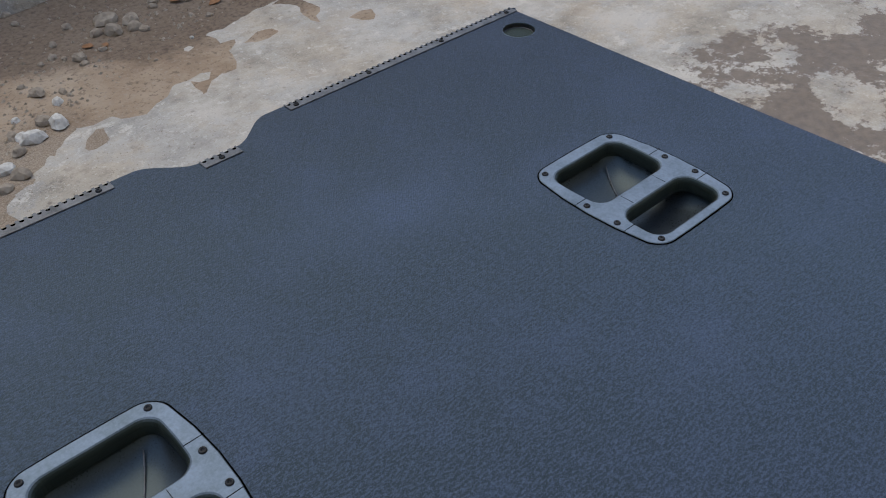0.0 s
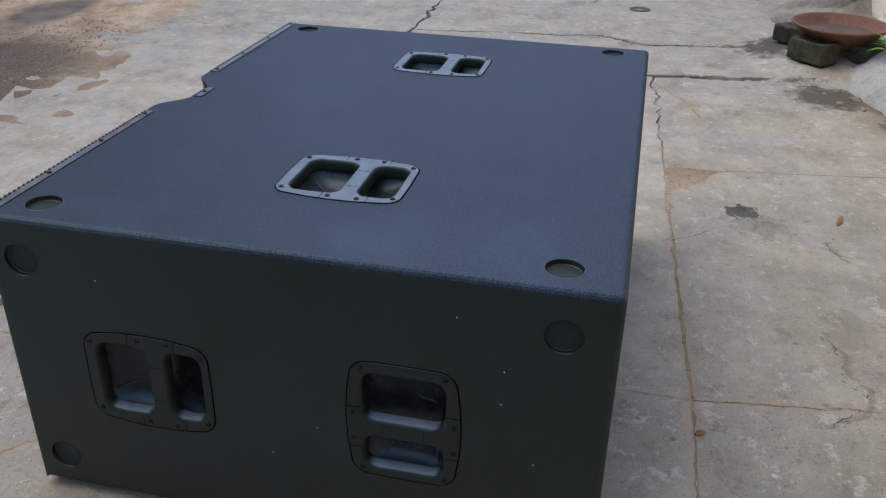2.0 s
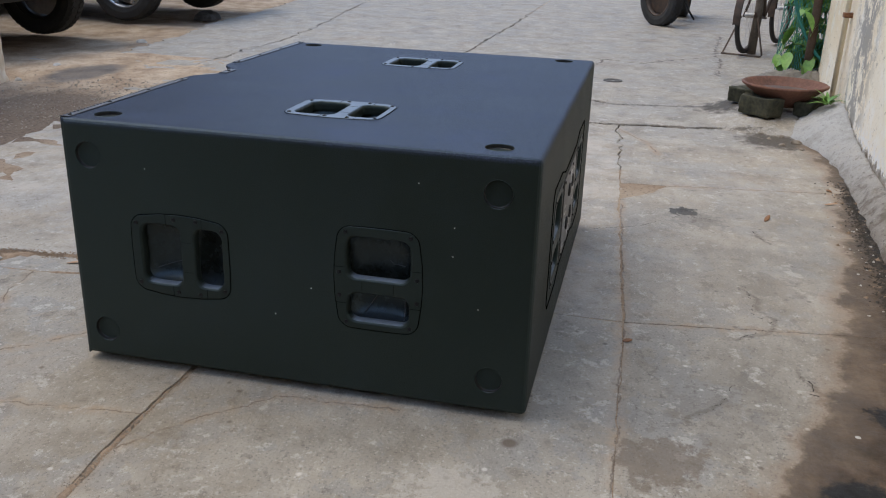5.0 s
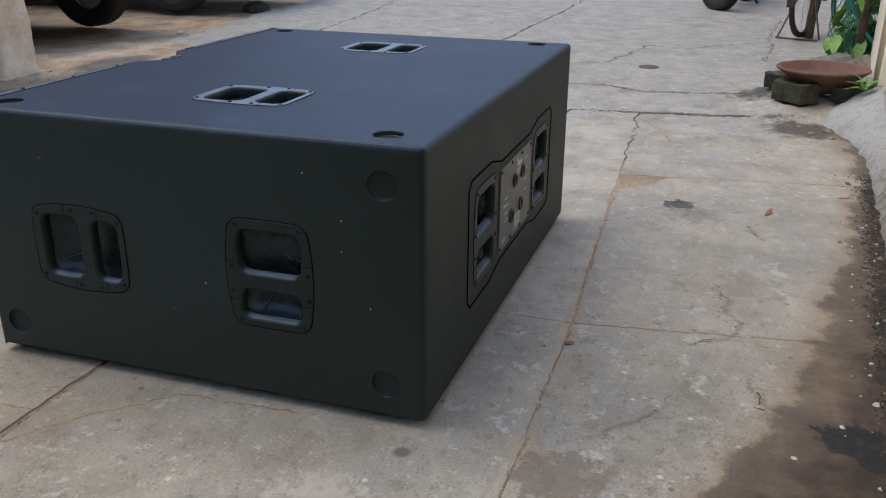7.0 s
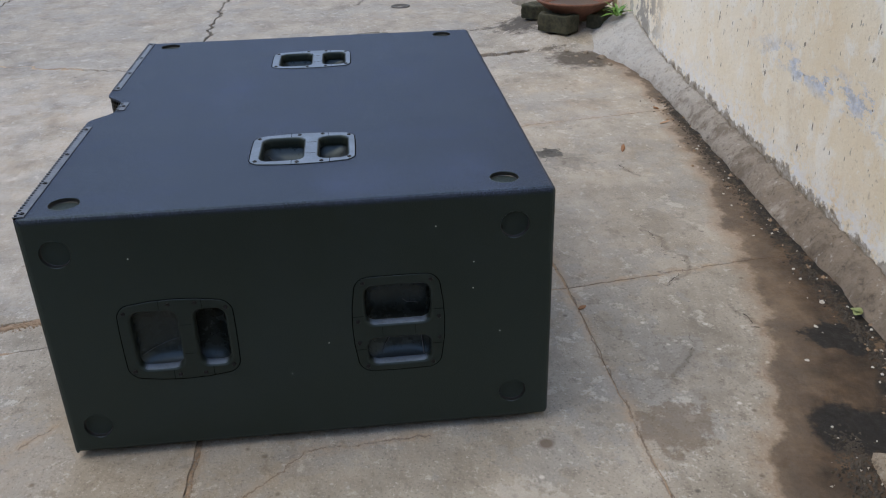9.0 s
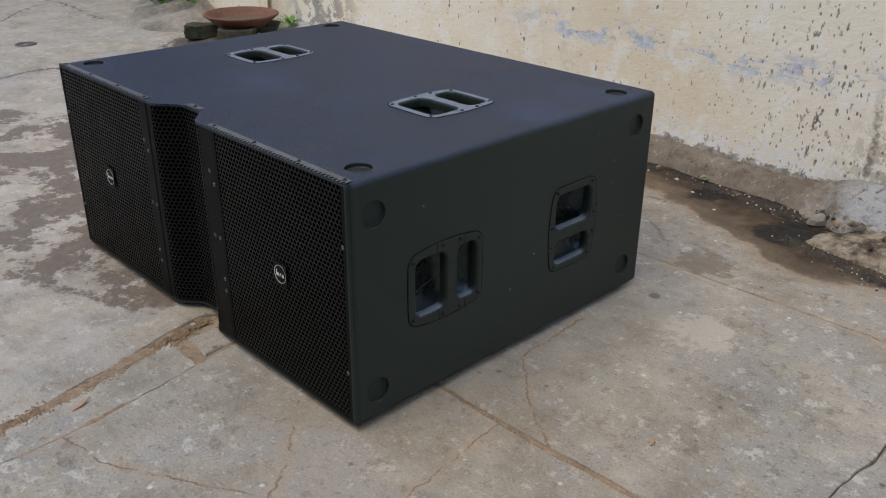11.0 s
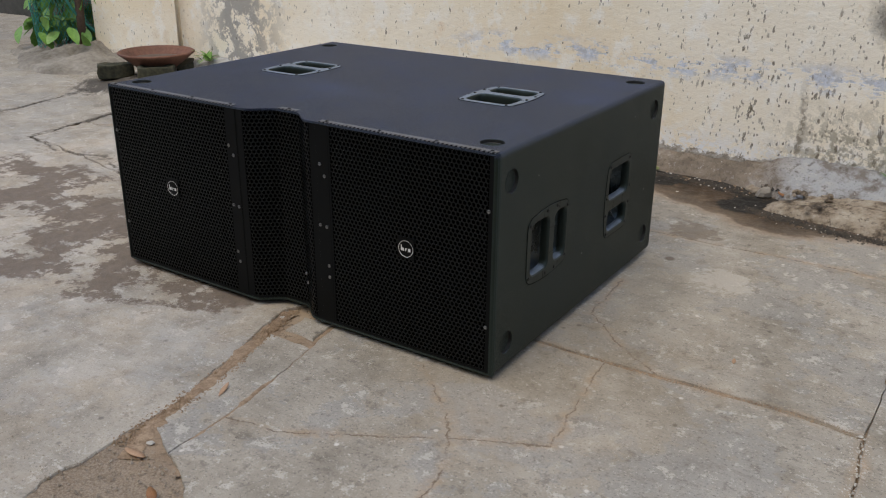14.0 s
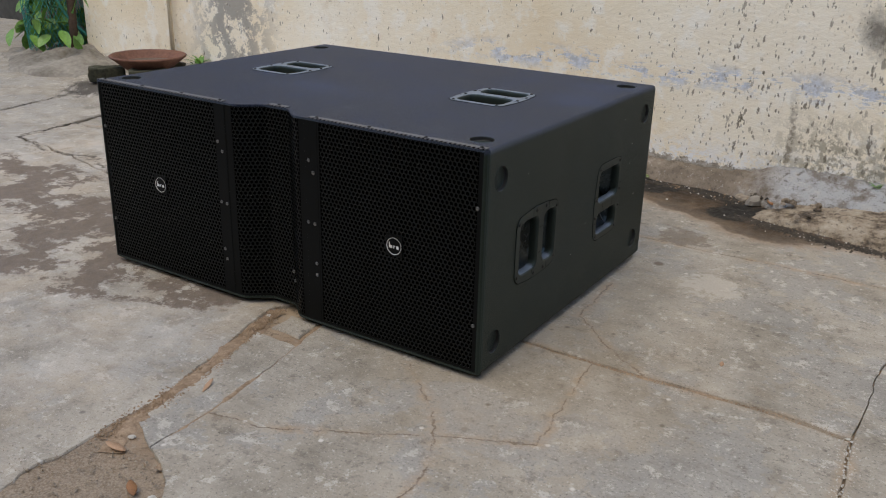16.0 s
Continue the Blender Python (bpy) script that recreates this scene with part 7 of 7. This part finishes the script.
def strewn(points, spread, z):
    """Places strewn along a line, at a height of its own."""
    flat_place = along(points, spread)
    return lambda r: flat_place(r)[:2] + (z + r.uniform(-0.004, 0.004),)


CRUST_FRONT = ((0.15, 1.745), (0.31, 1.700), (0.435, 1.668), (0.553, 1.645), (0.70, 1.640), (0.95, 1.640), (1.30, 1.650))
scatter("crust_silt", "black wet silt and crumbs along the broken crust", 2600, along(CRUST_FRONT, 0.020), 0.0060, CLOTH, 31)
scatter("crust_grit", "pale grit and shreds strewn before the crust", 110, along(CRUST_FRONT, 0.045), 0.0050, CHIP, 32)
scatter("crust_soil", "dark soil caught between crust and footing", 900, strewn(((0.17, 1.98), (0.40, 2.00), (0.70, 1.99), (1.20, 1.97)), 0.016, 0.030), 0.0070, CLOTH, 33)
GUTTER_LINE = ((-2.30, 2.150), (-1.556, 2.095), (-1.00, 2.050), (-0.474, 2.015), (-0.078, 1.985), (0.12, 1.960))
scatter("gutter_silt", "black leaf mould and crumbs along the gutter line", 1900, along(GUTTER_LINE, 0.016), 0.0065, CLOTH, 34)
scatter("gutter_scraps", "white and brown shreds lying in the gutter", 65, along(GUTTER_LINE, 0.038), 0.0065, CHIP, 35)
scatter("gutter_leaf_bits", "reddish leaf bits lying in the gutter", 60, along(GUTTER_LINE, 0.045), 0.0090, SAND, 36)


def hairline(points, wide, seed):
    """A dirt-filled crack: a thin jagged sliver just proud of the slab, thick and thin by turns."""
    rnd = random.Random(seed)
    bm = bmesh.new()
    rows = []
    for (ax, ay), (bx, by) in zip(points, points[1:]):
        n = max(3, int(math.hypot(bx - ax, by - ay) / 0.010))
        t = Vector((by - ay, ax - bx)).normalized()
        for k in range(n):
            f = k / n
            jag = rnd.gauss(0, 0.0035)
            w = wide * max(0.08, 0.55 + 0.9 * noise.noise((ax * 7 + f * 3, ay * 9, seed)) + rnd.uniform(-0.3, 0.3))
            x, y = ax + (bx - ax) * f + t.x * jag, ay + (by - ay) * f + t.y * jag
            sink = 0.006 if noise.noise((ax * 13 + f * 5, ay * 11, seed + 7)) < -0.12 else 0.0
            rows.append([bm.verts.new((x + t.x * s * w / 2, y + t.y * s * w / 2, (0.0006 if s else 0.0011) - sink)) for s in (-1, 0, 1)])
    for a, b in zip(rows, rows[1:]):
        for j in range(2):
            bm.faces.new((a[j], b[j], b[j + 1], a[j + 1]))
    bmesh.ops.recalc_face_normals(bm, faces=bm.faces)
    part("crack", bm, CLOTH, pavement, "thin crack packed with dark dirt")


for seed, (wide, line) in enumerate((
        (0.0045, ((-0.988, 1.623), (-0.857, 1.647), (-0.773, 1.629), (-0.715, 1.674), (-0.757, 1.699))),
        (0.0035, ((-0.567, 1.569), (-0.641, 1.632), (-0.688, 1.689))),
        (0.0050, ((-0.416, 1.713), (-0.371, 1.741), (-0.321, 1.724), (-0.311, 1.765))),
        (0.0022, ((-0.12, 1.43), (-0.175, 1.487), (-0.246, 1.53), (-0.327, 1.549))),
        (0.0040, ((-1.536, 1.698), (-1.465, 1.723), (-1.44, 1.76))),
        (0.0024, ((-1.38, 1.123), (-1.47, 1.296), (-1.64, 1.441), (-1.637, 1.577))))):
    hairline(line, wide, seed + 1)
